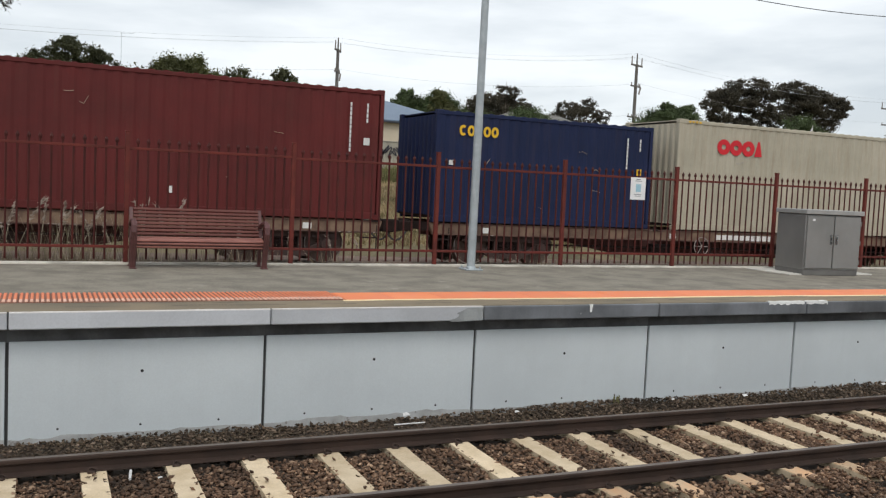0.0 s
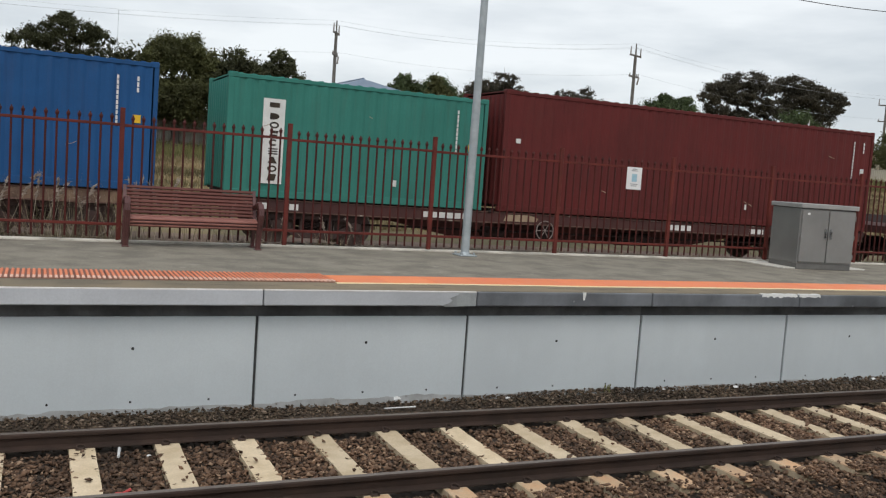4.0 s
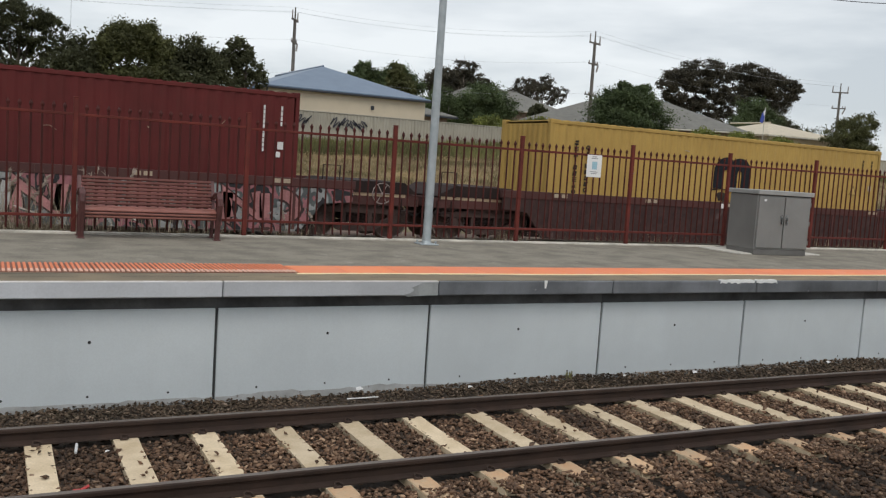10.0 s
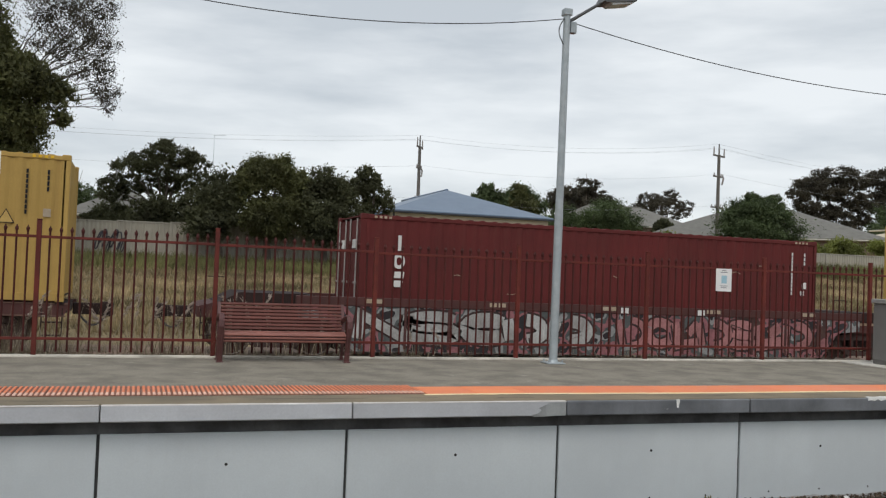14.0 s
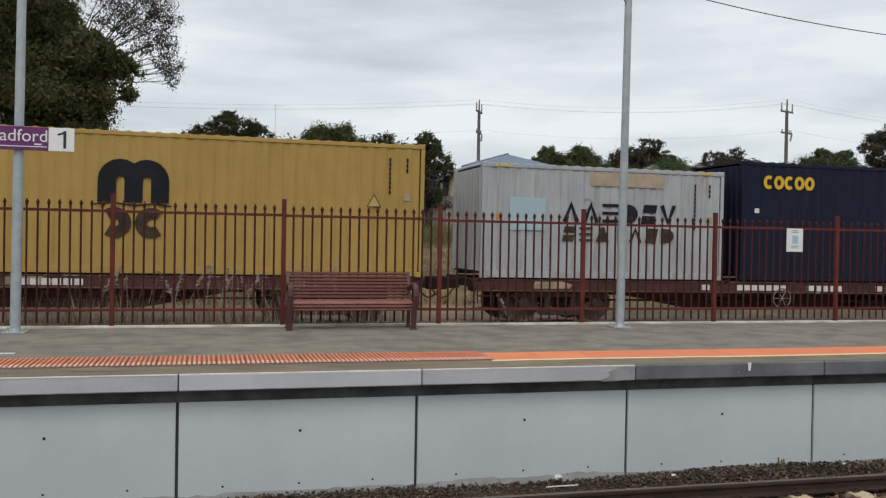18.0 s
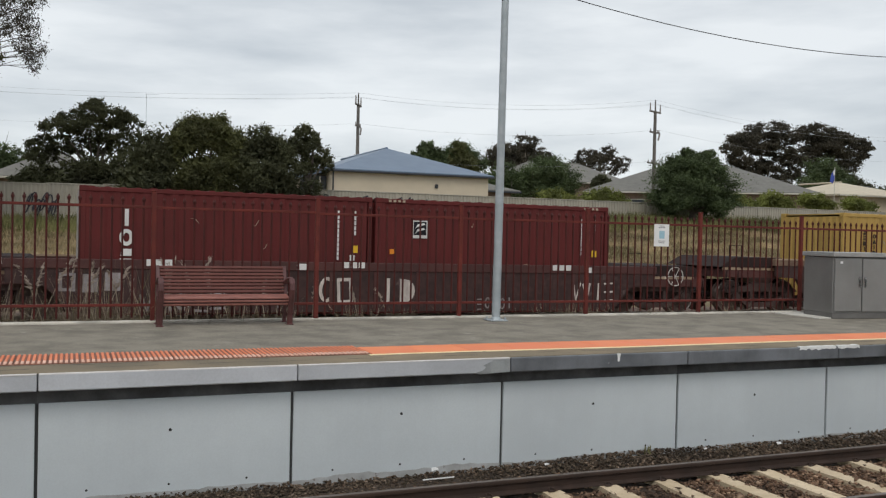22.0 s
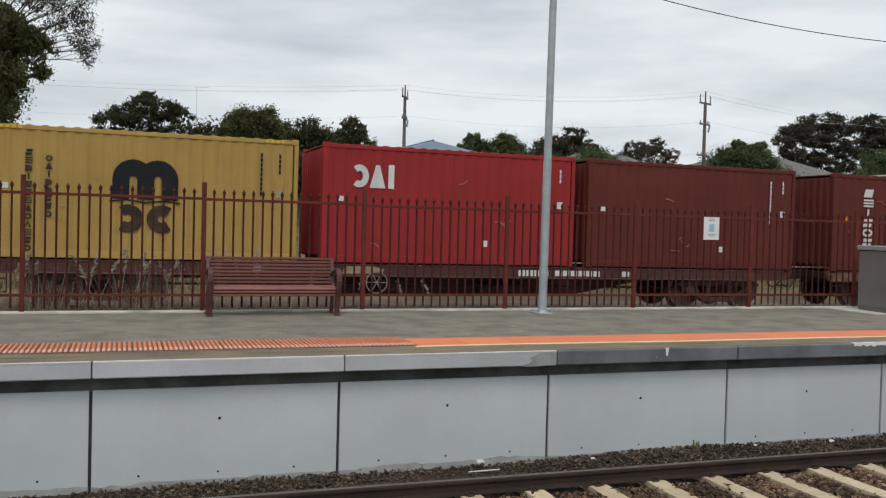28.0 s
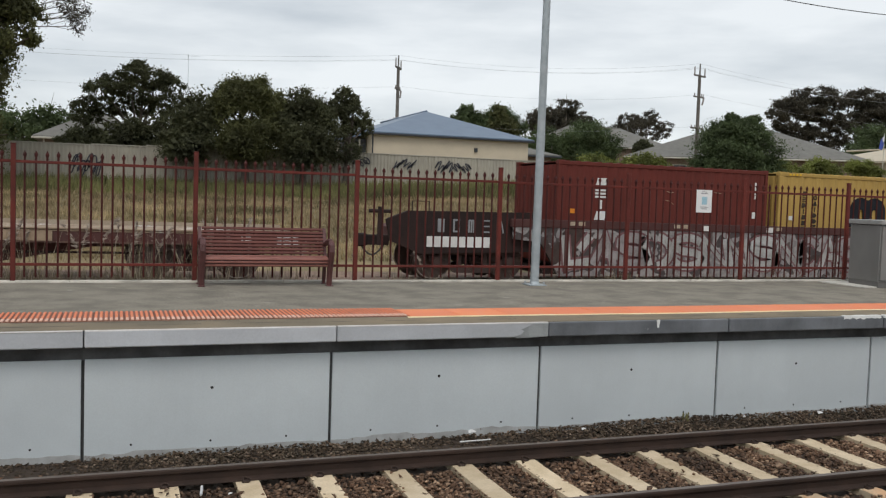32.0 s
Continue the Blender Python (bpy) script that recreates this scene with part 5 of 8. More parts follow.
# dark row along the sheet fence
tree("dark wattle tree with an open crown showing its limbs", 0.95, 47.5, [(x, 0.3 * math.sin(5 * x), z, r, 0.8 * r, k) for x, z, r, k in ((-2.3, 3.4, 0.75, 0.65), (-1.65, 4.2, 0.8, 0.65), (-0.9, 4.75, 0.9, 0.6), (0.0, 5.15, 0.95, 0.55), (0.9, 5.0, 0.95, 0.6), (1.65, 4.6, 0.75, 0.6), (1.9, 3.7, 0.55, 0.55), (-0.3, 4.3, 1.0, 0.55), (0.8, 4.2, 0.95, 0.55), (-1.35, 3.5, 0.65, 0.5), (0.15, 5.6, 0.5, 0.3), (-2.6, 2.7, 0.6, 0.6), (2.0, 2.8, 0.6, 0.7), (-0.7, 3.45, 0.75, 0.5), (0.35, 3.5, 0.8, 0.5), (1.2, 3.4, 0.65, 0.5), (-1.9, 3.0, 0.5, 0.4))], 34000, 0.085, LEAF_DARK, BARK, 0.13, 13, airy=0.97, lift=0.3)
tree("low dark shrubby tree behind the sheet fence", 0.6, 46.6, [(-2.4, 0, 1.7, 1.1, 0.9, 1.1), (-1.2, 0, 1.9, 1.1, 0.9, 1.1), (0.2, 0, 2.1, 1.3, 0.9, 1.2), (1.8, 0, 2.2, 1.2, 0.9, 1.2)], 20000, 0.11, LEAF_DARK, BARK, 0.14, 30)
tree("dense dark green tree against the sheet fence", 3.5, 44.0, [(0.1, 0, 2.8, 1.25, 1.2, 1.3), (-0.5, -0.2, 1.7, 1.4, 1.1, 1.0)], 15000, 0.11, LEAF_DARK, BARK, 0.18, 14, lift=0.3)
tree("tall dense green tree against the sheet fence", 5.8, 44.0, [(0.55, 0, 4.15, 0.95, 1.1, 1.05), (-0.35, 0, 4.05, 1.0, 1.1, 1.1), (-1.2, 0, 3.6, 0.7, 1.0, 1.0), (1.3, 0, 3.6, 0.8, 1.0, 1.0), (0, -0.3, 2.2, 1.9, 1.3, 1.3)], 34000, 0.10, LEAF_OLIVE, BARK, 0.2, 15, lift=0.3)
tree("dense dark tree against the sheet fence", 8.6, 44.0, [(-0.1, 0, 3.75, 0.85, 1.0, 1.0), (-0.9, 0, 3.2, 0.9, 1.0, 1.2), (0.8, 0, 3.3, 0.8, 1.0, 1.1), (0, -0.3, 2.0, 1.7, 1.3, 1.2)], 28000, 0.10, LEAF_DARK, BARK, 0.18, 16, lift=0.3)
tree("dark shrubby tree with a loose top beside the outbuilding", 10.7, 44.2, [(-0.1, 0, 4.35, 0.5, 0.6, 0.5), (0.4, 0, 4.1, 0.4, 0.6, 0.5), (-0.45, 0, 3.7, 0.65, 0.8, 0.6), (0.35, 0, 3.3, 0.65, 0.9, 0.9), (1.05, 0, 3.0, 0.4, 0.7, 0.7), (-0.2, -0.2, 2.0, 1.1, 1.2, 1.2)], 17000, 0.09, LEAF_DARK, BARK, 0.16, 17, airy=0.97, lift=0.3)
tree("low green hedge tree behind the gardens", -4.4, 66, [(0, 0, 3.5, 2.4, 2.0, 1.4), (2.6, 0, 3.0, 1.8, 2.0, 1.2), (-3.5, 0, 3.5, 2.4, 2, 1.7)], 12000, 0.17, LEAF_GREEN, BARK, 0.2, 18)
# round garden tree
tree("rounded dense green garden tree before the sheet fence", 33.2, 42.8, [(0, 0, 2.1, 2.95, 2.2, 1.5), (0, 0, 2.9, 2.45, 2.0, 1.15), (-0.9, 0.1, 3.35, 1.2, 1.1, 0.75), (0.9, 0, 3.3, 1.25, 1.1, 0.75), (0, 0, 3.75, 1.1, 1.0, 0.5), (-1.5, 0.1, 1.4, 1.4, 1.7, 1.0), (1.5, 0, 1.4, 1.4, 1.7, 1.0), (-0.6, 0, 4.2, 0.4, 0.5, 0.25), (0.9, 0, 4.1, 0.45, 0.5, 0.3)], 66000, 0.085, LEAF_GREEN, BARK, 0.22, 19)
# trees beyond the outbuilding and the houses
tree("spiky green garden tree behind the outbuilding", 28.8, 74, [(0, 0, 5.3, 0.9, 1.0, 0.9), (0.9, 0, 4.4, 1.0, 1.2, 1.1), (-0.8, 0, 4.3, 1.0, 1.2, 1.1)], 9000, 0.17, LEAF_GREEN, BARK, 0.2, 20, hang_down=-0.8, lift=0.6)
tree("olive garden tree behind the outbuilding", 31.9, 74, [(-0.1, 0, 5.5, 0.7, 0.9, 0.8), (0.7, 0, 4.3, 1.0, 1.1, 1.1), (-0.6, 0, 4.0, 0.9, 1.1, 1.0)], 7000, 0.17, LEAF_OLIVE, BARK, 0.2, 21, hang_down=-0.9, lift=0.6)
tree("open gum tree beyond the outbuilding", 46.4, 90, [(-1.6, 0, 7.2, 1.6, 1.6, 1.0), (0.4, 0, 8.2, 1.7, 1.6, 1.0), (2.2, 0, 7.0, 1.5, 1.6, 1.0), (-0.4, 0, 5.8, 2.4, 2.0, 1.2), (2.6, 0, 5.6, 1.8, 1.8, 1.1)], 15000, 0.16, LEAF_GUM, BARK_PALE, 0.26, 22, airy=0.9, lift=0.6)
tree("dark spiky garden palm between the houses", 47.2, 75, [(0, 0, 4.0, 0.7, 0.6, 0.8), (-0.6, 0, 3.5, 0.6, 0.6, 0.7), (0.7, 0, 3.6, 0.6, 0.6, 0.7)], 3000, 0.24, LEAF_DARK, BARK, 0.14, 33, hang_down=-0.8)
tree("broad rounded green tree between the houses", 38.4, 70, [(0, 0, 4.2, 2.2, 2.0, 1.55), (1.6, 0, 3.4, 1.9, 1.9, 1.5), (-1.6, 0, 3.4, 1.8, 1.9, 1.5), (0, 0, 2.4, 2.8, 2.2, 1.4), (-3.4, 0.5, 3.6, 1.7, 1.8, 1.5), (-5.0, 0.6, 3.0, 1.5, 1.6, 1.4), (-3.8, 0.3, 2.0, 2.4, 1.8, 1.2)], 42000, 0.12, LEAF_GREEN, BARK, 0.25, 23)
tree("leafy green tree behind the outbuilding roof", 34.2, 80, [(0, 0, 5.4, 1.9, 1.8, 1.4), (-1.7, 0, 4.6, 1.6, 1.7, 1.4), (1.5, 0, 4.6, 1.6, 1.7, 1.4)], 13000, 0.16, LEAF_GREEN, BARK, 0.25, 31, lift=0.6)
tree("distant gum tree with a flat-topped crown", 63.0, 100, clumps(5, 10, (3.5, 2.8), (6.6, 2.0), 1.2), 12000, 0.16, LEAF_GUM, BARK, 0.2, 24, airy=0.85, lift=0.6)
tree("distant gum tree on the skyline", 54.5, 108, clumps(6, 8, (3.5, 3.0), (6.9, 2.0), 1.55), 10000, 0.20, LEAF_GUM, BARK_PALE, 0.3, 25, lift=0.6)
GA, GB = land(81.5, 92), land(92, 92)
tree("large umbrella-shaped gum tree behind the houses", 81.5, 92, [(x - 81.5, y, z - GA, r, r, k) for x, y, z, r, k in ((82.6, 0, 15.6, 3.3, 1.25), (79.0, 0, 14.3, 2.6, 1.1), (86.2, 0.5, 14.9, 1.9, 1.0), (77.0, 0, 12.9, 1.7, 0.9), (81.0, -0.5, 13.3, 2.6, 0.95), (84.6, -0.5, 13.0, 2.6, 1.0), (78.4, 0, 11.7, 1.9, 1.0), (83.4, 0, 11.2, 2.4, 1.1), (86.6, 0, 12.2, 2.0, 1.1), (80.8, 0.4, 10.8, 2.2, 1.1), (79.0, 0, 9.6, 2.0, 1.0), (84.0, 0, 9.0, 2.6, 1.2), (86.8, 0, 10.4, 1.6, 1.0), (82.0, 0.5, 14.4, 3.0, 1.0))], 50000, 0.19, LEAF_GUM, BARK, 0.22, 26, airy=0.97)
tree("large flat-crowned gum tree behind the houses", 92.0, 92, [(x - 92.0, y, z - GB, r, r, k) for x, y, z, r, k in ((90.4, 0, 16.0, 2.9, 1.25), (94.2, 0.3, 15.4, 2.6, 1.15), (97.4, 0, 14.8, 2.2, 1.0), (99.4, 0, 14.6, 1.4, 0.75), (90.4, -0.4, 14.0, 2.6, 1.0), (93.8, -0.4, 13.4, 2.6, 1.0), (97.0, 0, 12.9, 1.9, 1.0), (89.6, 0, 12.2, 2.2, 1.2), (92.0, 0.4, 11.0, 2.4, 1.2), (95.6, 0, 11.6, 2.0, 1.1), (99.0, 0, 13.4, 1.0, 0.6), (92.4, 0.4, 14.8, 2.8, 1.0))], 48000, 0.19, LEAF_GUM, BARK, 0.22, 27, airy=0.97)
tree("dense green tree below the gum trees", 78.0, 78, [(0, 0, 6.3, 2.2, 2.2, 1.9), (1.6, 0, 5.0, 2.2, 2.2, 2.0), (-1.6, 0, 4.6, 2.0, 2.2, 2.0), (0, -0.3, 3.2, 2.8, 2.2, 1.8)], 26000, 0.16, LEAF_GREEN, BARK, 0.3, 28)
tree("dark green tree below the gum trees", 83.6, 80, [(0, 0, 5.4, 1.8, 2.2, 1.6), (2.0, 0, 4.4, 1.8, 2.2, 1.7), (0.6, 0, 3.0, 2.6, 2.2, 1.6)], 16000, 0.16, LEAF_DARK, BARK, 0.3, 32)
tree("pale green leafy tree beside the cream-roofed house", 67.0, 56, [(0, 0, 3.4, 1.9, 1.8, 1.4), (1.9, 0, 4.2, 1.8, 1.8, 1.3), (-1.0, -0.3, 2.4, 1.8, 1.7, 1.2), (1.2, -0.3, 2.2, 2.2, 1.8, 1.3)], 24000, 0.12, LEAF_OLIVE, BARK, 0.25, 29, airy=0.9)
for i, (x, y, h, w) in enumerate(((72, 118, 7.5, 6), (104, 122, 9.0, 7), (120, 118, 8.0, 7), (32, 125, 6.5, 6), (14, 128, 6.0, 6), (-8, 126, 6.5, 7), (137, 124, 9, 7))):
    tree("distant hedge-like band of trees on the skyline", x, y, [(0, 0, 0.7 * h, w, 3, 0.32 * h), (0.6 * w, 0, 0.55 * h, 0.7 * w, 3, 0.35 * h), (-0.7 * w, 0, 0.5 * h, 0.7 * w, 3, 0.35 * h)], 13000, 0.24, LEAF_DARK, BARK, 0.3, 40 + i)
for i, (x, y, h) in enumerate(((29.0, 46.2, 0.9), (43.5, 48, 1.2), (47, 48, 1.3), (51, 48, 1.2), (26.0, 46.4, 0.8), (39.5, 47, 1.0))):
    tree("yellow-green garden shrub behind the sheet fence", x, y, [(0, 0, h + 0.35, 1.3, 0.9, 0.7), (1.1, 0, 0.8 * h + 0.3, 1.1, 0.8, 0.6)], 6000, 0.10, LEAF_LIME, BARK, 0.08, 60 + i, category="shrub", limbs=False, name="shrub")


def blades(name, count, area, height, width, material, label, seed, lean=0.3, clump=None):
    """Grass: thin upright slivers, joined."""
    rng = np.random.default_rng(seed)
    x, y = rng.uniform(area[0], area[1], count), rng.uniform(area[2], area[3], count)
    if clump:
        k = rng.integers(0, clump, count)
        cx, cy = rng.uniform(area[0], area[1], clump), rng.uniform(area[2], area[3], clump)
        x, y = cx[k] + rng.normal(0, 0.13, count), cy[k] + rng.normal(0, 0.10, count)
    z = np.array([land(a, b) for a, b in zip(x, y)]) - 0.03
    h = rng.uniform(height[0], height[1], count)
    if clump:
        h *= np.random.default_rng(seed + 1).uniform(0.35, 1.15, clump)[k]
    a = rng.uniform(0, 2 * np.pi, count)
    w = rng.uniform(0.6, 1.4, count) * width
    dx, dy = np.cos(a) * w, np.sin(a) * w
    lx, ly = rng.normal(0, lean, count) * h, rng.normal(0, lean, count) * h
    v = np.stack([np.stack([x - dx, y - dy, z], 1), np.stack([x + dx, y + dy, z], 1), np.stack([x + lx, y + ly, z + h], 1)], 1)
    f = np.arange(3 * count).reshape(-1, 3)
    return tagged(new(name, flat_mesh(name, v.reshape(-1, 3), f, material)), label, "grass", kind="stuff")


blades("field_grass", 150000, (-8, 52, 24.0, 44.8), (0.09, 0.30), 0.024, GRASS, "dry straw-coloured grass on the bank behind the track", 71)
blades("field_grass", 30000, (-8, 52, 39, 45), (0.25, 0.6), 0.03, GRASS_GREEN, "taller greenish grass along the sheet fence", 72)
blades("verge_weeds", 16000, (-8, 32, 13.9, 17.6), (0.20, 0.75), 0.011, STRAW, "dry weed stalks between the fence and the track", 73, 0.4, clump=260)
blades("verge_weeds", 10000, (-8, 32, 13.75, 14.3), (0.45, 0.72), 0.009, STRAW, "short weeds along the platform fence", 74, 0.35, clump=210)
blades("foot_weeds", 9000, (-8, 32, 13.9, 14.9), (0.45, 0.82), 0.010, UNDERGROWTH, "low brown weeds matted along the foot of the fence", 76, 0.6, clump=330)
blades("tall_weeds", 6500, (-2.6, 1.05, 13.95, 15.2), (0.40, 0.98), 0.007, UNDERGROWTH, "dense dry grey-brown weeds behind the fence", 77, 0.34, clump=70)
blades("tall_weeds", 1500, (-2.4, 1.0, 13.95, 15.0), (0.55, 1.10), 0.006, STRAW, "pale dry stalks among the weeds", 78, 0.42, clump=50)
blades("tall_weeds", 1100, (-3.0, 3.2, 14.2, 15.6), (0.9, 1.5), 0.009, STRAW, "tall dry weeds behind the bench", 75, 0.25, clump=46)


def plume(x, y, height, seed):
    """A feathery dry seed head on a thin bent stalk."""
    rng = np.random.default_rng(seed)
    z = land(x, y)
    p = thing("grass_plume", "pale feathery dry grass plume behind the fence", "weed", pose(x, y, z), "dry plumes")
    lean = rng.uniform(-0.40, 0.40, 2)
    pts = [(lean[0] * (i / 5) ** 2, lean[1] * (i / 5) ** 2, height * i / 5) for i in range(6)]
    part("stalk", Shape().pipe(pts, 0.004, 5), STRAW, p)
    n = 34
    u = rng.random(n)
    c = np.stack([lean[0] * (0.75 + 0.3 * u) ** 2 + rng.normal(0, 0.012, n), lean[1] * (0.75 + 0.3 * u) ** 2 + rng.normal(0, 0.012, n), height * (0.80 + 0.25 * u)], 1)
    d = rng.normal(0, 0.02, (n, 3)) + np.array([lean[0] * 0.2, 0, 0.045])
    e = rng.normal(0, 0.010, (n, 3))
    v = np.stack([c - e, c + e, c + d], 1).reshape(-1, 3)
    part("seed_head", flat_mesh("seed_head", v, np.arange(3 * n).reshape(-1, 3), PLUME), PLUME, p)


for i, (x, y, h) in enumerate(((1.30, 14.15, 1.42), (1.42, 14.2, 1.36), (1.75, 14.1, 1.44), (1.82, 14.25, 1.38), (1.95, 14.2, 1.30), (-0.55, 14.3, 1.35), (-0.30, 14.25, 1.32), (-0.05, 14.2, 1.40), (0.15, 14.3, 1.36), (0.75, 14.2, 1.25), (0.85, 14.3, 1.15), (3.35, 14.2, 1.18), (3.6, 14.3, 1.1), (-1.3, 14.3, 1.2), (-1.7, 14.2, 1.3), (-1.5, 14.1, 1.38), (-0.42, 14.15, 1.42), (0.02, 14.1, 1.33), (0.4, 14.2, 1.28), (1.55, 14.2, 1.4), (2.6, 14.3, 1.0), (2.75, 14.2, 1.1), (4.4, 14.2, 1.0), (5.0, 14.3, 0.95))):
    plume(x, y, h, 300 + i)


# ---------------------------------------------------------------- sheet-steel garden fence
def sheet_fence(x, y, width, base, top, label):
    t = thing("garden_fence_panel", label, "fence", pose(x, y, base), "garden fence")
    n = round(width / 0.19)
    outline = []
    for i in range(n):
        u = width * i / n
        w = width / n
        outline += [(u, 0.0), (u + 0.38 * w, 0.0), (u + 0.5 * w, 0.03), (u + 0.88 * w, 0.03)]
    outline.append((width, 0.0))
    s = Shape()
    s.add([(a, b, 0.02) for a, b in outline] + [(a, b, top - base - 0.03) for a, b in outline], [(i, i + 1, len(outline) + i + 1, len(outline) + i) for i in range(len(outline) - 1)])
    part("sheet", s, COLORBOND, t)
    part("top_rail", Shape().box(0, -0.02, top - base - 0.05, width, 0.05, top - base, 0.006), COLORBOND, t)
    part("bottom_rail", Shape().box(0, -0.02, 0, width, 0.05, 0.05, 0.006), COLORBOND, t)
    part("post", Shape().box(-0.03, -0.03, -0.1, 0.03, 0.06, top - base + 0.005, 0.005), COLORBOND, t)
    return t


GARDEN_Y = 45.0
for k in range(-10, 34):
    x = -3.4 + 2.4 * k
    top = 1.31 + (0.044 + 0.005 * min(1, max(0, (x + 3) / 12))) * GARDEN_Y
    sheet_fence(x, GARDEN_Y, 2.4, land(x + 1.2, GARDEN_Y) - 0.05, top, "beige corrugated steel garden fence panel")


def scribble(x, z, w, h, seed):
    """A tag sprayed on the garden fence: a run of looping strokes."""
    rng = random.Random(seed)
    p, q, turns = rng.uniform(0, 6), rng.uniform(0, 6), max(4, round(w / 0.2))
    s = Shape()
    pts = []
    for i in range(14 * turns):
        t = i / 14.0
        pts.append(Vector((w * (0.06 + 0.86 * t / turns) + 0.13 * math.sin(2 * math.pi * t + p), 0, h * (0.5 + 0.28 * math.cos(2 * math.pi * t) + 0.18 * math.sin(1.7 * t + q)))))
    for a, b in zip(pts, pts[1:]):
        d = (b - a).normalized() * 0.028
        nrm = Vector((-d.z, 0, d.x))
        s.add([a + nrm, b + nrm, b - nrm, a - nrm], [(0, 1, 2, 3)])
    return solid("sprayed_tag", s, TAG, "dark looping sprayed tag on the garden fence", "graffiti", pose(x, GARDEN_Y - 0.045, z))


scribble(-2.0, 1.75, 1.5, 1.2, 1)
scribble(11.15, 2.78, 1.15, 0.5, 2)
scribble(13.45, 2.72, 1.3, 0.6, 3)
scribble(15.75, 2.58, 1.1, 0.75, 4)
scribble(16.75, 2.68, 1.1, 0.55, 6)


# ---------------------------------------------------------------- buildings
def hip_roof(x0, y0, x1, y1, z, h, over=0.5, thick=0.16):
    x0, y0, x1, y1 = x0 - over, y0 - over, x1 + over, y1 + over
    run = min(x1 - x0, y1 - y0) / 2
    if x1 - x0 > y1 - y0:
        a, b = (x0 + run, (y0 + y1) / 2), (x1 - run, (y0 + y1) / 2)
    else:
        a, b = ((x0 + x1) / 2, y0 + run), ((x0 + x1) / 2, y1 - run)
    v = [(x0, y0, z), (x1, y0, z), (x1, y1, z), (x0, y1, z), (*a, z + h), (*b, z + h)]
    v += [(p[0], p[1], p[2] - thick) for p in v[:4]]
    if x1 - x0 > y1 - y0:
        f = [(0, 1, 5, 4), (1, 2, 5), (2, 3, 4, 5), (3, 0, 4)]
    else:
        f = [(0, 1, 4), (1, 2, 5, 4), (2, 3, 5), (3, 0, 4, 5)]
    return Shape().add(v, f + [(0, 6, 7, 1), (1, 7, 8, 2), (2, 8, 9, 3), (3, 9, 6, 0), (6, 9, 8, 7)])


def house(label, x0, y0, x1, y1, base, eave, ridge, wall, roof, trim, windows=(), over=0.5, category="house", m=None):
    h = thing("house", label, category, m)
    part("wall", Shape().box(x0, y0, base, x1, y1, eave - 0.02), wall, h)
    part("roof", hip_roof(x0, y0, x1, y1, eave + 0.12, ridge - eave, over), roof, h)
    part("gutter", Shape().box(x0 - over - 0.06, y0 - over - 0.08, eave - 0.06, x1 + over + 0.06, y0 - over + 0.02, eave + 0.06, 0.02), trim, h)
    part("ridge_cap", Shape().tube(*(((x0 + x1) / 2, y0 - over + 0.2 + (x1 - x0) / 2, ridge + 0.12), ((x0 + x1) / 2, y1, ridge + 0.12)) if x1 - x0 <= y1 - y0 else ((x0 - over + (y1 - y0 + 2 * over) / 2, (y0 + y1) / 2, ridge + 0.13), (x1 + over - (y1 - y0 + 2 * over) / 2, (y0 + y1) / 2, ridge + 0.13)), 0.08, n=6), roof, h)
    part("downpipe", Shape().tube((x0 + 0.08, y0 - 0.06, base), (x0 + 0.08, y0 - 0.06, eave), 0.045, n=6), trim, h)
    for wx, wz, ww, wh in windows:
        w = part("window", Shape().box(wx, y0 - 0.05, wz, wx + ww, y0 + 0.02, wz + wh), trim, h)
        part("pane", Shape().box(wx + 0.06, y0 - 0.06, wz + 0.06, wx + ww / 2 - 0.03, y0 - 0.045, wz + wh - 0.06), WINDOW, w)
        part("pane", Shape().box(wx + ww / 2 + 0.03, y0 - 0.06, wz + 0.06, wx + ww - 0.06, y0 - 0.045, wz + wh - 0.06), WINDOW, w)
    return h


shed = house("cream rendered outbuilding with a blue steel hipped roof", 14.2, 52, 24.4, 68, 1.9, 5.0, 6.88, CREAM, ROOF_BLUE, TRIM_DARK, (), 0.25, "shed")
part("wall_light", Shape().box(20.75, 51.88, 4.2, 20.95, 52.0, 4.45, 0.02), TRIM_DARK, shed, "small dark wall light")
part("side_shelter", Shape().box(13.25, 53.0, 1.9, 14.15, 56.0, 4.72), TRIM_DARK, shed, "dark lean-to beside the wall")
part("shelter_post", Shape().tube((13.72, 52.9, 1.9), (13.72, 52.9, 4.7), 0.06, n=8), TRIM_PALE, shed, "pale post")
part("shelter_roof", Shape().prism([(13.0, 4.72), (13.0, 4.82), (14.0, 5.05), (14.0, 4.95)], "y", 52.6, 56.4), ROOF_BLUE, shed, "small blue steel roof")
house("low grey-roofed annex beside the outbuilding", 24.8, 56, 28.0, 62, 2.0, 4.35, 5.0, BRICK, ROOF_GREY, TRIM_DARK)
house("brick house with a broad grey tiled hipped roof", 0.6, 0.6, 18.7, 13, 2.4, 5.35, 8.1, BRICK, ROOF_GREY, TRIM_PALE, ((3, 3.4, 2.2, 1.4), (8.5, 3.4, 1.8, 1.3), (13.5, 3.4, 2.2, 1.4)), 0.6, m=pose(41, 68, 0, 0, 0, -34.9))
house("farther brick house with a grey tiled roof", 42, 84, 56.5, 92, 2.8, 7.2, 9.45, BRICK, ROOF_GREY, TRIM_PALE, ((53, 4.6, 2.0, 1.4),))
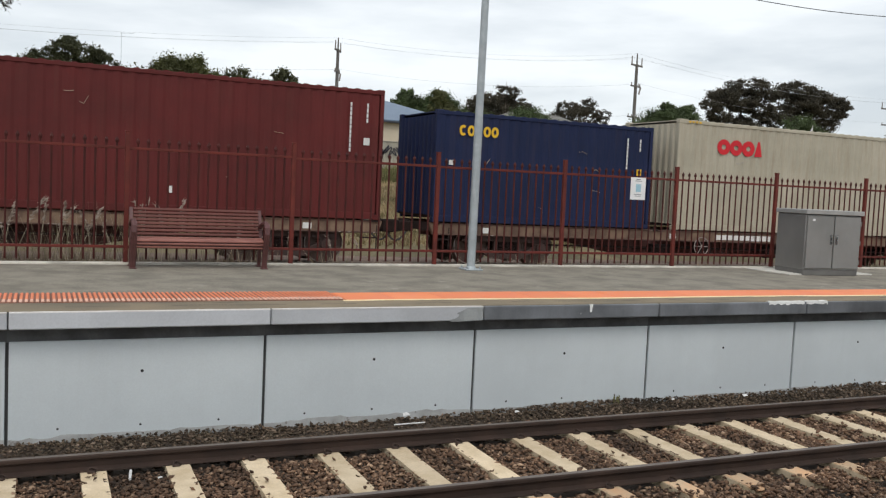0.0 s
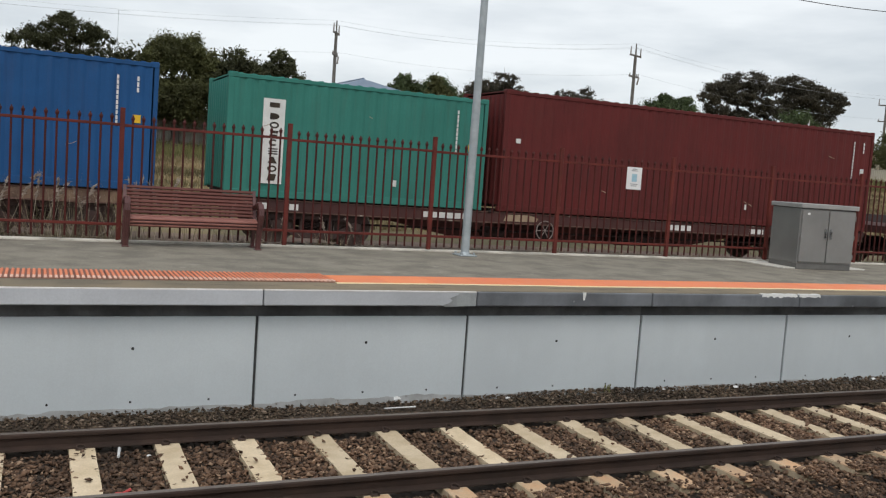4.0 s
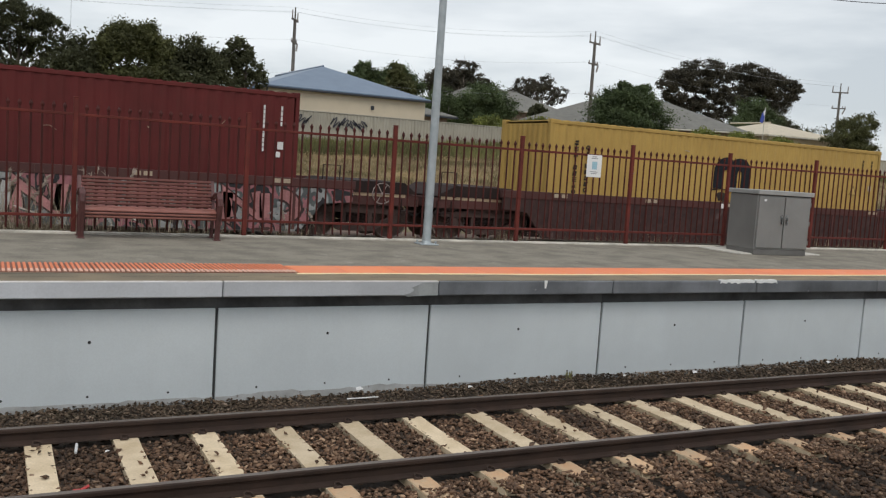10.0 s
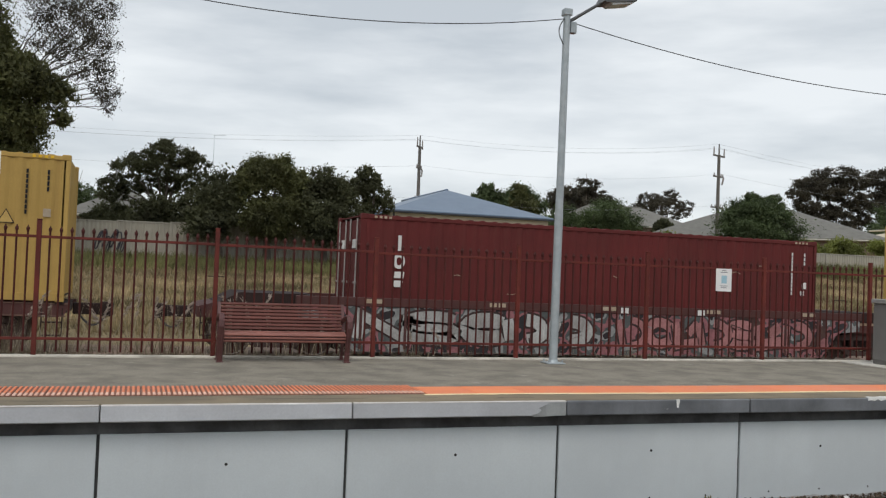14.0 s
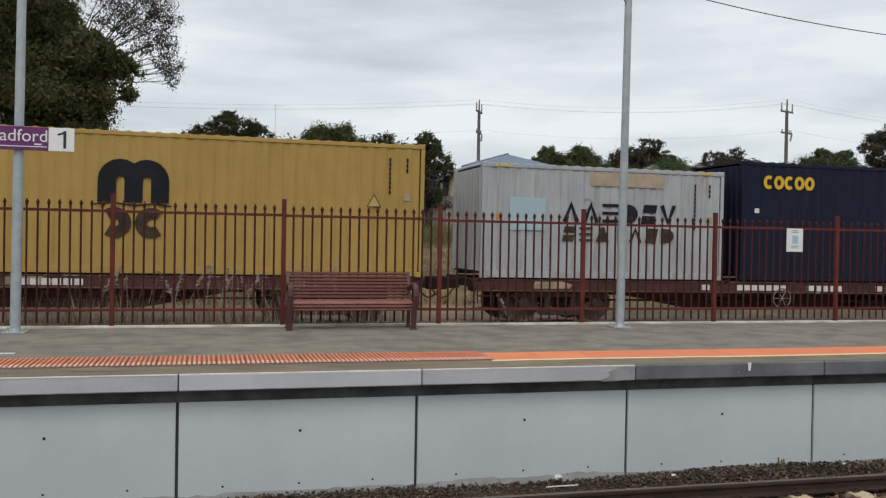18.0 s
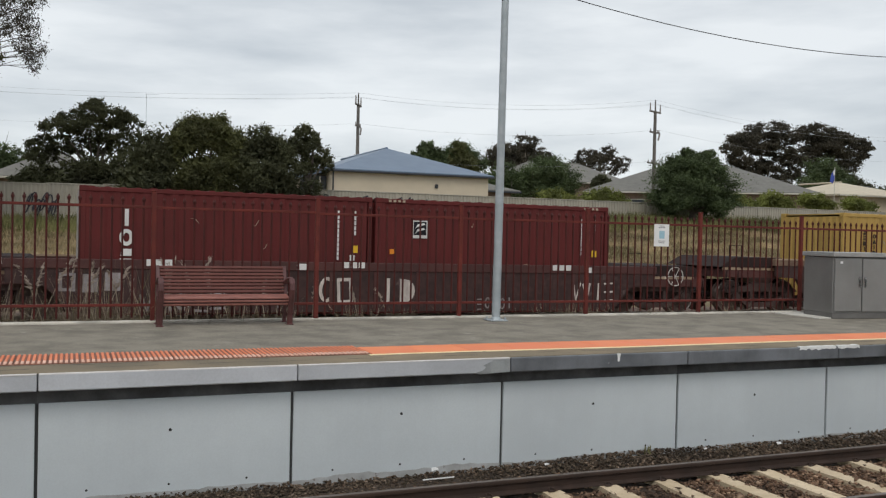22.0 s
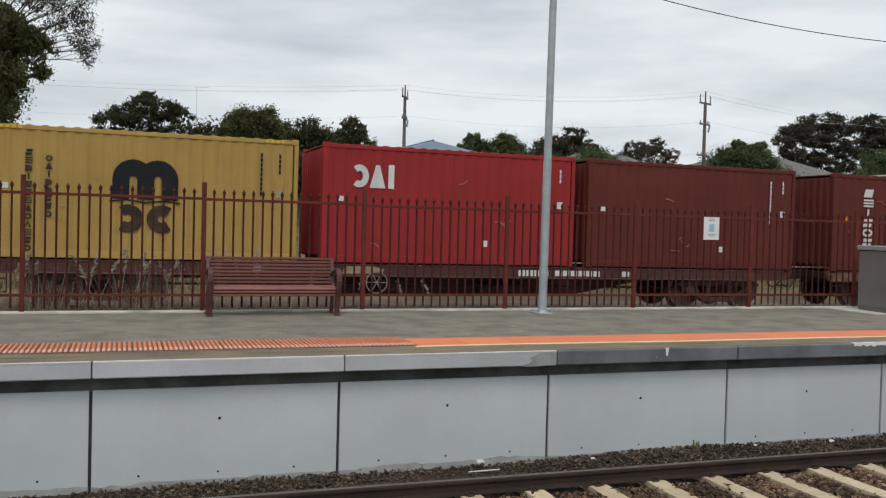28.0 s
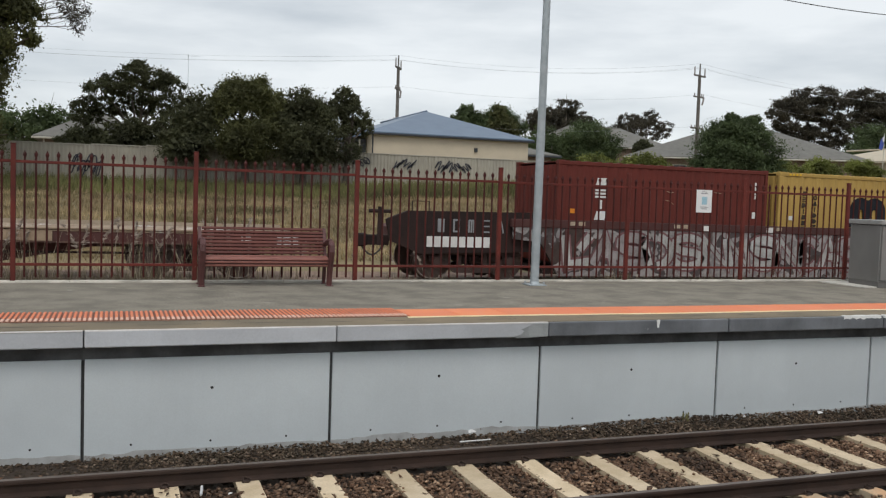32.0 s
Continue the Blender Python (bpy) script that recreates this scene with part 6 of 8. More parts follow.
house("house with a pale cream hipped roof", 62, 60, 72, 70, 2.6, 5.55, 7.0, CREAM, ROOF_CREAM, TRIM_PALE, ((64, 3.6, 2.0, 1.3),))
house("grey-roofed house among the trees", -4.0, 58, 2.0, 66, 1.9, 4.1, 6.0, BRICK, ROOF_GREY, TRIM_PALE, ((-2, 2.6, 2.0, 1.3),))

flag = thing("flag_pole", "thin white flagpole with a blue and white flag beside a house", "flag", pose(58.3, 57, land(58.3, 57)))
FZ = 1.31 + 0.103 * 57 - land(58.3, 57)
part("pole", Shape().tube((0, 0, 0), (0, 0, FZ + 0.5), 0.035, 0.025, 8), TRIM_PALE, flag)
part("flag_cloth", Shape().prism([(0.03, FZ + 0.35), (-0.35, FZ - 0.1), (-0.5, FZ - 0.75), (-0.2, FZ - 0.9), (0.0, FZ - 0.45)], "y", -0.01, 0.01), FLAG_BLUE, flag, "blue drooping flag cloth")
part("flag_canton", Shape().prism([(0.03, FZ + 0.36), (-0.2, FZ + 0.08), (-0.12, FZ - 0.25), (0.02, FZ - 0.15)], "y", -0.02, -0.012), FLAG_WHITE, flag, "white patch of the flag")


# ---------------------------------------------------------------- power line
def power_pole(x, y, top, label, turn):
    z = land(x, y)
    p = thing("power_pole", label, "power pole", pose(x, y, z, 0, 0, turn), "power line")
    h = top - z
    part("pole", Shape().tube((0, 0, -0.3), (0, 0, h - 0.9), 0.17, 0.12, 10), POLE_WOOD, p, smooth=True)
    part("cross_arm", Shape().box(-0.85, -0.06, h - 1.05, 0.85, 0.06, h - 0.92, 0.01), POLE_WOOD, p)
    part("top_pin", Shape().tube((0, 0, h - 0.9), (0, 0, h), 0.07, 0.05, 8), POLE_WOOD, p)
    for a in (-0.78, 0.78):
        part("insulator", Shape().tube((a, 0, h - 0.92), (a, 0, h - 0.3), 0.06, 0.045, 8), PORCELAIN, p)
    part("cross_arm", Shape().box(-0.75, -0.06, h - 2.75, 0.75, 0.06, h - 2.63, 0.01), POLE_WOOD, p)
    for a in (-0.66, 0.4, 0.66):
        part("insulator", Shape().tube((a, 0, h - 2.63), (a, 0, h - 2.42), 0.05, 0.04, 8), PORCELAIN, p)
    part("fuse", Shape().tube((0.4, -0.1, h - 3.3), (0.62, -0.1, h - 2.75), 0.07, n=8), PORCELAIN, p)
    part("cross_arm", Shape().box(-1.0, -0.06, h - 5.3, 0.9, 0.06, h - 5.18, 0.01), POLE_WOOD, p)
    for a in (-0.9, -0.4, 0.4, 0.8):
        part("insulator", Shape().tube((a, 0, h - 5.18), (a, 0, h - 5.0), 0.045, 0.04, 8), PORCELAIN, p)
    return p


POLES = ((21.2, 70, 1.31 + 0.161 * 70), (44.7, 63, 1.31 + 0.184 * 63), (82.3, 70, 1.31 + 0.161 * 70), (-19, 77, 12.0))
for (x, y, top), turn in zip(POLES, (58, 24, -35, 30)):
    power_pole(x, y, top, "weathered timber power pole with cross-arms", turn)
solid("aerial_mast", Shape().tube((0, 0, 0), (0, 0, 8.1), 0.016, 0.011, 6).tube((-0.1, 0, 8.05), (0.7, 0, 8.1), 0.010, n=5), GALV, "thin television aerial mast among the trees", "aerial", pose(4.3, 60, land(4.3, 60)))
ORDER = [POLES[3], POLES[0], POLES[1], POLES[2]]
for (xa, ya, za), (xb, yb, zb) in zip(ORDER, ORDER[1:]):
    for dz, dx in ((0, 0), (-0.35, -0.3), (-0.35, 0.3), (-2.45, 0.3), (-5.0, 0.3)):
        hang("power_cable", (xa + dx, ya, za + dz), (xb + dx, yb, zb + dz), 0.7, 0.0055, "thin overhead power cable", 14, WIRE_PALE)


# ---------------------------------------------------------------- the train
GRADE, GRADE_TILT = 0.0048, math.degrees(math.atan(0.0048))


def grade(x):
    """The far track falls gently along the platform and runs level beyond it."""
    return 0.03 + GRADE * (8 - min(45.0, max(-35.0, x)))


TRAIN = []
SIDE_Y, WIDE = 19.25, 2.438
FLAT, RAIL_T = 0.43, -0.60
CACHE = {}


def cached(key, make):
    if key not in CACHE:
        CACHE[key] = make()
    return CACHE[key]


def corrugated(length, height, z0, z1, depth=0.020, pitch=0.28):
    """A pressed steel wall in the xz plane, facing -y, from x = 0 to length."""
    n = max(2, round(length / pitch))
    w = length / n
    prof = []
    for i in range(n):
        prof += [(i * w, 0.0), (i * w + 0.28 * w, 0.0), (i * w + 0.5 * w, depth), (i * w + 0.78 * w, depth)]
    prof.append((length, 0.0))
    k = len(prof)
    return Shape().add([(x, y, z0) for x, y in prof] + [(x, y, z1) for x, y in prof], [(i, i + 1, k + i + 1, k + i) for i in range(k - 1)])


def arc(cx, cz, rx, rz, a, b, n=10):
    """Points on an ellipse from angle a to b, in degrees."""
    return [(cx + rx * math.cos(radians(a + (b - a) * i / n)), cz + rz * math.sin(radians(a + (b - a) * i / n))) for i in range(n + 1)]


def blocks(cells, x, z, w, h, gap, along="x", thick=0.25):
    """A row (or column) of plain shapes: c twin arch, o ring, u and e rings with a gap, h half disc, w wedge, b bars,
    i post, a peak, v dip, z two leaning slabs, q leaning slab, r frame, s slab."""
    s = Shape()
    for i, kind in enumerate(cells):
        x0, z0 = (x + i * (w + gap), z) if along == "x" else (x, z - i * (h + gap))
        t = thick * min(w, h)
        a, b, c, d = x0 + t / 2, x0 + w - t / 2, z0 + t / 2, z0 + h - t / 2
        mx, mz, rx, rz = (a + b) / 2, (c + d) / 2, (b - a) / 2, (d - c) / 2
        if kind == "c":
            q = (b - a) / 4
            for k in (0, 1):
                s.stroke([(a + 2 * q * k, z0)] + arc(a + q + 2 * q * k, d - q, q, q, 180, 0) + [(a + 2 * q + 2 * q * k, z0)], t, -0.006 - 0.002 * k)
        elif kind == "o":
            s.stroke(arc(mx, mz, rx, rz, 0, 340, 17), t, closed=True)
        elif kind == "u":
            s.stroke(arc(mx, mz, rx, rz, 48, 312, 14), t)
        elif kind == "e":
            s.stroke(arc(mx, mz, rx, rz, -130, 130, 14), t)
        elif kind == "h":
            s.prism([(x0, z0)] + arc(x0 + 0.3 * w, z0 + h / 2, 0.7 * w, h / 2, -90, 90, 8) + [(x0, z0 + h)], "y", -0.006, 0.004)
        elif kind == "w":
            s.prism([(x0, z0), (x0 + w, z0), (x0 + 0.62 * w, z0 + h), (x0 + 0.38 * w, z0 + h)], "y", -0.006, 0.004)
        elif kind in "qz":
            for lo, hi in ((0, 1),) if kind == "q" else ((0, 0.42), (0.58, 1)):
                lean = 0.18 * w
                s.prism([(x0 + lean * lo, z0 + h * lo), (x0 + w - lean + lean * lo, z0 + h * lo), (x0 + w - lean + lean * hi, z0 + h * hi), (x0 + lean * hi, z0 + h * hi)], "y", -0.006, 0.004)
        elif kind == "b":
            for q in (c, mz, d):
                s.stroke([(x0, q), (x0 + w, q)], t * 0.8)
        elif kind == "i":
            s.stroke([(mx, z0), (mx, z0 + h)], t)
        elif kind == "a":
            s.stroke([(a, z0), (mx, d), (b, z0)], t)
        elif kind == "v":
            s.stroke([(a, z0 + h), (mx, c), (b, z0 + h)], t)
        elif kind == "r":
            s.stroke([(a, c), (b, c), (b, d), (a, d)], t, closed=True)
        elif kind == "s":
            s.box(x0, -0.006, z0, x0 + w, 0.004, z0 + h)
    return s


def star(x, z, r):
    pts = []
    for i in range(14):
        a = math.pi / 2 + math.pi * i / 7
        k = r if i % 2 == 0 else 0.42 * r
        pts.append((x + k * math.cos(a), z + k * math.sin(a)))
    return Shape().prism(pts, "y", -0.011, -0.004)


def logo(c, kind, length, height, edge=False):
    """Owner's marks as plain coloured shapes on the side that faces the platform."""
    up = height - 2.9

    def put(name, s, colour, label=""):
        return part(name, s, MARK[colour], c, label)
    mid = 5.47 if length > 8 else 2.35
    if kind in ("comb", "comb_faint"):
        k = 1.0 if length > 8 else 0.70 if edge else 0.92
        mid, low = (2.55 if edge else mid), 2.32 - 0.87 * k + up
        put("logo_block", blocks("c", mid, low, 1.37 * k, 0.87 * k, 0, thick=0.40), "black", "black twin-arched mark")
        put("logo_block", blocks("eu", mid + 0.01, low - 0.10 - 0.62 * k, 0.64 * k, 0.62 * k, 0.07 * k, thick=0.37), "dull_black" if kind == "comb" else "faint_black", "dark open ring marks")
        put("logo_wave", Shape().stroke([(mid - 0.05, low - 0.05), (mid + 0.3 * k, low - 0.01), (mid + 0.7 * k, low - 0.065), (mid + 1.1 * k, low - 0.015), (mid + 1.42 * k, low - 0.06)], 0.028), "black", "thin dark wavy line")
        if kind == "comb":
            put("marking_column", blocks("zbhiqqbwoabzo", 0.76, 2.30 + up, 0.13, 0.12, 0.035, "z"), "dull_black", "small dark marks in a column")
            put("marking_column", blocks("owihhzqo", 1.12, 2.20 + up, 0.13, 0.12, 0.035, "z"), "dull_black", "small dark marks in a column")
        else:
            put("yellow_plate", blocks("ss", length - 0.95, 0.45, 0.12, 0.30, 0.03), "yellow")
        if length > 8 and kind == "comb":
            put("warning_triangle", Shape().prism([(length - 1.25, 1.52 + up), (length - 0.98, 1.52 + up), (length - 1.115, 1.76 + up)], "y", -0.006, 0.004), "ochre")
            put("triangle_border", Shape().stroke([(length - 1.26, 1.513 + up), (length - 0.97, 1.513 + up), (length - 1.115, 1.77 + up)], 0.022, -0.008, -0.004, True), "dull_black")
    elif kind == "column":
        put("marking_column", blocks("qbiqoz", 0.55 if edge else 1.0, 2.30 + up, 0.34, 0.215, 0.05, "z", 0.27), "white", "white plain marks in a column")
        put("yellow_plate", blocks("ss", length - 0.85, 0.50, 0.11, 0.22, 0.03), "yellow")
    elif kind == "column_small":
        put("marking_column", blocks("ioz", 0.76, 2.12 + up, 0.27, 0.34, 0.06, "z", 0.28), "white", "white plain marks in a column")
        put("data_plate", blocks("s", length - 0.50, 1.18, 0.11, 0.12, 0.03), "white")
    elif kind == "trio":
        put("logo_block", blocks("e", 0.60, 1.96 + up, 0.42, 0.50, 0, thick=0.32), "white", "white ring mark with a gap")
        put("logo_block", blocks("w", 1.04, 1.96 + up, 0.36, 0.50, 0), "white", "white wedge mark")
        put("logo_block", blocks("i", 1.42, 1.96 + up, 0.22, 0.52, 0, thick=0.6), "white", "white post mark")
    elif kind == "rings":
        put("logo_block", blocks("ooo", 1.28, 2.05 + up, 0.43, 0.41, -0.01, thick=0.33), "red", "red ring marks")
        put("logo_block", blocks("w", 2.56, 2.06 + up, 0.26, 0.40, 0), "red", "red wedge mark")
    elif kind in ("yellow_word", "yellow_plain"):
        big, first = length > 8, 0.92 if kind == "yellow_word" else 0.58
        w, h = (0.275, 0.33) if big else (0.195, 0.25)
        put("logo_block", blocks("uouoo", first, height - (0.66 if big else 0.56), w, h, 0.012, thick=0.30), "yellow", "row of yellow ring marks")
        if kind == "yellow_word":
            put("logo_wave", Shape().stroke([(first + 0.1, height - 0.80), (first + 0.45, height - 0.76), (first + 0.8, height - 0.80)], 0.05), "red", "red stroke below the marks")
            put("logo_wave", Shape().stroke([(first + 0.76, height - 0.82), (first + 1.3, height - 0.83)], 0.035), "white", "thin white stroke")
    elif kind == "white_word":
        put("logo_block", blocks("oiohwi", 1.0, 2.05 + up, 0.13, 0.19, 0.025, thick=0.28), "white", "small white plain marks")
    elif kind == "ladder":
        put("white_panel", Shape().box(0.75, -0.002, 0.62 + up, 1.22, 0.004, 2.42 + up), "white", "white upright panel")
        put("marking_column", blocks("hozubwoq", 0.90, 1.98 + up, 0.20, 0.14, 0.045, "z").box(0.88, -0.009, 2.24 + up, 1.10, -0.004, 2.34 + up), "dull_black", "dark marks in a column", )
    elif kind == "red_ladder":
        put("white_panel", Shape().box(0.72, -0.002, 0.52 + up, 1.12, 0.004, 2.52 + up), "white", "white upright panel")
        put("marking_column", blocks("h", 0.79, 1.98 + up, 0.27, 0.44, 0), "red", "red half-disc mark")
        put("marking_column", blocks("zqib", 0.80, 1.62 + up, 0.25, 0.24, 0.07, "z", 0.36), "red", "red plain marks in a column")
    elif kind == "rider":
        put("logo_figure", Shape().stroke(arc(1.12, 2.22 + up, 0.20, 0.16, 20, 250), 0.10).stroke(arc(0.92, 2.02 + up, 0.22, 0.17, 80, -150), 0.12).stroke([(1.22, 2.20 + up), (1.40, 2.30 + up), (1.52, 2.22 + up), (1.46, 2.12 + up)], 0.06).stroke(arc(0.72, 2.24 + up, 0.10, 0.10, -60, 200), 0.05), "white", "white curling figure")
        put("logo_block", blocks("ehozow", 1.72, 2.15 + up, 0.22, 0.21, 0.045, thick=0.27), "white", "row of white plain marks")
    elif kind == "square":
        put("logo_plate", Shape().box(0.88, -0.006, 2.02 + up, 1.24, 0.003, 2.42 + up), "white", "small white plate with dark figure")
        put("logo_ground", Shape().box(0.905, -0.010, 2.09 + up, 1.215, -0.005, 2.395 + up), "black", "dark square")
        for dz in (0.0, 0.11):
            put("logo_slash", Shape().prism([(0.94, 2.12 + dz + up), (1.00, 2.17 + dz + up), (1.19, 2.22 + dz + up), (1.15, 2.255 + dz + up), (1.0, 2.23 + dz + up)], "y", -0.014, -0.009), "white", "white slash")
    elif kind == "banner":
        put("logo_ground", Shape().prism([(0.80, 2.38 + up), (1.88, 2.39 + up), (1.90, 2.62 + up), (1.22, 2.59 + up), (0.80, 2.48 + up)], "y", -0.006, 0.003), "faded_blue", "faded blue wave")
        put("logo_block", blocks("qbwohiz", 0.80, 2.11 + up, 0.13, 0.20, 0.03, thick=0.3), "white", "row of faded pale marks")
    elif kind == "wide_word":
        put("logo_block", blocks("zwcbohq", 0.85, 1.45 + up, 0.24, 0.29, 0.09, thick=0.18), "white", "row of white plain marks")
        put("logo_block", blocks("zoh", 4.0, 1.45 + up, 0.24, 0.29, 0.09, thick=0.18), "white", "row of white plain marks")
        put("logo_figure", Shape().stroke([(3.20, 1.42 + up), (3.42, 1.60 + up), (3.72, 1.66 + up), (3.85, 1.84 + up)], 0.07).stroke([(3.32, 1.76 + up), (3.55, 1.68 + up), (3.78, 1.52 + up)], 0.05), "white", "white winged figure")
        put("marking_row", blocks("ssssss", 4.7, 2.2 + up, 0.13, 0.07, 0.02), "white")
    elif kind == "star_big":
        put("logo_plate", Shape().box(1.40, -0.006, 0.62, 3.10, 0.003, 2.42), "teal", "pale blue square plate")
        part("logo_star", star(2.25, 1.55, 0.78), MARK["white"], c, "white seven-pointed star")
        put("logo_block", blocks("aabhzv", 3.62, 1.20, 1.02, 0.84, 0.18, thick=0.27), "black", "row of black plain marks")
    elif kind == "star_small":
        put("logo_plate", Shape().prism([(0.56, 1.80 + up), (1.30, 1.82 + up), (1.36, 2.13 + up), (0.72, 2.16 + up), (0.55, 2.08 + up)], "y", -0.006, 0.003), "faded_teal", "faded blue-green plate")
        part("logo_star", star(0.95, 1.98 + up, 0.13), MARK["pale_blue"], c, "faded pale star")
        put("logo_block", blocks("aabhzv", 1.70, 1.50 + up, 0.51, 0.45, 0.09, thick=0.25), "navy", "row of dark plain marks")
    elif kind == "star_double":
        put("logo_plate", Shape().box(0.66, -0.006, 1.40 + up, 1.50, 0.003, 2.14 + up), "pale_blue", "faded pale blue square plate")
        put("logo_block", blocks("aabhzv", 1.93, 1.61 + up, 0.41, 0.45, 0.08, thick=0.22), "black", "row of dark plain marks")
        put("logo_block", blocks("zbwiaqh", 1.93, 1.17 + up, 0.33, 0.34, 0.085, thick=0.2), "dull_black", "row of worn dark plain marks")
        put("rust_patch", Shape().prism([(2.60, 2.46 + up), (4.44, 2.45 + up), (4.46, 2.76 + up), (3.9, 2.775 + up), (2.58, 2.765 + up)], "y", -0.005, 0.003), "tan", "weathered tan patch")
    elif kind == "line":
        put("logo_plate", Shape().box(0.40, -0.006, 1.95, 0.92, 0.003, 2.5), "pale_blue", "pale blue square plate")
        part("logo_star", star(0.66, 2.225, 0.22), MARK["white"], c, "white star")
        put("logo_block", blocks("aabhzv", 1.12, 2.08, 0.33, 0.33, 0.07), "black", "row of black plain marks")
        put("logo_block", blocks("qizb", 3.60, 2.08, 0.34, 0.33, 0.07), "black", "row of black plain marks")
    elif kind == "pacific":
        put("logo_plate", Shape().box(0.95, -0.006, 1.38 + up, 1.30, 0.003, 1.88 + up), "white", "small white emblem plate")
        put("logo_block", Shape().box(1.0, -0.010, 1.43 + up, 1.25, -0.005, 1.61 + up).stroke([(0.97, 1.66 + up), (1.28, 1.82 + up)], 0.05, -0.010, -0.005), "red")
        put("logo_block", blocks("hqziiizhiboqizbh", 1.45, 1.43 + up, 0.19, 0.25, 0.05, thick=0.22), "white", "row of white plain marks")
    elif kind == "patch":
        put("white_plate", Shape().box(0.70, -0.006, 1.95 + up, 1.10, 0.003, 2.35 + up), "white")
        put("white_plate", Shape().prism([(0.45, 0.5), (0.62, 0.55), (0.68, 0.95), (0.5, 1.0)], "y", -0.006, 0.003), "white")
        put("white_plate", blocks("ss", length - 1.0, 0.30, 0.14, 0.34, 0.04), "white")


def marks(c, length, height, rng, colour="white", flat=False):
    """Small identification marks: plain bars."""
    z = height - 0.32
    s = Shape()
    for i in range(rng.randint(8, 11)):
        if flat:
            s.box(length - 1.75 + 0.115 * i + 0.1 * (i > 3), -0.006, z - 0.16, length - 1.67 + 0.115 * i + 0.1 * (i > 3), 0.003, z - 0.05)
        else:
            s.box(length - 0.795, -0.006, z - 0.10 * i - 0.082, length - 0.755, 0.003, z - 0.10 * i)
    tagged(part("number_column", s, MARK[colour], c), kind="stuff")
    s = Shape()
    for i in range(rng.randint(3, 5)):
        if flat:
            s.box(length - 1.25 + 0.115 * i, -0.006, z - 0.33, length - 1.17 + 0.115 * i, 0.003, z - 0.22)
        else:
            s.box(length - 0.412, -0.006, z - 0.11 * i - 0.09, length - 0.372, 0.003, z - 0.11 * i)
    tagged(part("number_column", s, MARK[colour], c), kind="stuff")
    if flat:
        part("data_plate", Shape().box(length - 1.14, -0.006, z - 0.92, length - 0.96, 0.003, z - 0.74), MARK["grey"], c)
    part("data_plate", Shape().box(length - 0.46, -0.006, z - 0.92, length - 0.32, 0.003, z - 0.76), MARK["tan" if colour == "black" else rng.choice(["white", "yellow", "white"])], c)
    if rng.random() < 0.6:
        part("sticker", Shape().box(length * 0.62, -0.006, 0.42, length * 0.62 + 0.10, 0.003, 0.56), MARK["white"], c)
    if rng.random() < 0.5:
        part("sticker", Shape().box(0.35, -0.006, height - 1.25, 0.47, 0.003, height - 1.14), MARK[rng.choice(["orange", "white"])], c)
    s = Shape()
    for _ in range(rng.randint(3, 6)):
        u, v, run = rng.uniform(0.5, length - 1.6), rng.uniform(0.3, height - 0.5), rng.uniform(0.05, 0.3)
        s.stroke([(u, v), (u + 0.5 * run, v + rng.uniform(-0.05, 0.05)), (u + run, v + rng.uniform(-0.12, 0.12))], rng.uniform(0.006, 0.014), -0.003, 0.004)
    tagged(part("scuff", s, MARK["tan"] if colour == "white" else BARS, c, "thin pale scuff marks"), kind="stuff")
    if rng.random() < 0.3:
        s = Shape()
        for i in range(4):
            s.box(0.30 + 0.11 * i, -0.012, height - 0.085, 0.36 + 0.11 * i, -0.002, height - 0.035)
            s.box(length - 0.70 + 0.11 * i, -0.012, height - 0.085, length - 0.64 + 0.11 * i, -0.002, height - 0.035)
        part("top_rail_stripes", s, MARK["yellow" if colour == "black" else "tan"], c)


def crimps(length, height):
    """The pressed ridges of a roof, showing along its edge."""
    s = Shape()
    for i in range(round(length / 0.29) - 1):
        x = 0.16 + 0.29 * i
        s.prism([(x, height - 0.024), (x + 0.04, height - 0.002), (x + 0.12, height - 0.002), (x + 0.16, height - 0.024)], "y", 0.012, 0.5)
    return s


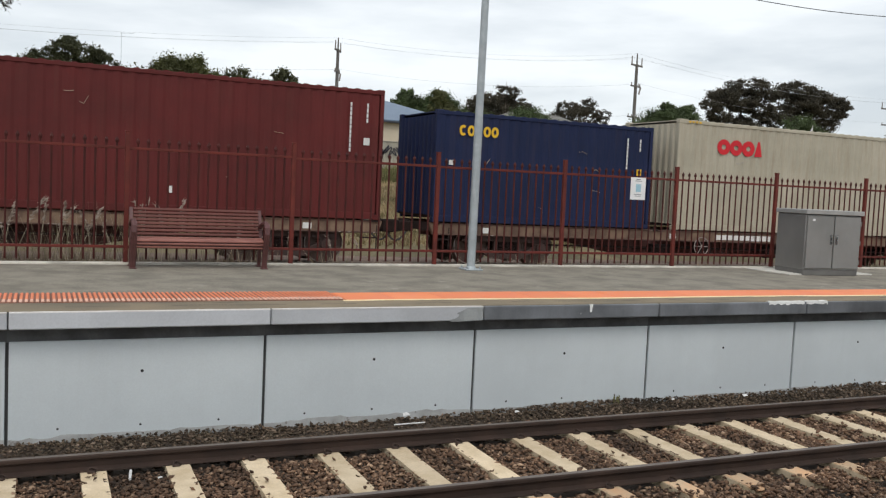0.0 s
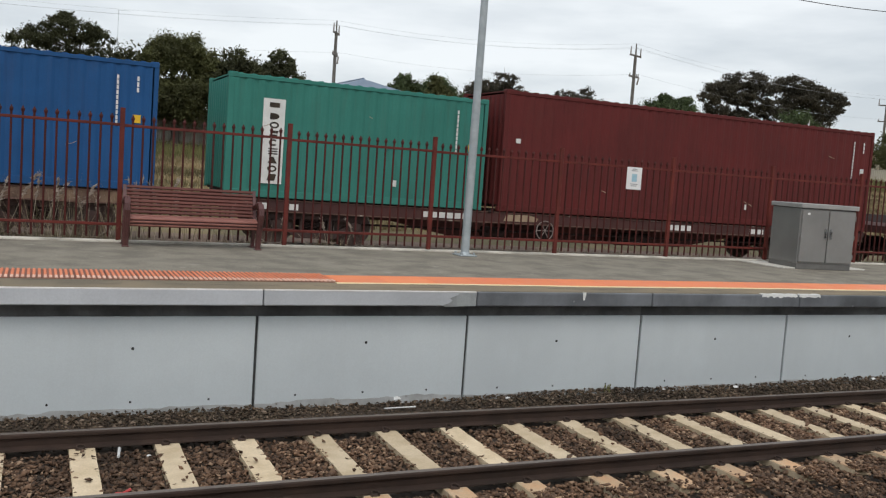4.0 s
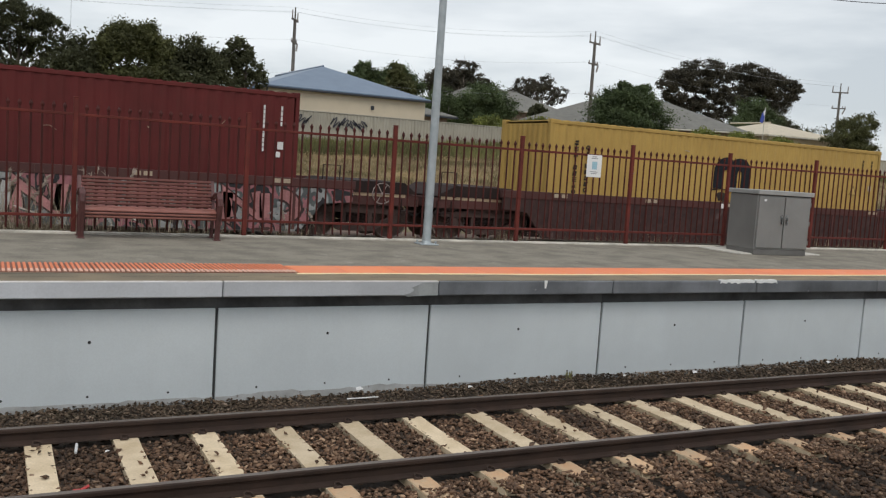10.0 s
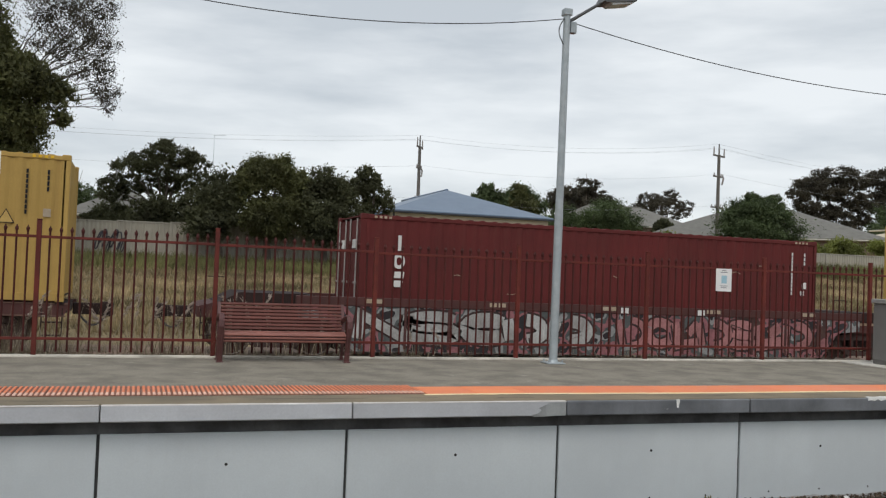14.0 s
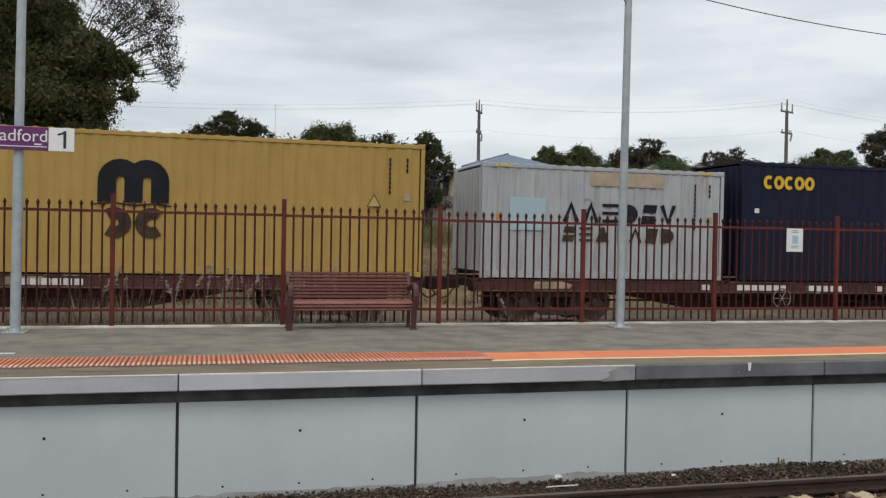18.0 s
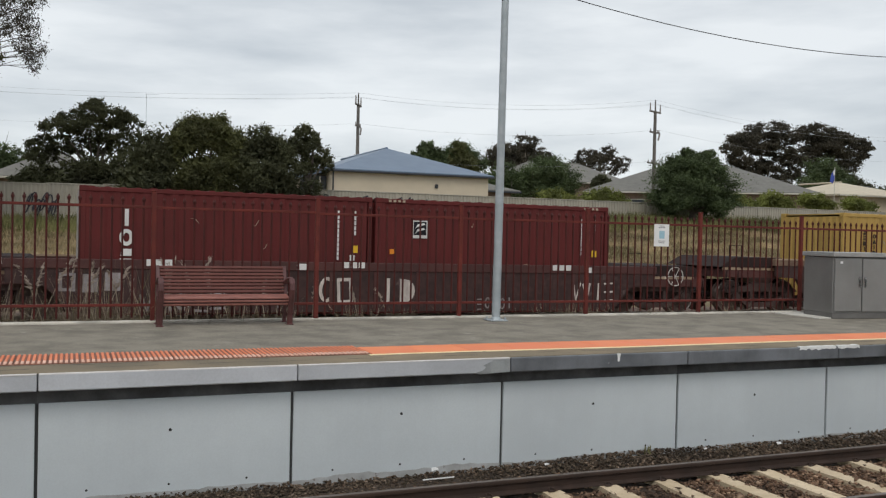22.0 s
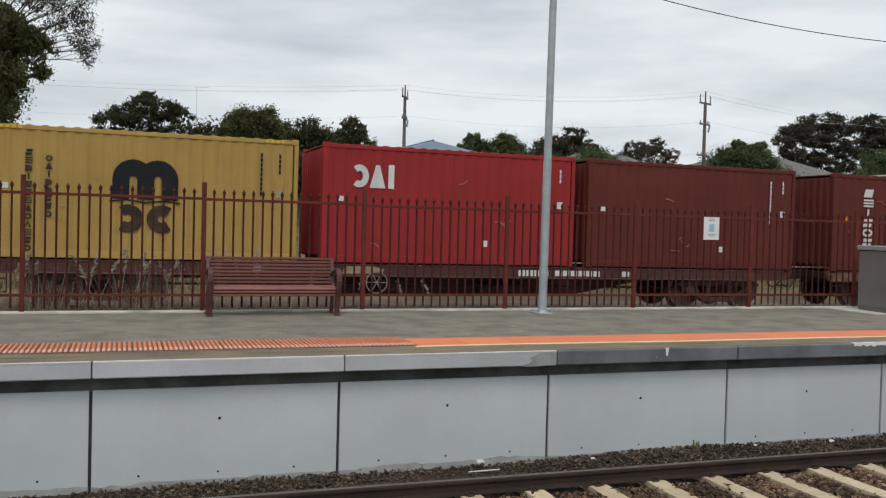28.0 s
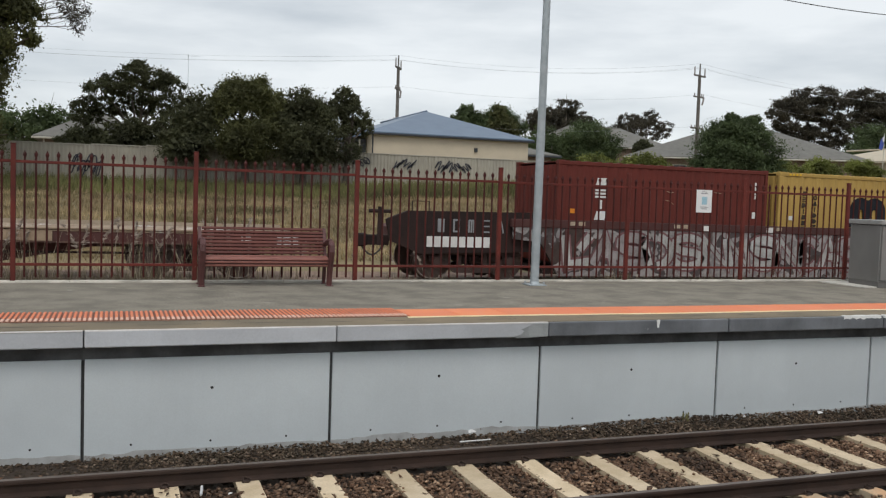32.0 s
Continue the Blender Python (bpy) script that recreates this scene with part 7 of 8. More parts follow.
def container(right, feet, tall, paint, kind, floor, label, seed, doors=False):
    """A shipping container. Its own space starts at the lower corner that is ahead on the platform's side."""
    length = 12.19 if feet == 40 else 6.06
    height = 2.896 if tall else 2.591
    x, rng = right - length, random.Random(seed)
    c = thing("shipping_container", label, "container", pose(x, SIDE_Y, floor), "containers on the train")
    mat = PAINT[paint]
    key = (feet, tall, paint)
    side = cached(key + ("side",), lambda: corrugated(length - 0.24, height, 0.15, height - 0.10).mesh("side_panel", mat))
    part("side_panel", side, mat, c, m=pose(0.12, 0.012, 0))
    part("side_panel", side, mat, c, m=pose(length - 0.12, WIDE - 0.012, 0, 0, 0, 180))
    endw = cached(key + ("end",), lambda: corrugated(WIDE - 0.20, height, 0.15, height - 0.10, 0.045, 0.24).mesh("end_panel", mat))
    part("end_panel", endw, mat, c, m=pose(length - 0.015, 0.10, 0, 0, 0, 90))
    if doors:
        for y0 in (0.08, WIDE / 2 + 0.005):
            w = WIDE / 2 - 0.085
            d = part("door", cached(key + ("door",), lambda: Shape().box(0.02, 0, 0.15, 0.07, w, height - 0.12, 0.008).box(0.012, 0.06, 0.8, 0.03, w - 0.06, 0.86).box(0.012, 0.06, 1.7, 0.03, w - 0.06, 1.76).mesh("door", mat)), mat, c, m=pose(0, y0, 0))
            for yy in (0.25, w - 0.22):
                part("lock_rod", cached(("rod", tall), lambda: Shape().tube((-0.005, 0, 0.12), (-0.005, 0, height - 0.09), 0.018, n=6).box(-0.03, -0.05, 1.05, 0.01, 0.12, 1.10).mesh("lock_rod", BARS)), BARS, d, "bare steel lock rod", m=pose(0, yy, 0))
            part("door_label", Shape().box(0.008, 0.3, height - 0.75, 0.02, 0.75, height - 0.55), MARK["white"], d)
    else:
        part("end_panel", endw, mat, c, m=pose(0.015, WIDE - 0.10, 0, 0, 0, -90))
    roof = cached(key + ("roof",), lambda: Shape().box(0.05, 0.04, height - 0.05, length - 0.05, WIDE - 0.04, height - 0.022).mesh("roof", mat))
    part("roof", roof, mat, c)
    part("roof_edge", cached(key + ("crimps",), lambda: crimps(length, height).mesh("roof_edge", mat)), mat, c)
    part("floor", cached((feet, "floor"), lambda: Shape().box(0.06, 0.06, 0.09, length - 0.06, WIDE - 0.06, 0.15).mesh("floor", UNDER)), UNDER, c)
    post = cached(key + ("post",), lambda: Shape().box(0, 0, 0.11, 0.13, 0.09, height - 0.11, 0.012).mesh("corner_post", mat))
    cast = cached(("cast", paint), lambda: Shape().box(0, 0, 0, 0.178, 0.162, 0.118, 0.012).mesh("corner_casting", mat))
    for cx, cy, turn in ((0, 0, 0), (length, 0, 90), (length, WIDE, 180), (0, WIDE, -90)):
        part("corner_post", post, mat, c, m=pose(cx, cy, 0, 0, 0, turn))
        if cy == 0:
            part("corner_casting", cast, mat, c, m=pose(cx, cy, -0.004, 0, 0, turn))
        part("corner_casting", cast, mat, c, m=pose(cx, cy, height - 0.114, 0, 0, turn))
    rail = cached(key + ("rail",), lambda: Shape().box(0.13, 0, height - 0.105, length - 0.13, 0.07, height - 0.02, 0.008).mesh("top_rail", mat))
    sill = cached(key + ("sill",), lambda: Shape().box(0.13, 0.0, 0.012, length - 0.13, 0.06, 0.165, 0.008).mesh("bottom_rail", mat))
    for me, nm in ((rail, "top_rail"), (sill, "bottom_rail")):
        part(nm, me, mat, c)
        part(nm, me, mat, c, m=pose(length, WIDE, 0, 0, 0, 180))
    logo(c, kind, length, height, right in (91.82, 12.64))
    marks(c, length, height, rng, "black" if paint in ("yellow", "cream", "drab", "grey", "white") else "white", paint in ("cream", "drab"))
    if right == 158.14:
        haze = [(2.62 + 0.60 * math.cos(0.42 * i) * (1 + 0.12 * math.sin(3.3 * i)) + 0.25, 1.92 + 0.36 * math.sin(0.42 * i) * (1 + 0.15 * math.cos(2.1 * i))) for i in range(15)]
        part("sprayed_patch", Shape().prism(haze, "y", -0.010, -0.007), SPRAYED["lime"], c, "patchy grey-green overspray")
    if right == -388.06:
        patch = [(length * (0.49 + 0.012 * math.sin(5 * i)) + 0.165 * i, 0.95 + 0.09 * math.sin(i * 1.9)) for i in range(11)]
        part("faded_patch", Shape().prism([(patch[0][0], 0.2)] + patch + [(patch[-1][0], 0.2)], "y", -0.005, 0.003), FADED, c, "chalky faded paint patch")
    TRAIN.append((c, x, SIDE_Y, floor))
    return c


BOGIE_FRAME = Shape().prism([(-1.25, 0.60), (-1.16, 0.69), (-0.52, 0.74), (-0.36, 0.84), (0.36, 0.84), (0.52, 0.74), (1.16, 0.69), (1.25, 0.60), (1.08, 0.55), (0.50, 0.60), (-0.50, 0.60), (-1.08, 0.55)], "y", 0, 0.12)
BOGIE_FRAME.prism([(-1.06, 0.57), (-0.88, 0.57), (-0.38, 0.30), (0.38, 0.30), (0.88, 0.57), (1.06, 0.57), (0.43, 0.18), (-0.43, 0.18)], "y", 0.005, 0.115)
for a in (-0.37, 0.27):
    BOGIE_FRAME.box(a, 0.002, 0.28, a + 0.10, 0.118, 0.62, 0.01)
for a in (-0.9, 0.9):
    BOGIE_FRAME.tube((a, -0.07, 0.46), (a, 0.05, 0.46), 0.125, n=12).tube((a, -0.09, 0.46), (a, -0.07, 0.46), 0.085, n=10)
    BOGIE_FRAME.box(a - 0.15, 0.0, 0.44, a + 0.15, 0.11, 0.60, 0.015)
SPRING = Shape()
for a in (-0.17, 0, 0.17):
    SPRING.pipe([(a + 0.062 * math.cos(1.571 * i), 0.06 + 0.062 * math.sin(1.571 * i), 0.30 + 0.30 * i / 16) for i in range(17)], 0.014, 4)
SPRING = SPRING.mesh("spring_nest", UNDER)
BOGIE_FRAME = BOGIE_FRAME.mesh("side_frame", surface("bogie_casting", (0.058, 0.032, 0.027), (0.036, 0.022, 0.019), 0.8, scale=4, fine=30, bump=0.2))
WHEEL = Shape().tube((0, 0, 0), (0, 0.13, 0), 0.455, 0.46, 24).tube((0, 0.13, 0), (0, 0.16, 0), 0.49, n=24).tube((0, -0.03, 0), (0, 0, 0), 0.12, n=10).mesh("wheel", surface("wheel_steel", (0.075, 0.05, 0.042), (0.11, 0.08, 0.068), 0.55, metal=0.4, scale=5, bump=0.05))
TYRE = Shape()
TYRE.pipe([(0.438 * math.cos(2 * math.pi * i / 24), -0.004, 0.438 * math.sin(2 * math.pi * i / 24)) for i in range(25)], 0.015, 5)
TYRE = TYRE.mesh("tyre", surface("worn_tyre_edge", (0.34, 0.31, 0.29), (0.10, 0.075, 0.065), 0.45, metal=0.5, scale=2.2, bump=0.02, contrast=(0.42, 0.55)))
AXLE = Shape().tube((0, 0.1, 0), (0, 1.5, 0), 0.085, n=10).mesh("axle", UNDER)
HAND = Shape()
HAND.pipe([(0.24 * math.cos(2 * math.pi * i / 16), 0, 0.24 * math.sin(2 * math.pi * i / 16)) for i in range(17)], 0.014, 5)
for i in range(6):
    a = 2 * math.pi * i / 6
    HAND.tube((0, 0, 0), (0.24 * math.cos(a), 0, 0.24 * math.sin(a)), 0.011, n=5)
HAND_DULL = HAND.mesh("brake_wheel", surface("dull_brake_wheel", (0.30, 0.25, 0.23), (0.20, 0.16, 0.15), 0.6, bump=0.05))
HAND = HAND.mesh("brake_wheel", surface("brake_wheel_paint", (0.62, 0.60, 0.56), (0.45, 0.42, 0.4), 0.6, bump=0.05))
COUPLER = Shape().box(-0.55, -0.10, -0.12, 0.05, 0.10, 0.12, 0.02).box(-0.75, -0.16, -0.15, -0.5, 0.16, 0.15, 0.03).mesh("coupler", UNDER)
HOSE = Shape()
HOSE.pipe([(-0.7 * i / 8, 0.25, -0.35 * math.sin(math.pi * i / 8)) for i in range(9)], 0.022)
HOSE = HOSE.mesh("brake_hose", WIRE)
STEP = Shape().tube((0, 0, 0), (0, 0, -0.55), 0.014, n=5).tube((0.38, 0, 0), (0.38, 0, -0.55), 0.014, n=5).box(0, -0.02, -0.56, 0.38, 0.06, -0.53).box(0, -0.02, -0.30, 0.38, 0.06, -0.27).mesh("step_ladder", UNDER)


def bogie(w, x):
    b = part("bogie", Shape().box(-0.30, 0.30, 0.42, 0.30, WIDE - 0.30, 0.78, 0.02), UNDER, w, m=pose(x, 0, RAIL_T))
    part("side_frame", BOGIE_FRAME, UNDER, b, m=pose(0, 0.20, 0))
    part("spring_nest", SPRING, UNDER, b, m=pose(0, 0.20, 0))
    part("side_frame", BOGIE_FRAME, UNDER, b, m=pose(0, WIDE - 0.20, 0, 0, 0, 180))
    for dx in (-0.9, 0.9):
        part("wheel", WHEEL, UNDER, b, m=pose(dx, 0.42, 0.46))
        part("tyre", TYRE, UNDER, b, "bright worn tyre edge", m=pose(dx, 0.415, 0.46, 0, 40 * x, 0))
        part("wheel", WHEEL, UNDER, b, m=pose(dx, WIDE - 0.42, 0.46, 0, 0, 180))
        part("axle", AXLE, UNDER, b, m=pose(dx, 0.42, 0.46))


def wagon_ends(w, length, z):
    for x, turn in ((-0.05, 0), (length + 0.05, 180)):
        part("coupler", COUPLER, UNDER, w, m=pose(x, WIDE / 2, z, 0, 0, turn))
        part("brake_hose", HOSE, WIRE, w, m=pose(x, WIDE / 2 - (0.3 if turn == 0 else -0.3), z, 0, 0, turn))


def flat_wagon(s0, s1, colour, seed, empty=False, plate_at=None, scrawl=None):
    """A skeletal container flat; its own space starts at its leading end, heights are the scene's."""
    length, rng = s1 - s0, random.Random(seed)
    w = thing("flat_wagon", "long %s skeletal container wagon%s" % ({"maroon": "maroon", "yellow": "dirty yellow", "tan": "dusty tan"}[colour], ", empty" if empty else ""), "wagon", pose(s0, SIDE_Y, 0), "wagons of the train")
    top = FLAT - 0.02
    mat = WAGON["maroon" if empty and s0 > 420 else colour]
    if empty:
        deep = 0.045
        part("deck_edge", Shape().prism([(0.02, top - deep), (0.02, top + 0.012), (length - 0.02, top + 0.012), (length - 0.02, top - deep)], "y", 0.045, 0.058), DECK_PALE, w, "pale scuffed deck edge")
        for x0, wide in ((4.2, 0.9), (12.2, 1.6), (length - 0.5, 0.45)):
            part("white_plate", Shape().box(x0, 0.036, top - 0.24, x0 + wide, 0.046, top - 0.05), DECK_PALE if wide > 1 else MARK["white"], w, "scuffed white plate on the sill")
        # Added pale rim: light on the far sill's edge is put into its colour.
        part("deck_rim", Shape().box(0.05, WIDE - 0.10, top, length - 0.05, WIDE - 0.06, top + 0.10), MARK["tan"], w, "pale rim standing for the lit far edge of the deck")
        part("deck_plate", Shape().box(0.05, 0.21, top - 0.01, length - 0.05, WIDE - 0.21, top + 0.012), DECK_PALE, w, "pale scuffed deck plate")
    for y in (0.06, WIDE - 0.20):
        part("side_sill", Shape().prism([(0, top - 0.05), (0, top), (length, top), (length, top - 0.05), (length - 0.1, top - 0.26), (0.1, top - 0.26)], "y", y, y + 0.14), mat, w)
    belly = Shape().prism([(0.3, top - 0.06), (length - 0.3, top - 0.06), (length - 0.3, top - 0.34), (length - 4.2, top - 0.40), (length - 6.0, top - 0.74), (6.0, top - 0.74), (4.2, top - 0.40), (0.3, top - 0.34)], "y", WIDE / 2 - 0.22, WIDE / 2 + 0.22)
    part("centre_sill", belly, WAGON["maroon"], w)
    n = max(7, round(length / 2.1))
    beam = cached(("beam",), lambda: Shape().box(-0.08, 0.2, 0.20, 0.08, WIDE - 0.2, 0.395).mesh("cross_member", UNDER))
    for i in range(n + 1):
        part("cross_member", beam, UNDER, w, m=pose(0.15 + (length - 0.3) * i / n, 0, 0))
    bogie(w, 2.15)
    bogie(w, length - 2.15)
    wagon_ends(w, length, RAIL_T + 0.86)
    plate = cached(("plate",), lambda: Shape().box(0, -0.006, 0, 0.20, 0.004, 0.13).mesh("marker_plate", MARK["white"]))
    row = cached(("row",), lambda: blocks("ssssss", 0, 0, 0.16, 0.13, 0.045).mesh("number_strip", MARK["white"]))
    for i in range(rng.randint(3, 6)):
        part("marker_plate", plate, MARK["white"], w, "white reflective plate", m=pose(rng.uniform(0.5, length - 1), 0.055, top - 0.215))
    tagged(part("number_strip", row, MARK["white"], w, "row of white bars", m=pose(rng.uniform(2.5, length - 5), 0.055, top - 0.215)), kind="stuff")
    if plate_at:
        part("long_plate", Shape().box(plate_at, 0.045, top - 0.22, plate_at + 2.1, 0.058, top - 0.06), MARK["white"], w, "long white plate")
    if scrawl is not None:
        x, k = scrawl, 0
        while x < min(scrawl + 2.0, length - 0.3):
            wd = rng.uniform(0.17, 0.26)
            pts = [(x + wd * (0.5 + 0.48 * math.cos(2.1 * i + k)), 0.04, top - 0.13 + 0.085 * math.sin(1.7 * i + 2 * k)) for i in range(6)]
            part("scrawl", Shape().pipe(pts, 0.011, 4), MARK["white"], w, "white sprayed loop")
            x, k = x + wd + 0.06, k + 1
    hx = 8.2 if empty else {14.1: 10.5, 219.9: 11.0}.get(s0, 7.9)
    part("brake_wheel", HAND if empty or s0 == 14.1 else HAND_DULL, UNDER, w, "pale spoked hand brake wheel" if empty or s0 == 14.1 else "dull spoked hand brake wheel", m=pose(hx, 0.03, top - 0.40))
    part("sill_flange", Shape().box(0.06, 0.045, top - 0.275, length - 0.06, 0.075, top - 0.250), DECK_WORN, w, "worn lower flange")
    part("sill_flange", Shape().box(0.02, 0.045, top - 0.028, length - 0.02, 0.075, top - 0.006), DECK_WORN, w, "worn upper flange")
    part("valve_box", Shape().box(length * 0.42, 0.30, top - 0.62, length * 0.42 + 0.42, 0.62, top - 0.30, 0.02).tube((length * 0.42 - 0.5, 0.45, top - 0.45), (length * 0.42, 0.45, top - 0.45), 0.03, n=6), UNDER, w, "dark brake valve box")
    part("brake_cylinder", Shape().tube((length * 0.34, 0.5, top - 0.52), (length * 0.34 + 0.7, 0.5, top - 0.52), 0.13, n=10).tube((length * 0.34 - 0.5, 0.5, top - 0.52), (length * 0.34, 0.5, top - 0.52), 0.03, n=6), UNDER, w)
    tagged(part("data_panel", blocks("ssss", rng.uniform(5.5, length - 7), top - 0.225, 0.17, 0.14, 0.03), MARK["white"], w, "four pale data plates", m=pose(0, 0.053, 0)), kind="stuff")
    part("paint_patch", Shape().prism([(0, 0.0), (0.05, 0.16), (0.7, 0.17), (0.95, 0.10), (0.9, 0.01)], "y", 0.052, 0.062), DECK_PALE, w, "scuffed pale patch", m=pose(rng.uniform(1, length - 2), 0, top - 0.215))
    part("air_tank", Shape().tube((length * 0.55, 0.55, top - 0.55), (length * 0.55 + 1.0, 0.55, top - 0.55), 0.17, n=12), UNDER, w)
    part("brake_rod", Shape().tube((3.2, 0.35, top - 0.48), (length - 3.2, 0.35, top - 0.48), 0.025, n=6), UNDER, w)
    for x in (0.12, length - 0.5):
        part("step_ladder", STEP, UNDER, w, m=pose(x, 0.06, top - 0.1))
    for x in (0.10, length - 0.26, 6.3, length - 6.5):
        part("twist_lock", cached(("lock",), lambda: Shape().box(0, 0.02, 0, 0.16, 0.18, 0.05, 0.01).tube((0.08, 0.10, 0.04), (0.08, 0.10, 0.10), 0.035, n=8).mesh("twist_lock", UNDER)), UNDER, w, m=pose(x, 0, top - 0.03))
    TRAIN.append((w, s0, SIDE_Y, 0))


def sprayed(w, a, b, lo, hi, y, fills, line, width, seed):
    """Overlapping sprayed letter-like forms in a row: thick bent bands with an outline, a fill, and thin strokes over them."""
    rng = random.Random(seed)
    x, h = a, hi - lo
    while x < b - 0.5 * width:
        wd, fill = width * rng.uniform(0.75, 1.2), rng.choice(fills)
        t = min(0.30, 0.24 * wd) * rng.uniform(0.8, 1.15)
        low, top = lo + 0.06 + t / 2, hi - 0.03 - t / 2
        lean = rng.uniform(-0.12, 0.12)
        l, r, mid = x + t / 2, x + wd - t / 2, x + wd / 2
        form = rng.randrange(6)
        if form == 0:
            bands = [[(l - lean, low), (l + lean, top)], arc(mid, (low + top) / 2, (r - l) / 2, (top - low) / 2, 90, -90, 9)]
        elif form == 1:
            bands = [arc(mid, (low + top) / 2, (r - l) / 2, (top - low) / 2, 35, 325, 13)]
        elif form == 2:
            bands = [[(l, low), (mid + lean, top), (r, low)], [(l + 0.25 * wd, (low + top) / 2 - 0.05), (r + 0.1 * wd, (low + top) / 2 - 0.12)]]
        elif form == 3:
            bands = [[(l, top), (l + 0.1 * wd, low), (r, low + 0.08)], [(mid, (low + top) / 2), (r, top)]]
        elif form == 4:
            bands = [arc(mid, top - (top - low) * 0.25, (r - l) / 2, (top - low) * 0.25, 20, 270, 9) + arc(mid, low + (top - low) * 0.25, (r - l) / 2, (top - low) * 0.25, 90, -160, 9)[1:]]
        else:
            bands = [[(l - lean, low), (l, top), (r, low), (r + lean, top)]]
        outline, body = Shape(), Shape()
        for i, pts in enumerate(bands):
            pts = [(u + 0.03 * math.sin(7 * v + seed), min(top, max(low, v))) for u, v in pts]
            outline.stroke(pts, t + 0.10, y - 0.003 - 0.0005 * i, y + 0.002)
            body.stroke(pts, t, y - 0.006 - 0.0005 * i, y - 0.002)
        letter = part("sprayed_shape", outline, SPRAYED[line], w, "sprayed outline")
        part("sprayed_fill", body, SPRAYED[fill], letter, "sprayed fill")
        if rng.random() < 0.6:
            u, v = rng.uniform(x, x + wd), rng.uniform(low, top)
            mark = Shape().stroke([(u, v), (u + rng.uniform(-0.2, 0.2), v + rng.uniform(-0.3, 0.3)), (u + rng.uniform(0.1, 0.5), v + rng.uniform(-0.2, 0.2))], 0.03, y - 0.009, y - 0.005)
            part("sprayed_stroke", mark, SPRAYED[rng.choice(["white", line, "silver"])], letter)
        x += wd * rng.uniform(0.78, 0.98)


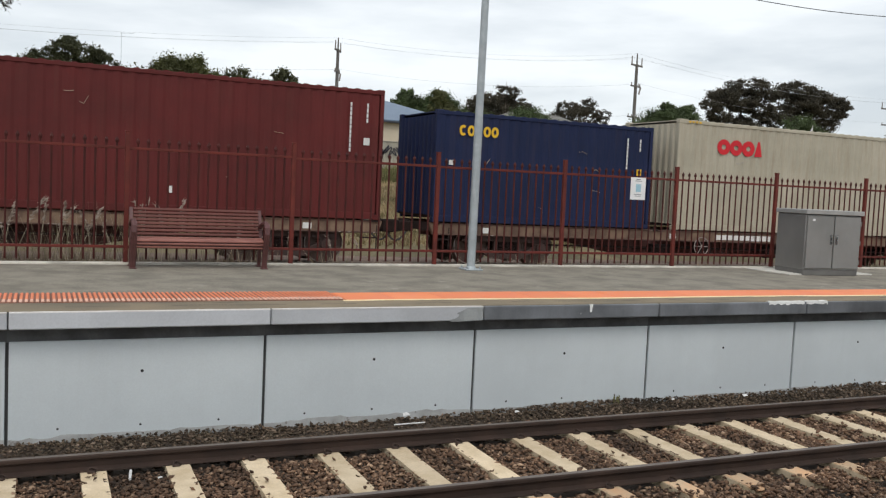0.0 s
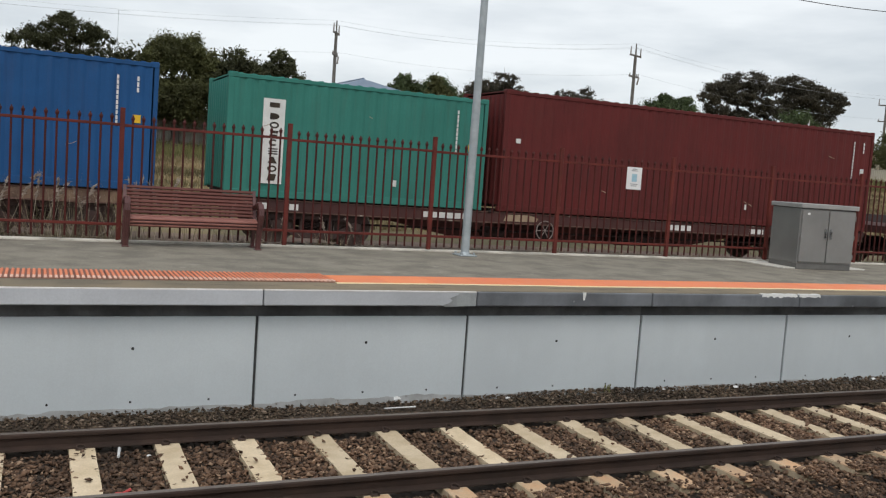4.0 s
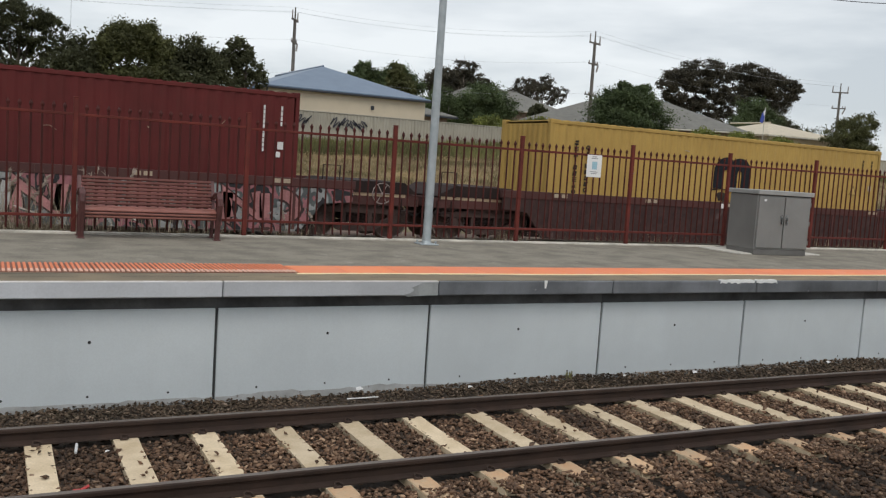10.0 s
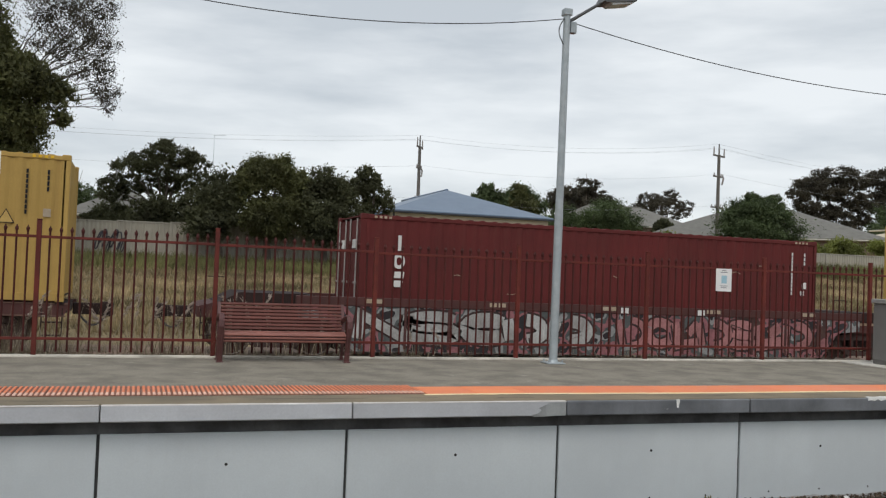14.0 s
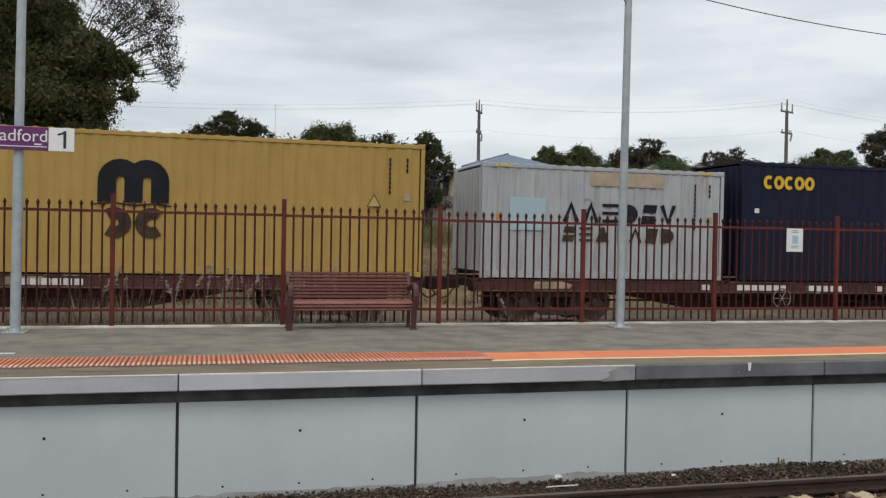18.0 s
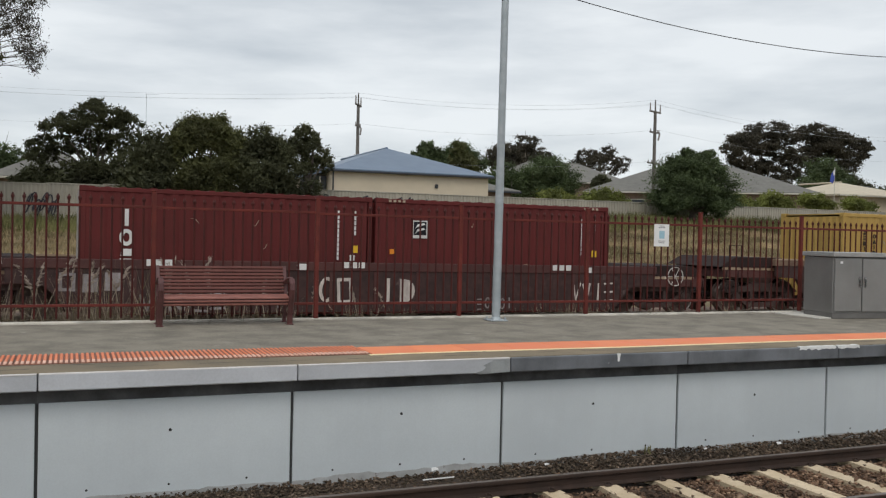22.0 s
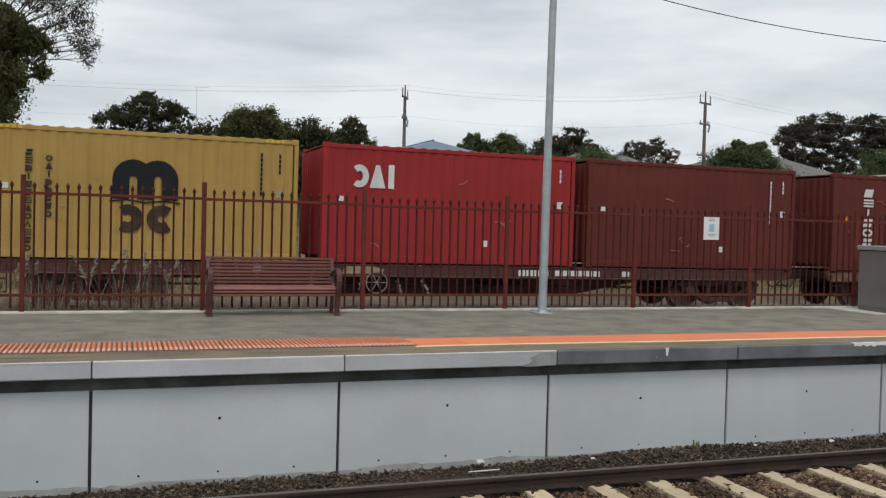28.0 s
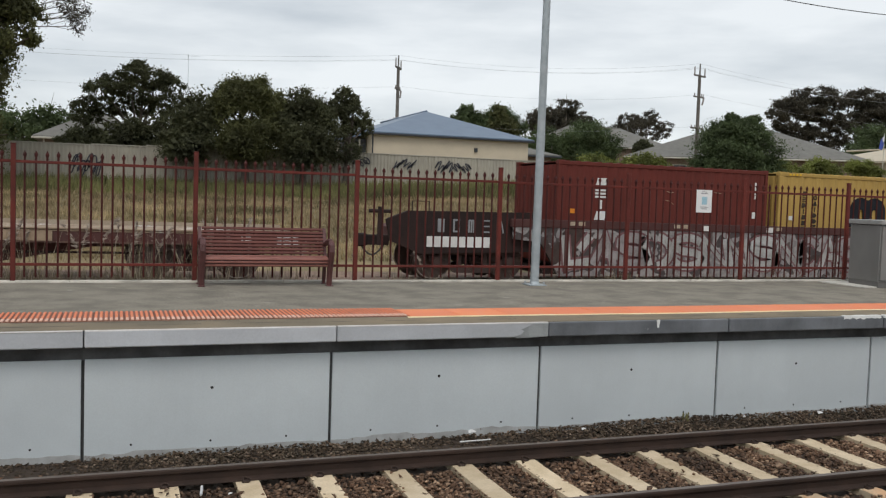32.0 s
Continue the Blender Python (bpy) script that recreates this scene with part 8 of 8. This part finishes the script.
def well_wagon(s0, s1, c0, c1, colour, spray, seed, beam_top=0.92, lettered=False, boxed=False, letters=()):
    """A low-slung well wagon that carries its load between the bogies; c0 and c1 are the ends of the well."""
    length, rng = s1 - s0, random.Random(seed)
    a, b = c0 - s0 - 0.35, c1 - s0 + 0.35
    w = thing("well_wagon", "low %s well wagon with a graffiti-covered side" % {"orange": "orange-topped rusty", "maroon": "maroon"}[colour], "wagon", pose(s0, SIDE_Y, 0), "wagons of the train")
    high = bool(letters) and letters[0][5] > 0.1
    mat = WAGON["tan" if high else colour]
    lo = RAIL_T + 0.16
    tall = 0.25 if colour == "orange" else 0.19
    z1 = beam_top
    for y in (-0.16, WIDE + 0.06):
        part("top_beam", Shape().box(a - 0.9, y - 0.02, z1 - tall, b + 0.9, y + 0.12, z1, 0.01), mat, w)
        if colour == "orange" or high:
            part("beam_cap", Shape().box(a - 0.88, y - 0.024, z1 - 0.035, b + 0.88, y + 0.10, z1 + 0.006), DECK_PALE, w, "scuffed pale top of the beam")
        if colour == "orange":
            part("rust_band", Shape().box(a - 0.8, y - 0.024, z1 - tall - 0.012, b + 0.8, y - 0.004, z1 - tall + 0.05), WAGON["maroon"], w, "rusty band under the beam")
        part("side_plate", Shape().prism([(a - 0.85, z1 - tall - 0.002), (b + 0.85, z1 - tall - 0.002), (b + 0.85, z1 - tall - 0.28), (b + 0.15, z1 - tall - 0.34), (b - 0.35, lo), (a + 0.35, lo), (a - 0.15, z1 - tall - 0.34), (a - 0.85, z1 - tall - 0.28)], "y", y, y + 0.08), SPRAY[spray], w, "rusty side plate sprayed with graffiti")
        if y < 0:
            rib_mat = mat if colour == "maroon" else UNDER
            rib = cached(("rib", colour, lo, z1), lambda: Shape().box(-0.03, y - 0.025, lo + 0.05, 0.03, y + 0.002, z1 - tall - 0.01).mesh("side_rib", rib_mat))
            for i in range(0 if high else 13):
                part("side_rib", rib, rib_mat, w, m=pose(a + (b - a) * (i + 0.5) / 13, 0, 0))
            mk = cached(("strip",), lambda: Shape().box(0, -0.005, 0, 0.17, 0.004, 0.09).mesh("marker_plate", MARK["tan"]))
            for i in range(0 if lettered else 5):
                part("marker_plate", mk, MARK["tan"], w, "dull pale plate", m=pose(a + 0.6 + (b - a - 1.6) * i / 4, y - 0.021, z1 - 0.12))
                part("marker_plate", mk, MARK["tan"], w, "dull pale plate", m=pose(a + 0.82 + (b - a - 1.6) * i / 4, y - 0.021, z1 - 0.12))
            for i in range(2):
                part("marker_plate", cached(("plate",), lambda: Shape().box(0, -0.006, 0, 0.20, 0.004, 0.13).mesh("marker_plate", MARK["white"])), MARK["white"], w, m=pose(rng.uniform(a, b - 1), y - 0.022, z1 - tall + 0.02))
            if high:
                x0, x1 = a + 0.4 + (b - a - 0.8) * letters[0][3] - 0.3, a + 0.4 + (b - a - 0.8) * letters[0][4] + 0.3
                crest = [(x0 + (x1 - x0) * i / 60, z1 + 0.02 - 0.07 * abs(math.sin(0.31 * i)) ** 3 - 0.5 * max(0, i - 54) / 6) for i in range(61)]
                part("sprayed_ground", Shape().prism([(x0 - 0.25, lo + 0.03)] + crest + [(x1, lo + 0.03)], "y", y - 0.028, y - 0.001), SPRAYED["dusk"], w, "dusky pink sprayed ground")
                part("sprayed_edge", Shape().stroke([(u, v + 0.01) for u, v in crest[:54]], 0.022, y - 0.031, y - 0.027), SPRAYED["white"], w, "thin white sprayed edge")
            for fills, dark, wide, u0, u1, rise in letters:
                sprayed(w, a + 0.4 + (b - a - 0.8) * u0, a + 0.4 + (b - a - 0.8) * u1, lo + 0.10, z1 - tall - 0.03 + rise, y - (0.030 if high else 0.001), fills, dark, wide, seed + int(9 * u0))
            if lettered:
                for cells, u, v, wide, high, gap, dark in (("rss", 2.75, 0.0, 0.30, 0.36, 0.12, 1), ("vaobb", 4.25, -0.40, 0.30, 0.36, 0.05, 1), ("i", 7.0, -0.36, 0.10, 0.16, 0, 1), ("ur", 7.92, -0.24, 0.35, 0.55, 0.08, 0),
                                                         ("ih", 9.33, -0.22, 0.36, 0.52, 0.10, 0), ("bozoi", 11.7, -0.40, 0.14, 0.26, 0.05, 1), ("vvib", 14.20, -0.24, 0.25, 0.46, 0.06, 0)):
                    for k, cell in enumerate(cells):
                        part("sprayed_mark", blocks(cell, 0, 0, wide, high, 0, thick=0.2), SPRAYED["silver" if dark else "white"], w, "rough white sprayed mark", m=pose(u + k * (wide + gap), y - 0.002, v + 0.02 * math.sin(2.4 * k + u), 0, 2.5 * math.sin(3.1 * k + u), 0))
                for u in (1.25, 4.37, 8.45, 13.66):
                    for k in range(3):
                        part("marker_plate", cached(("tab",), lambda: Shape().box(0, -0.006, 0, 0.14, 0.004, 0.13).mesh("marker_plate", MARK["white"])), MARK["white"], w, m=pose(u + 0.18 * k, y - 0.022, z1 - 0.12))
    part("well_floor", Shape().box(a, 0, lo + 0.02, b, WIDE, lo + 0.14), UNDER, w)
    for x0, x1 in ((0.05, a - 0.05), (b + 0.05, length - 0.05)):
        hz = z1 - 0.22
        part("end_platform", Shape().prism([(x0, hz - 0.30), (x0, hz - 0.08), (x0 + 0.3, hz), (x1 - 0.3, hz), (x1, hz - 0.08), (x1, hz - 0.30)], "y", 0.10, WIDE - 0.10), WAGON["maroon"], w)
        h0, h1 = ((x1 - 2.5), (x1 - 0.1)) if x0 < 1 else ((x0 + 0.1), (x0 + 2.5))
        part("end_hood", Shape().prism([(h0, hz - 0.02), (h0 + 0.5, hz + 0.24), (h1 - 0.35, hz + 0.24), (h1, hz - 0.02)], "y", 0.06, WIDE - 0.06), UNDER, w, "dark sloped hood over the bogie")
        part("scuffed_strip", Shape().stroke([(h0 + 0.1, hz - 0.06), (h1 - 0.3, hz - 0.07)], 0.07, 0.085, 0.101), DECK_PALE, w, "scuffed pale strip")
        part("hand_rail", Shape().pipe([(x0 + 0.15, 0.07, hz - 0.1), (x0 + 0.15, 0.07, hz + 0.55), (x0 + 0.55, 0.07, hz + 0.55), (x0 + 0.55, 0.07, hz - 0.05)], 0.016, 6), UNDER, w)
    if boxed:
        part("end_cover", Shape().prism([(-0.4, 0.78), (0.1, 0.98), (a - 0.1, 1.02), (a - 0.1, 0.10), (0.4, 0.02), (-0.3, 0.30)], "y", 0.02, 0.14), UNDER, w, "dark brown end plate")
        part("notice_plate", Shape().box(0.55, 0.008, 0.18, 2.1, 0.022, 0.42), MARK["white"], w, "scuffed white plate")
        part("number_strip", blocks("srcbar", 0.8, 0.52, 0.16, 0.30, 0.21), MARK["grey"], w, "row of pale block marks", m=pose(0, 0.012, 0))
        part("brake_lever", Shape().tube((-0.55, 0.05, 0.2), (-0.55, 0.05, 1.05), 0.05, n=8).tube((-0.8, 0.05, 0.95), (-0.3, 0.05, 0.95), 0.04, n=8), UNDER, w)
    bogie(w, min(1.75, a * 0.5 + 0.2))
    bogie(w, length - min(1.75, a * 0.5 + 0.2))
    wagon_ends(w, length, RAIL_T + 0.86)
    part("brake_wheel", HAND if lettered else HAND_DULL, UNDER, w, "pale spoked hand brake wheel" if lettered else "", m=pose(length - 1.0, 0.06, z1 - 0.25))
    for x in (0.12, length - 0.5):
        part("step_ladder", STEP, UNDER, w, m=pose(x, 0.06, z1 - 0.35))
    TRAIN.append((w, s0, SIDE_Y, 0))


NAMES = {
    "maroon": "maroon", "brown": "oxide-brown", "dark_brown": "dark brown", "faded_red": "faded red-brown", "red": "bright red", "crimson": "crimson", "orange_red": "orange-red",
    "yellow": "mustard-yellow", "navy": "navy-blue", "dark_navy": "ink-blue", "dark_blue": "dark blue", "blue": "royal-blue", "green": "sea-green", "cream": "pale beige", "drab": "drab beige", "grey": "pale grey", "white": "weathered white"}
MARKED = {
    "comb": "with black arched marks", "comb_faint": "with faded black arched mark", "column": "with white marks in column", "column_small": "with few white marks",
    "trio": "with three white blocks", "rings": "with red ring marks", "yellow_word": "with underlined yellow marks", "yellow_plain": "with row of yellow marks", "white_word": "with small white marks",
    "ladder": "with upright white panel", "red_ladder": "with red and white panel", "rider": "with white figure", "square": "with small square emblem",
    "banner": "with faded blue emblem", "wide_word": "with wide white marks", "star_big": "with large star emblem", "star_small": "with dark block marks",
    "star_double": "with dark marks", "line": "with small star emblem", "pacific": "with row of white marks", "patch": "with white patches", "": "with plain sides"}


def load(rows):
    for i, (right, feet, tall, paint, kind, floor, doors) in enumerate(rows):
        label = "%s %d-foot container %s on a %s" % (NAMES[paint], feet, MARKED[kind], "well wagon" if floor < 0.3 else "flat wagon")
        container(right, feet, tall, paint, kind, floor, label, i * 7 + int(right), doors)


W1 = -0.04
load([
    (-428.37, 20, 0, "brown", "square", FLAT, 0), (-415.75, 40, 1, "maroon", "", FLAT, 0), (-408.40, 20, 0, "navy", "yellow_plain", FLAT, 0),
    (-395.41, 40, 1, "cream", "rings", FLAT, 0), (-388.06, 20, 0, "green", "ladder", FLAT, 0), (-375.29, 40, 1, "dark_brown", "white_word", FLAT, 0),
    (-367.97, 20, 0, "blue", "red_ladder", FLAT, 0), (-355.48, 40, 1, "navy", "yellow_word", FLAT, 0), (-347.96, 20, 0, "blue", "red_ladder", FLAT, 0),
    (-335.12, 40, 1, "cream", "rings", FLAT, 0), (-321.70, 40, 1, "maroon", "", FLAT, 0), (-315.30, 20, 0, "blue", "", FLAT, 0),
    (-307.85, 20, 0, "green", "ladder", FLAT, 0), (-295.22, 40, 1, "maroon", "", FLAT, 0),
    (-277.78, 40, 0, "cream", "rings", W1, 0), (-256.42, 40, 0, "cream", "rings", W1, 0), (-235.12, 40, 0, "cream", "rings", W1, 0), (-214.04, 40, 0, "cream", "rings", W1, 0), (-192.64, 40, 0, "cream", "rings", W1, 0),
    (-172.51, 40, 0, "yellow", "comb", W1, 0), (-153.78, 40, 0, "maroon", "column_small", W1, 1), (-135.11, 40, 0, "yellow", "comb", W1, 0), (-116.20, 40, 0, "brown", "column", W1, 1),
    (-97.25, 40, 0, "red", "trio", W1, 0), (-77.55, 40, 0, "yellow", "comb", W1, 0),
    (-67.20, 20, 0, "crimson", "patch", FLAT, 0), (-54.80, 40, 1, "yellow", "comb", FLAT, 0), (-36.70, 40, 0, "maroon", "column_small", W1, 1),
    (-19.90, 40, 1, "yellow", "comb", FLAT, 0), (-7.46, 40, 1, "yellow", "comb", FLAT, 0), (6.08, 40, 1, "yellow", "comb", FLAT, 0), (12.64, 20, 0, "yellow", "comb", FLAT, 0),
    (20.19, 20, 0, "navy", "rider", FLAT, 0), (32.67, 40, 1, "brown", "comb_faint", FLAT, 0), (46.11, 40, 1, "yellow", "comb", FLAT, 0), (58.34, 40, 1, "yellow", "comb", FLAT, 0),
    (65.72, 20, 0, "white", "star_double", FLAT, 0), (78.40, 40, 1, "dark_navy", "yellow_plain", FLAT, 0), (91.82, 40, 1, "brown", "column", FLAT, 0), (98.41, 20, 0, "brown", "banner", FLAT, 0),
    (105.60, 20, 0, "orange_red", "wide_word", FLAT, 0), (118.29, 40, 1, "brown", "", FLAT, 0), (125.76, 20, 0, "white", "star_small", FLAT, 0), (138.22, 40, 1, "yellow", "comb", FLAT, 0),
    (151.63, 40, 1, "yellow", "comb", FLAT, 0), (158.14, 20, 0, "yellow", "comb", FLAT, 0),
    (168.53, 20, 0, "maroon", "column_small", -0.50, 1), (174.67, 20, 0, "maroon", "square", -0.50, 0), (188.45, 20, 0, "yellow", "comb", -0.36, 0), (194.75, 20, 0, "yellow", "comb", -0.36, 0),
    (206.01, 20, 0, "maroon", "square", FLAT, 0), (218.59, 40, 1, "brown", "column", FLAT, 0), (226.02, 20, 0, "red", "trio", FLAT, 0), (238.57, 40, 1, "brown", "column", FLAT, 0),
    (252.01, 40, 1, "drab", "line", FLAT, 0), (258.64, 20, 0, "maroon", "square", FLAT, 0), (265.90, 20, 0, "faded_red", "", FLAT, 0), (272.02, 20, 0, "yellow", "comb", FLAT, 0), (278.14, 20, 0, "red", "trio", FLAT, 0),
    (291.70, 40, 1, "dark_blue", "", FLAT, 0), (304.40, 40, 1, "brown", "column", FLAT, 0), (311.95, 20, 0, "brown", "", FLAT, 0), (318.36, 20, 0, "maroon", "banner", FLAT, 0), (324.77, 20, 0, "yellow", "comb", FLAT, 0),
    (331.95, 20, 0, "yellow", "comb", FLAT, 0), (338.54, 20, 0, "red", "trio", FLAT, 0), (344.96, 20, 0, "brown", "", FLAT, 0), (352.29, 20, 0, "brown", "column", FLAT, 0), (358.68, 20, 0, "yellow", "comb", FLAT, 0),
    (365.03, 20, 0, "orange_red", "trio", FLAT, 0), (372.50, 20, 0, "dark_blue", "", FLAT, 0), (378.92, 20, 0, "maroon", "square", FLAT, 0), (385.39, 20, 0, "brown", "", FLAT, 0),
    (392.85, 20, 0, "blue", "pacific", FLAT, 0), (405.50, 40, 1, "grey", "star_big", FLAT, 0),
    (457.73, 20, 0, "brown", "column", -0.30, 0), (464.15, 20, 0, "yellow", "comb", -0.30, 0), (482.0, 40, 1, "brown", "column", FLAT, 0)])
for i, (a, b, colour) in enumerate((
        (-434.5, -415.67, "tan"), (-414.5, -395.3, "tan"), (-394.1, -375.2, "tan"), (-374.05, -355.4, "maroon"), (-354.05, -335.05, "maroon"), (-333.9, -315.2, "tan"), (-313.95, -295.15, "maroon"),
        (-73.5, -54.7, "maroon"), (-32.1, -7.4, "maroon"), (-6.15, 12.7, "maroon"), (14.1, 32.75, "maroon"), (33.85, 58.4, "maroon"), (59.5, 78.45, "maroon"), (79.5, 98.45, "maroon"), (99.5, 118.35, "tan"),
        (119.5, 138.3, "yellow"), (139.4, 158.2, "maroon"), (199.9, 218.65, "maroon"), (219.9, 238.65, "maroon"), (239.8, 258.7, "yellow"), (259.85, 278.2, "maroon"), (279.45, 304.5, "maroon"), (305.8, 324.85, "maroon"),
        (325.85, 345.0, "maroon"), (346.2, 365.1, "tan"), (366.4, 385.45, "maroon"), (386.75, 405.55, "maroon"), (406.8, 425.6, "tan"), (426.9, 445.6, "tan"), (469.5, 488.2, "maroon"))):
    flat_wagon(a, b, colour, 100 + i, 405.6 < a < 430, 107.3 - a if a == 99.5 else None, {199.9: 16.7}.get(a))
SIDES = {
    0: ((("rose",), "black", 1.15, 0.0, 1.0, 0.0),),
    1: ((("lime", "blue", "pale"), "navy", 1.5, 0.0, 0.45, 0.0), (("blue", "pale", "silver"), "black", 1.3, 0.48, 0.85, 0.0)),
    2: ((("pale", "silver"), "black", 1.1, 0.1, 0.75, 0.0),),
    3: ((("silver",), "mauve", 0.8, 0.3, 0.7, 0.0),),
    6: ((("pale",), "black", 1.25, 0.0, 0.52, 0.0), (("pink",), "black", 0.95, 0.54, 1.0, 0.0)),
    9: ((("silver", "pale"), "mauve", 0.62, 0.02, 0.58, 0.0), (("mauve",), "black", 1.0, 0.6, 0.82, 0.0)),
    11: ((("pale",), "black", 1.2, 0.0, 0.5, 0.0), (("pink",), "black", 1.0, 0.52, 1.0, 0.0)),
    13: ((("dusk", "dusk", "rose"), "mauve", 0.95, 0.13, 0.80, 0.20),),
    14: ((("silver", "pale"), "mauve", 0.9, 0.0, 1.0, 0.0),),
}
for i, (mid, half, colour, spray, top) in enumerate((
        (-283.87, 10.2, "orange", 0, 0.92), (-262.5, 10.2, "orange", 1, 0.92), (-241.2, 10.2, "orange", 2, 0.92), (-220.1, 10.2, "orange", 2, 0.92), (-198.7, 10.2, "orange", 5, 0.92),
        (-178.6, 9.2, "maroon", 3, 0.72), (-159.9, 9.2, "maroon", 4, 0.72), (-141.2, 9.2, "maroon", 3, 0.72), (-122.3, 9.2, "maroon", 3, 0.72), (-103.35, 9.3, "maroon", 3, 0.72), (-83.5, 9.3, "maroon", 3, 0.72),
        (-42.8, 9.5, "maroon", 4, 0.72), (168.58, 9.2, "maroon", 3, 0.64), (189.0, 10.7, "maroon", 3, 0.90), (457.9, 10.0, "maroon", 2, 0.87))):
    well = 7.9 if i == 13 else 6.2
    well_wagon(mid - half, mid + half, mid - well, mid + well, colour, spray, 200 + i, top, letters=SIDES.get(i, ()), lettered=(i == 12), boxed=(i == 14))


# small unevenness of the run, in metres
UNEVEN = {0.0: 0.37, 5.0: 0.20, 6.0: 0.20, 10.0: 0.22, 16.0: 0.15}


def shift(t):
    """How far the train has run at t seconds, against its place at 16 s."""
    u = t - 16
    return -26.799 * u - 0.6098 * u * u / 16 - 0.2068 * u ** 3 / 256 + UNEVEN.get(t, 0.0)


def motions():
    times = [0.5 * k for k in range(65)]
    for ob, x, y, z in TRAIN:
        walk(ob, [(t, pose(x + shift(t), y, z + grade(x + shift(t)), 0, GRADE_TILT, 0)) for t in times])


motions()
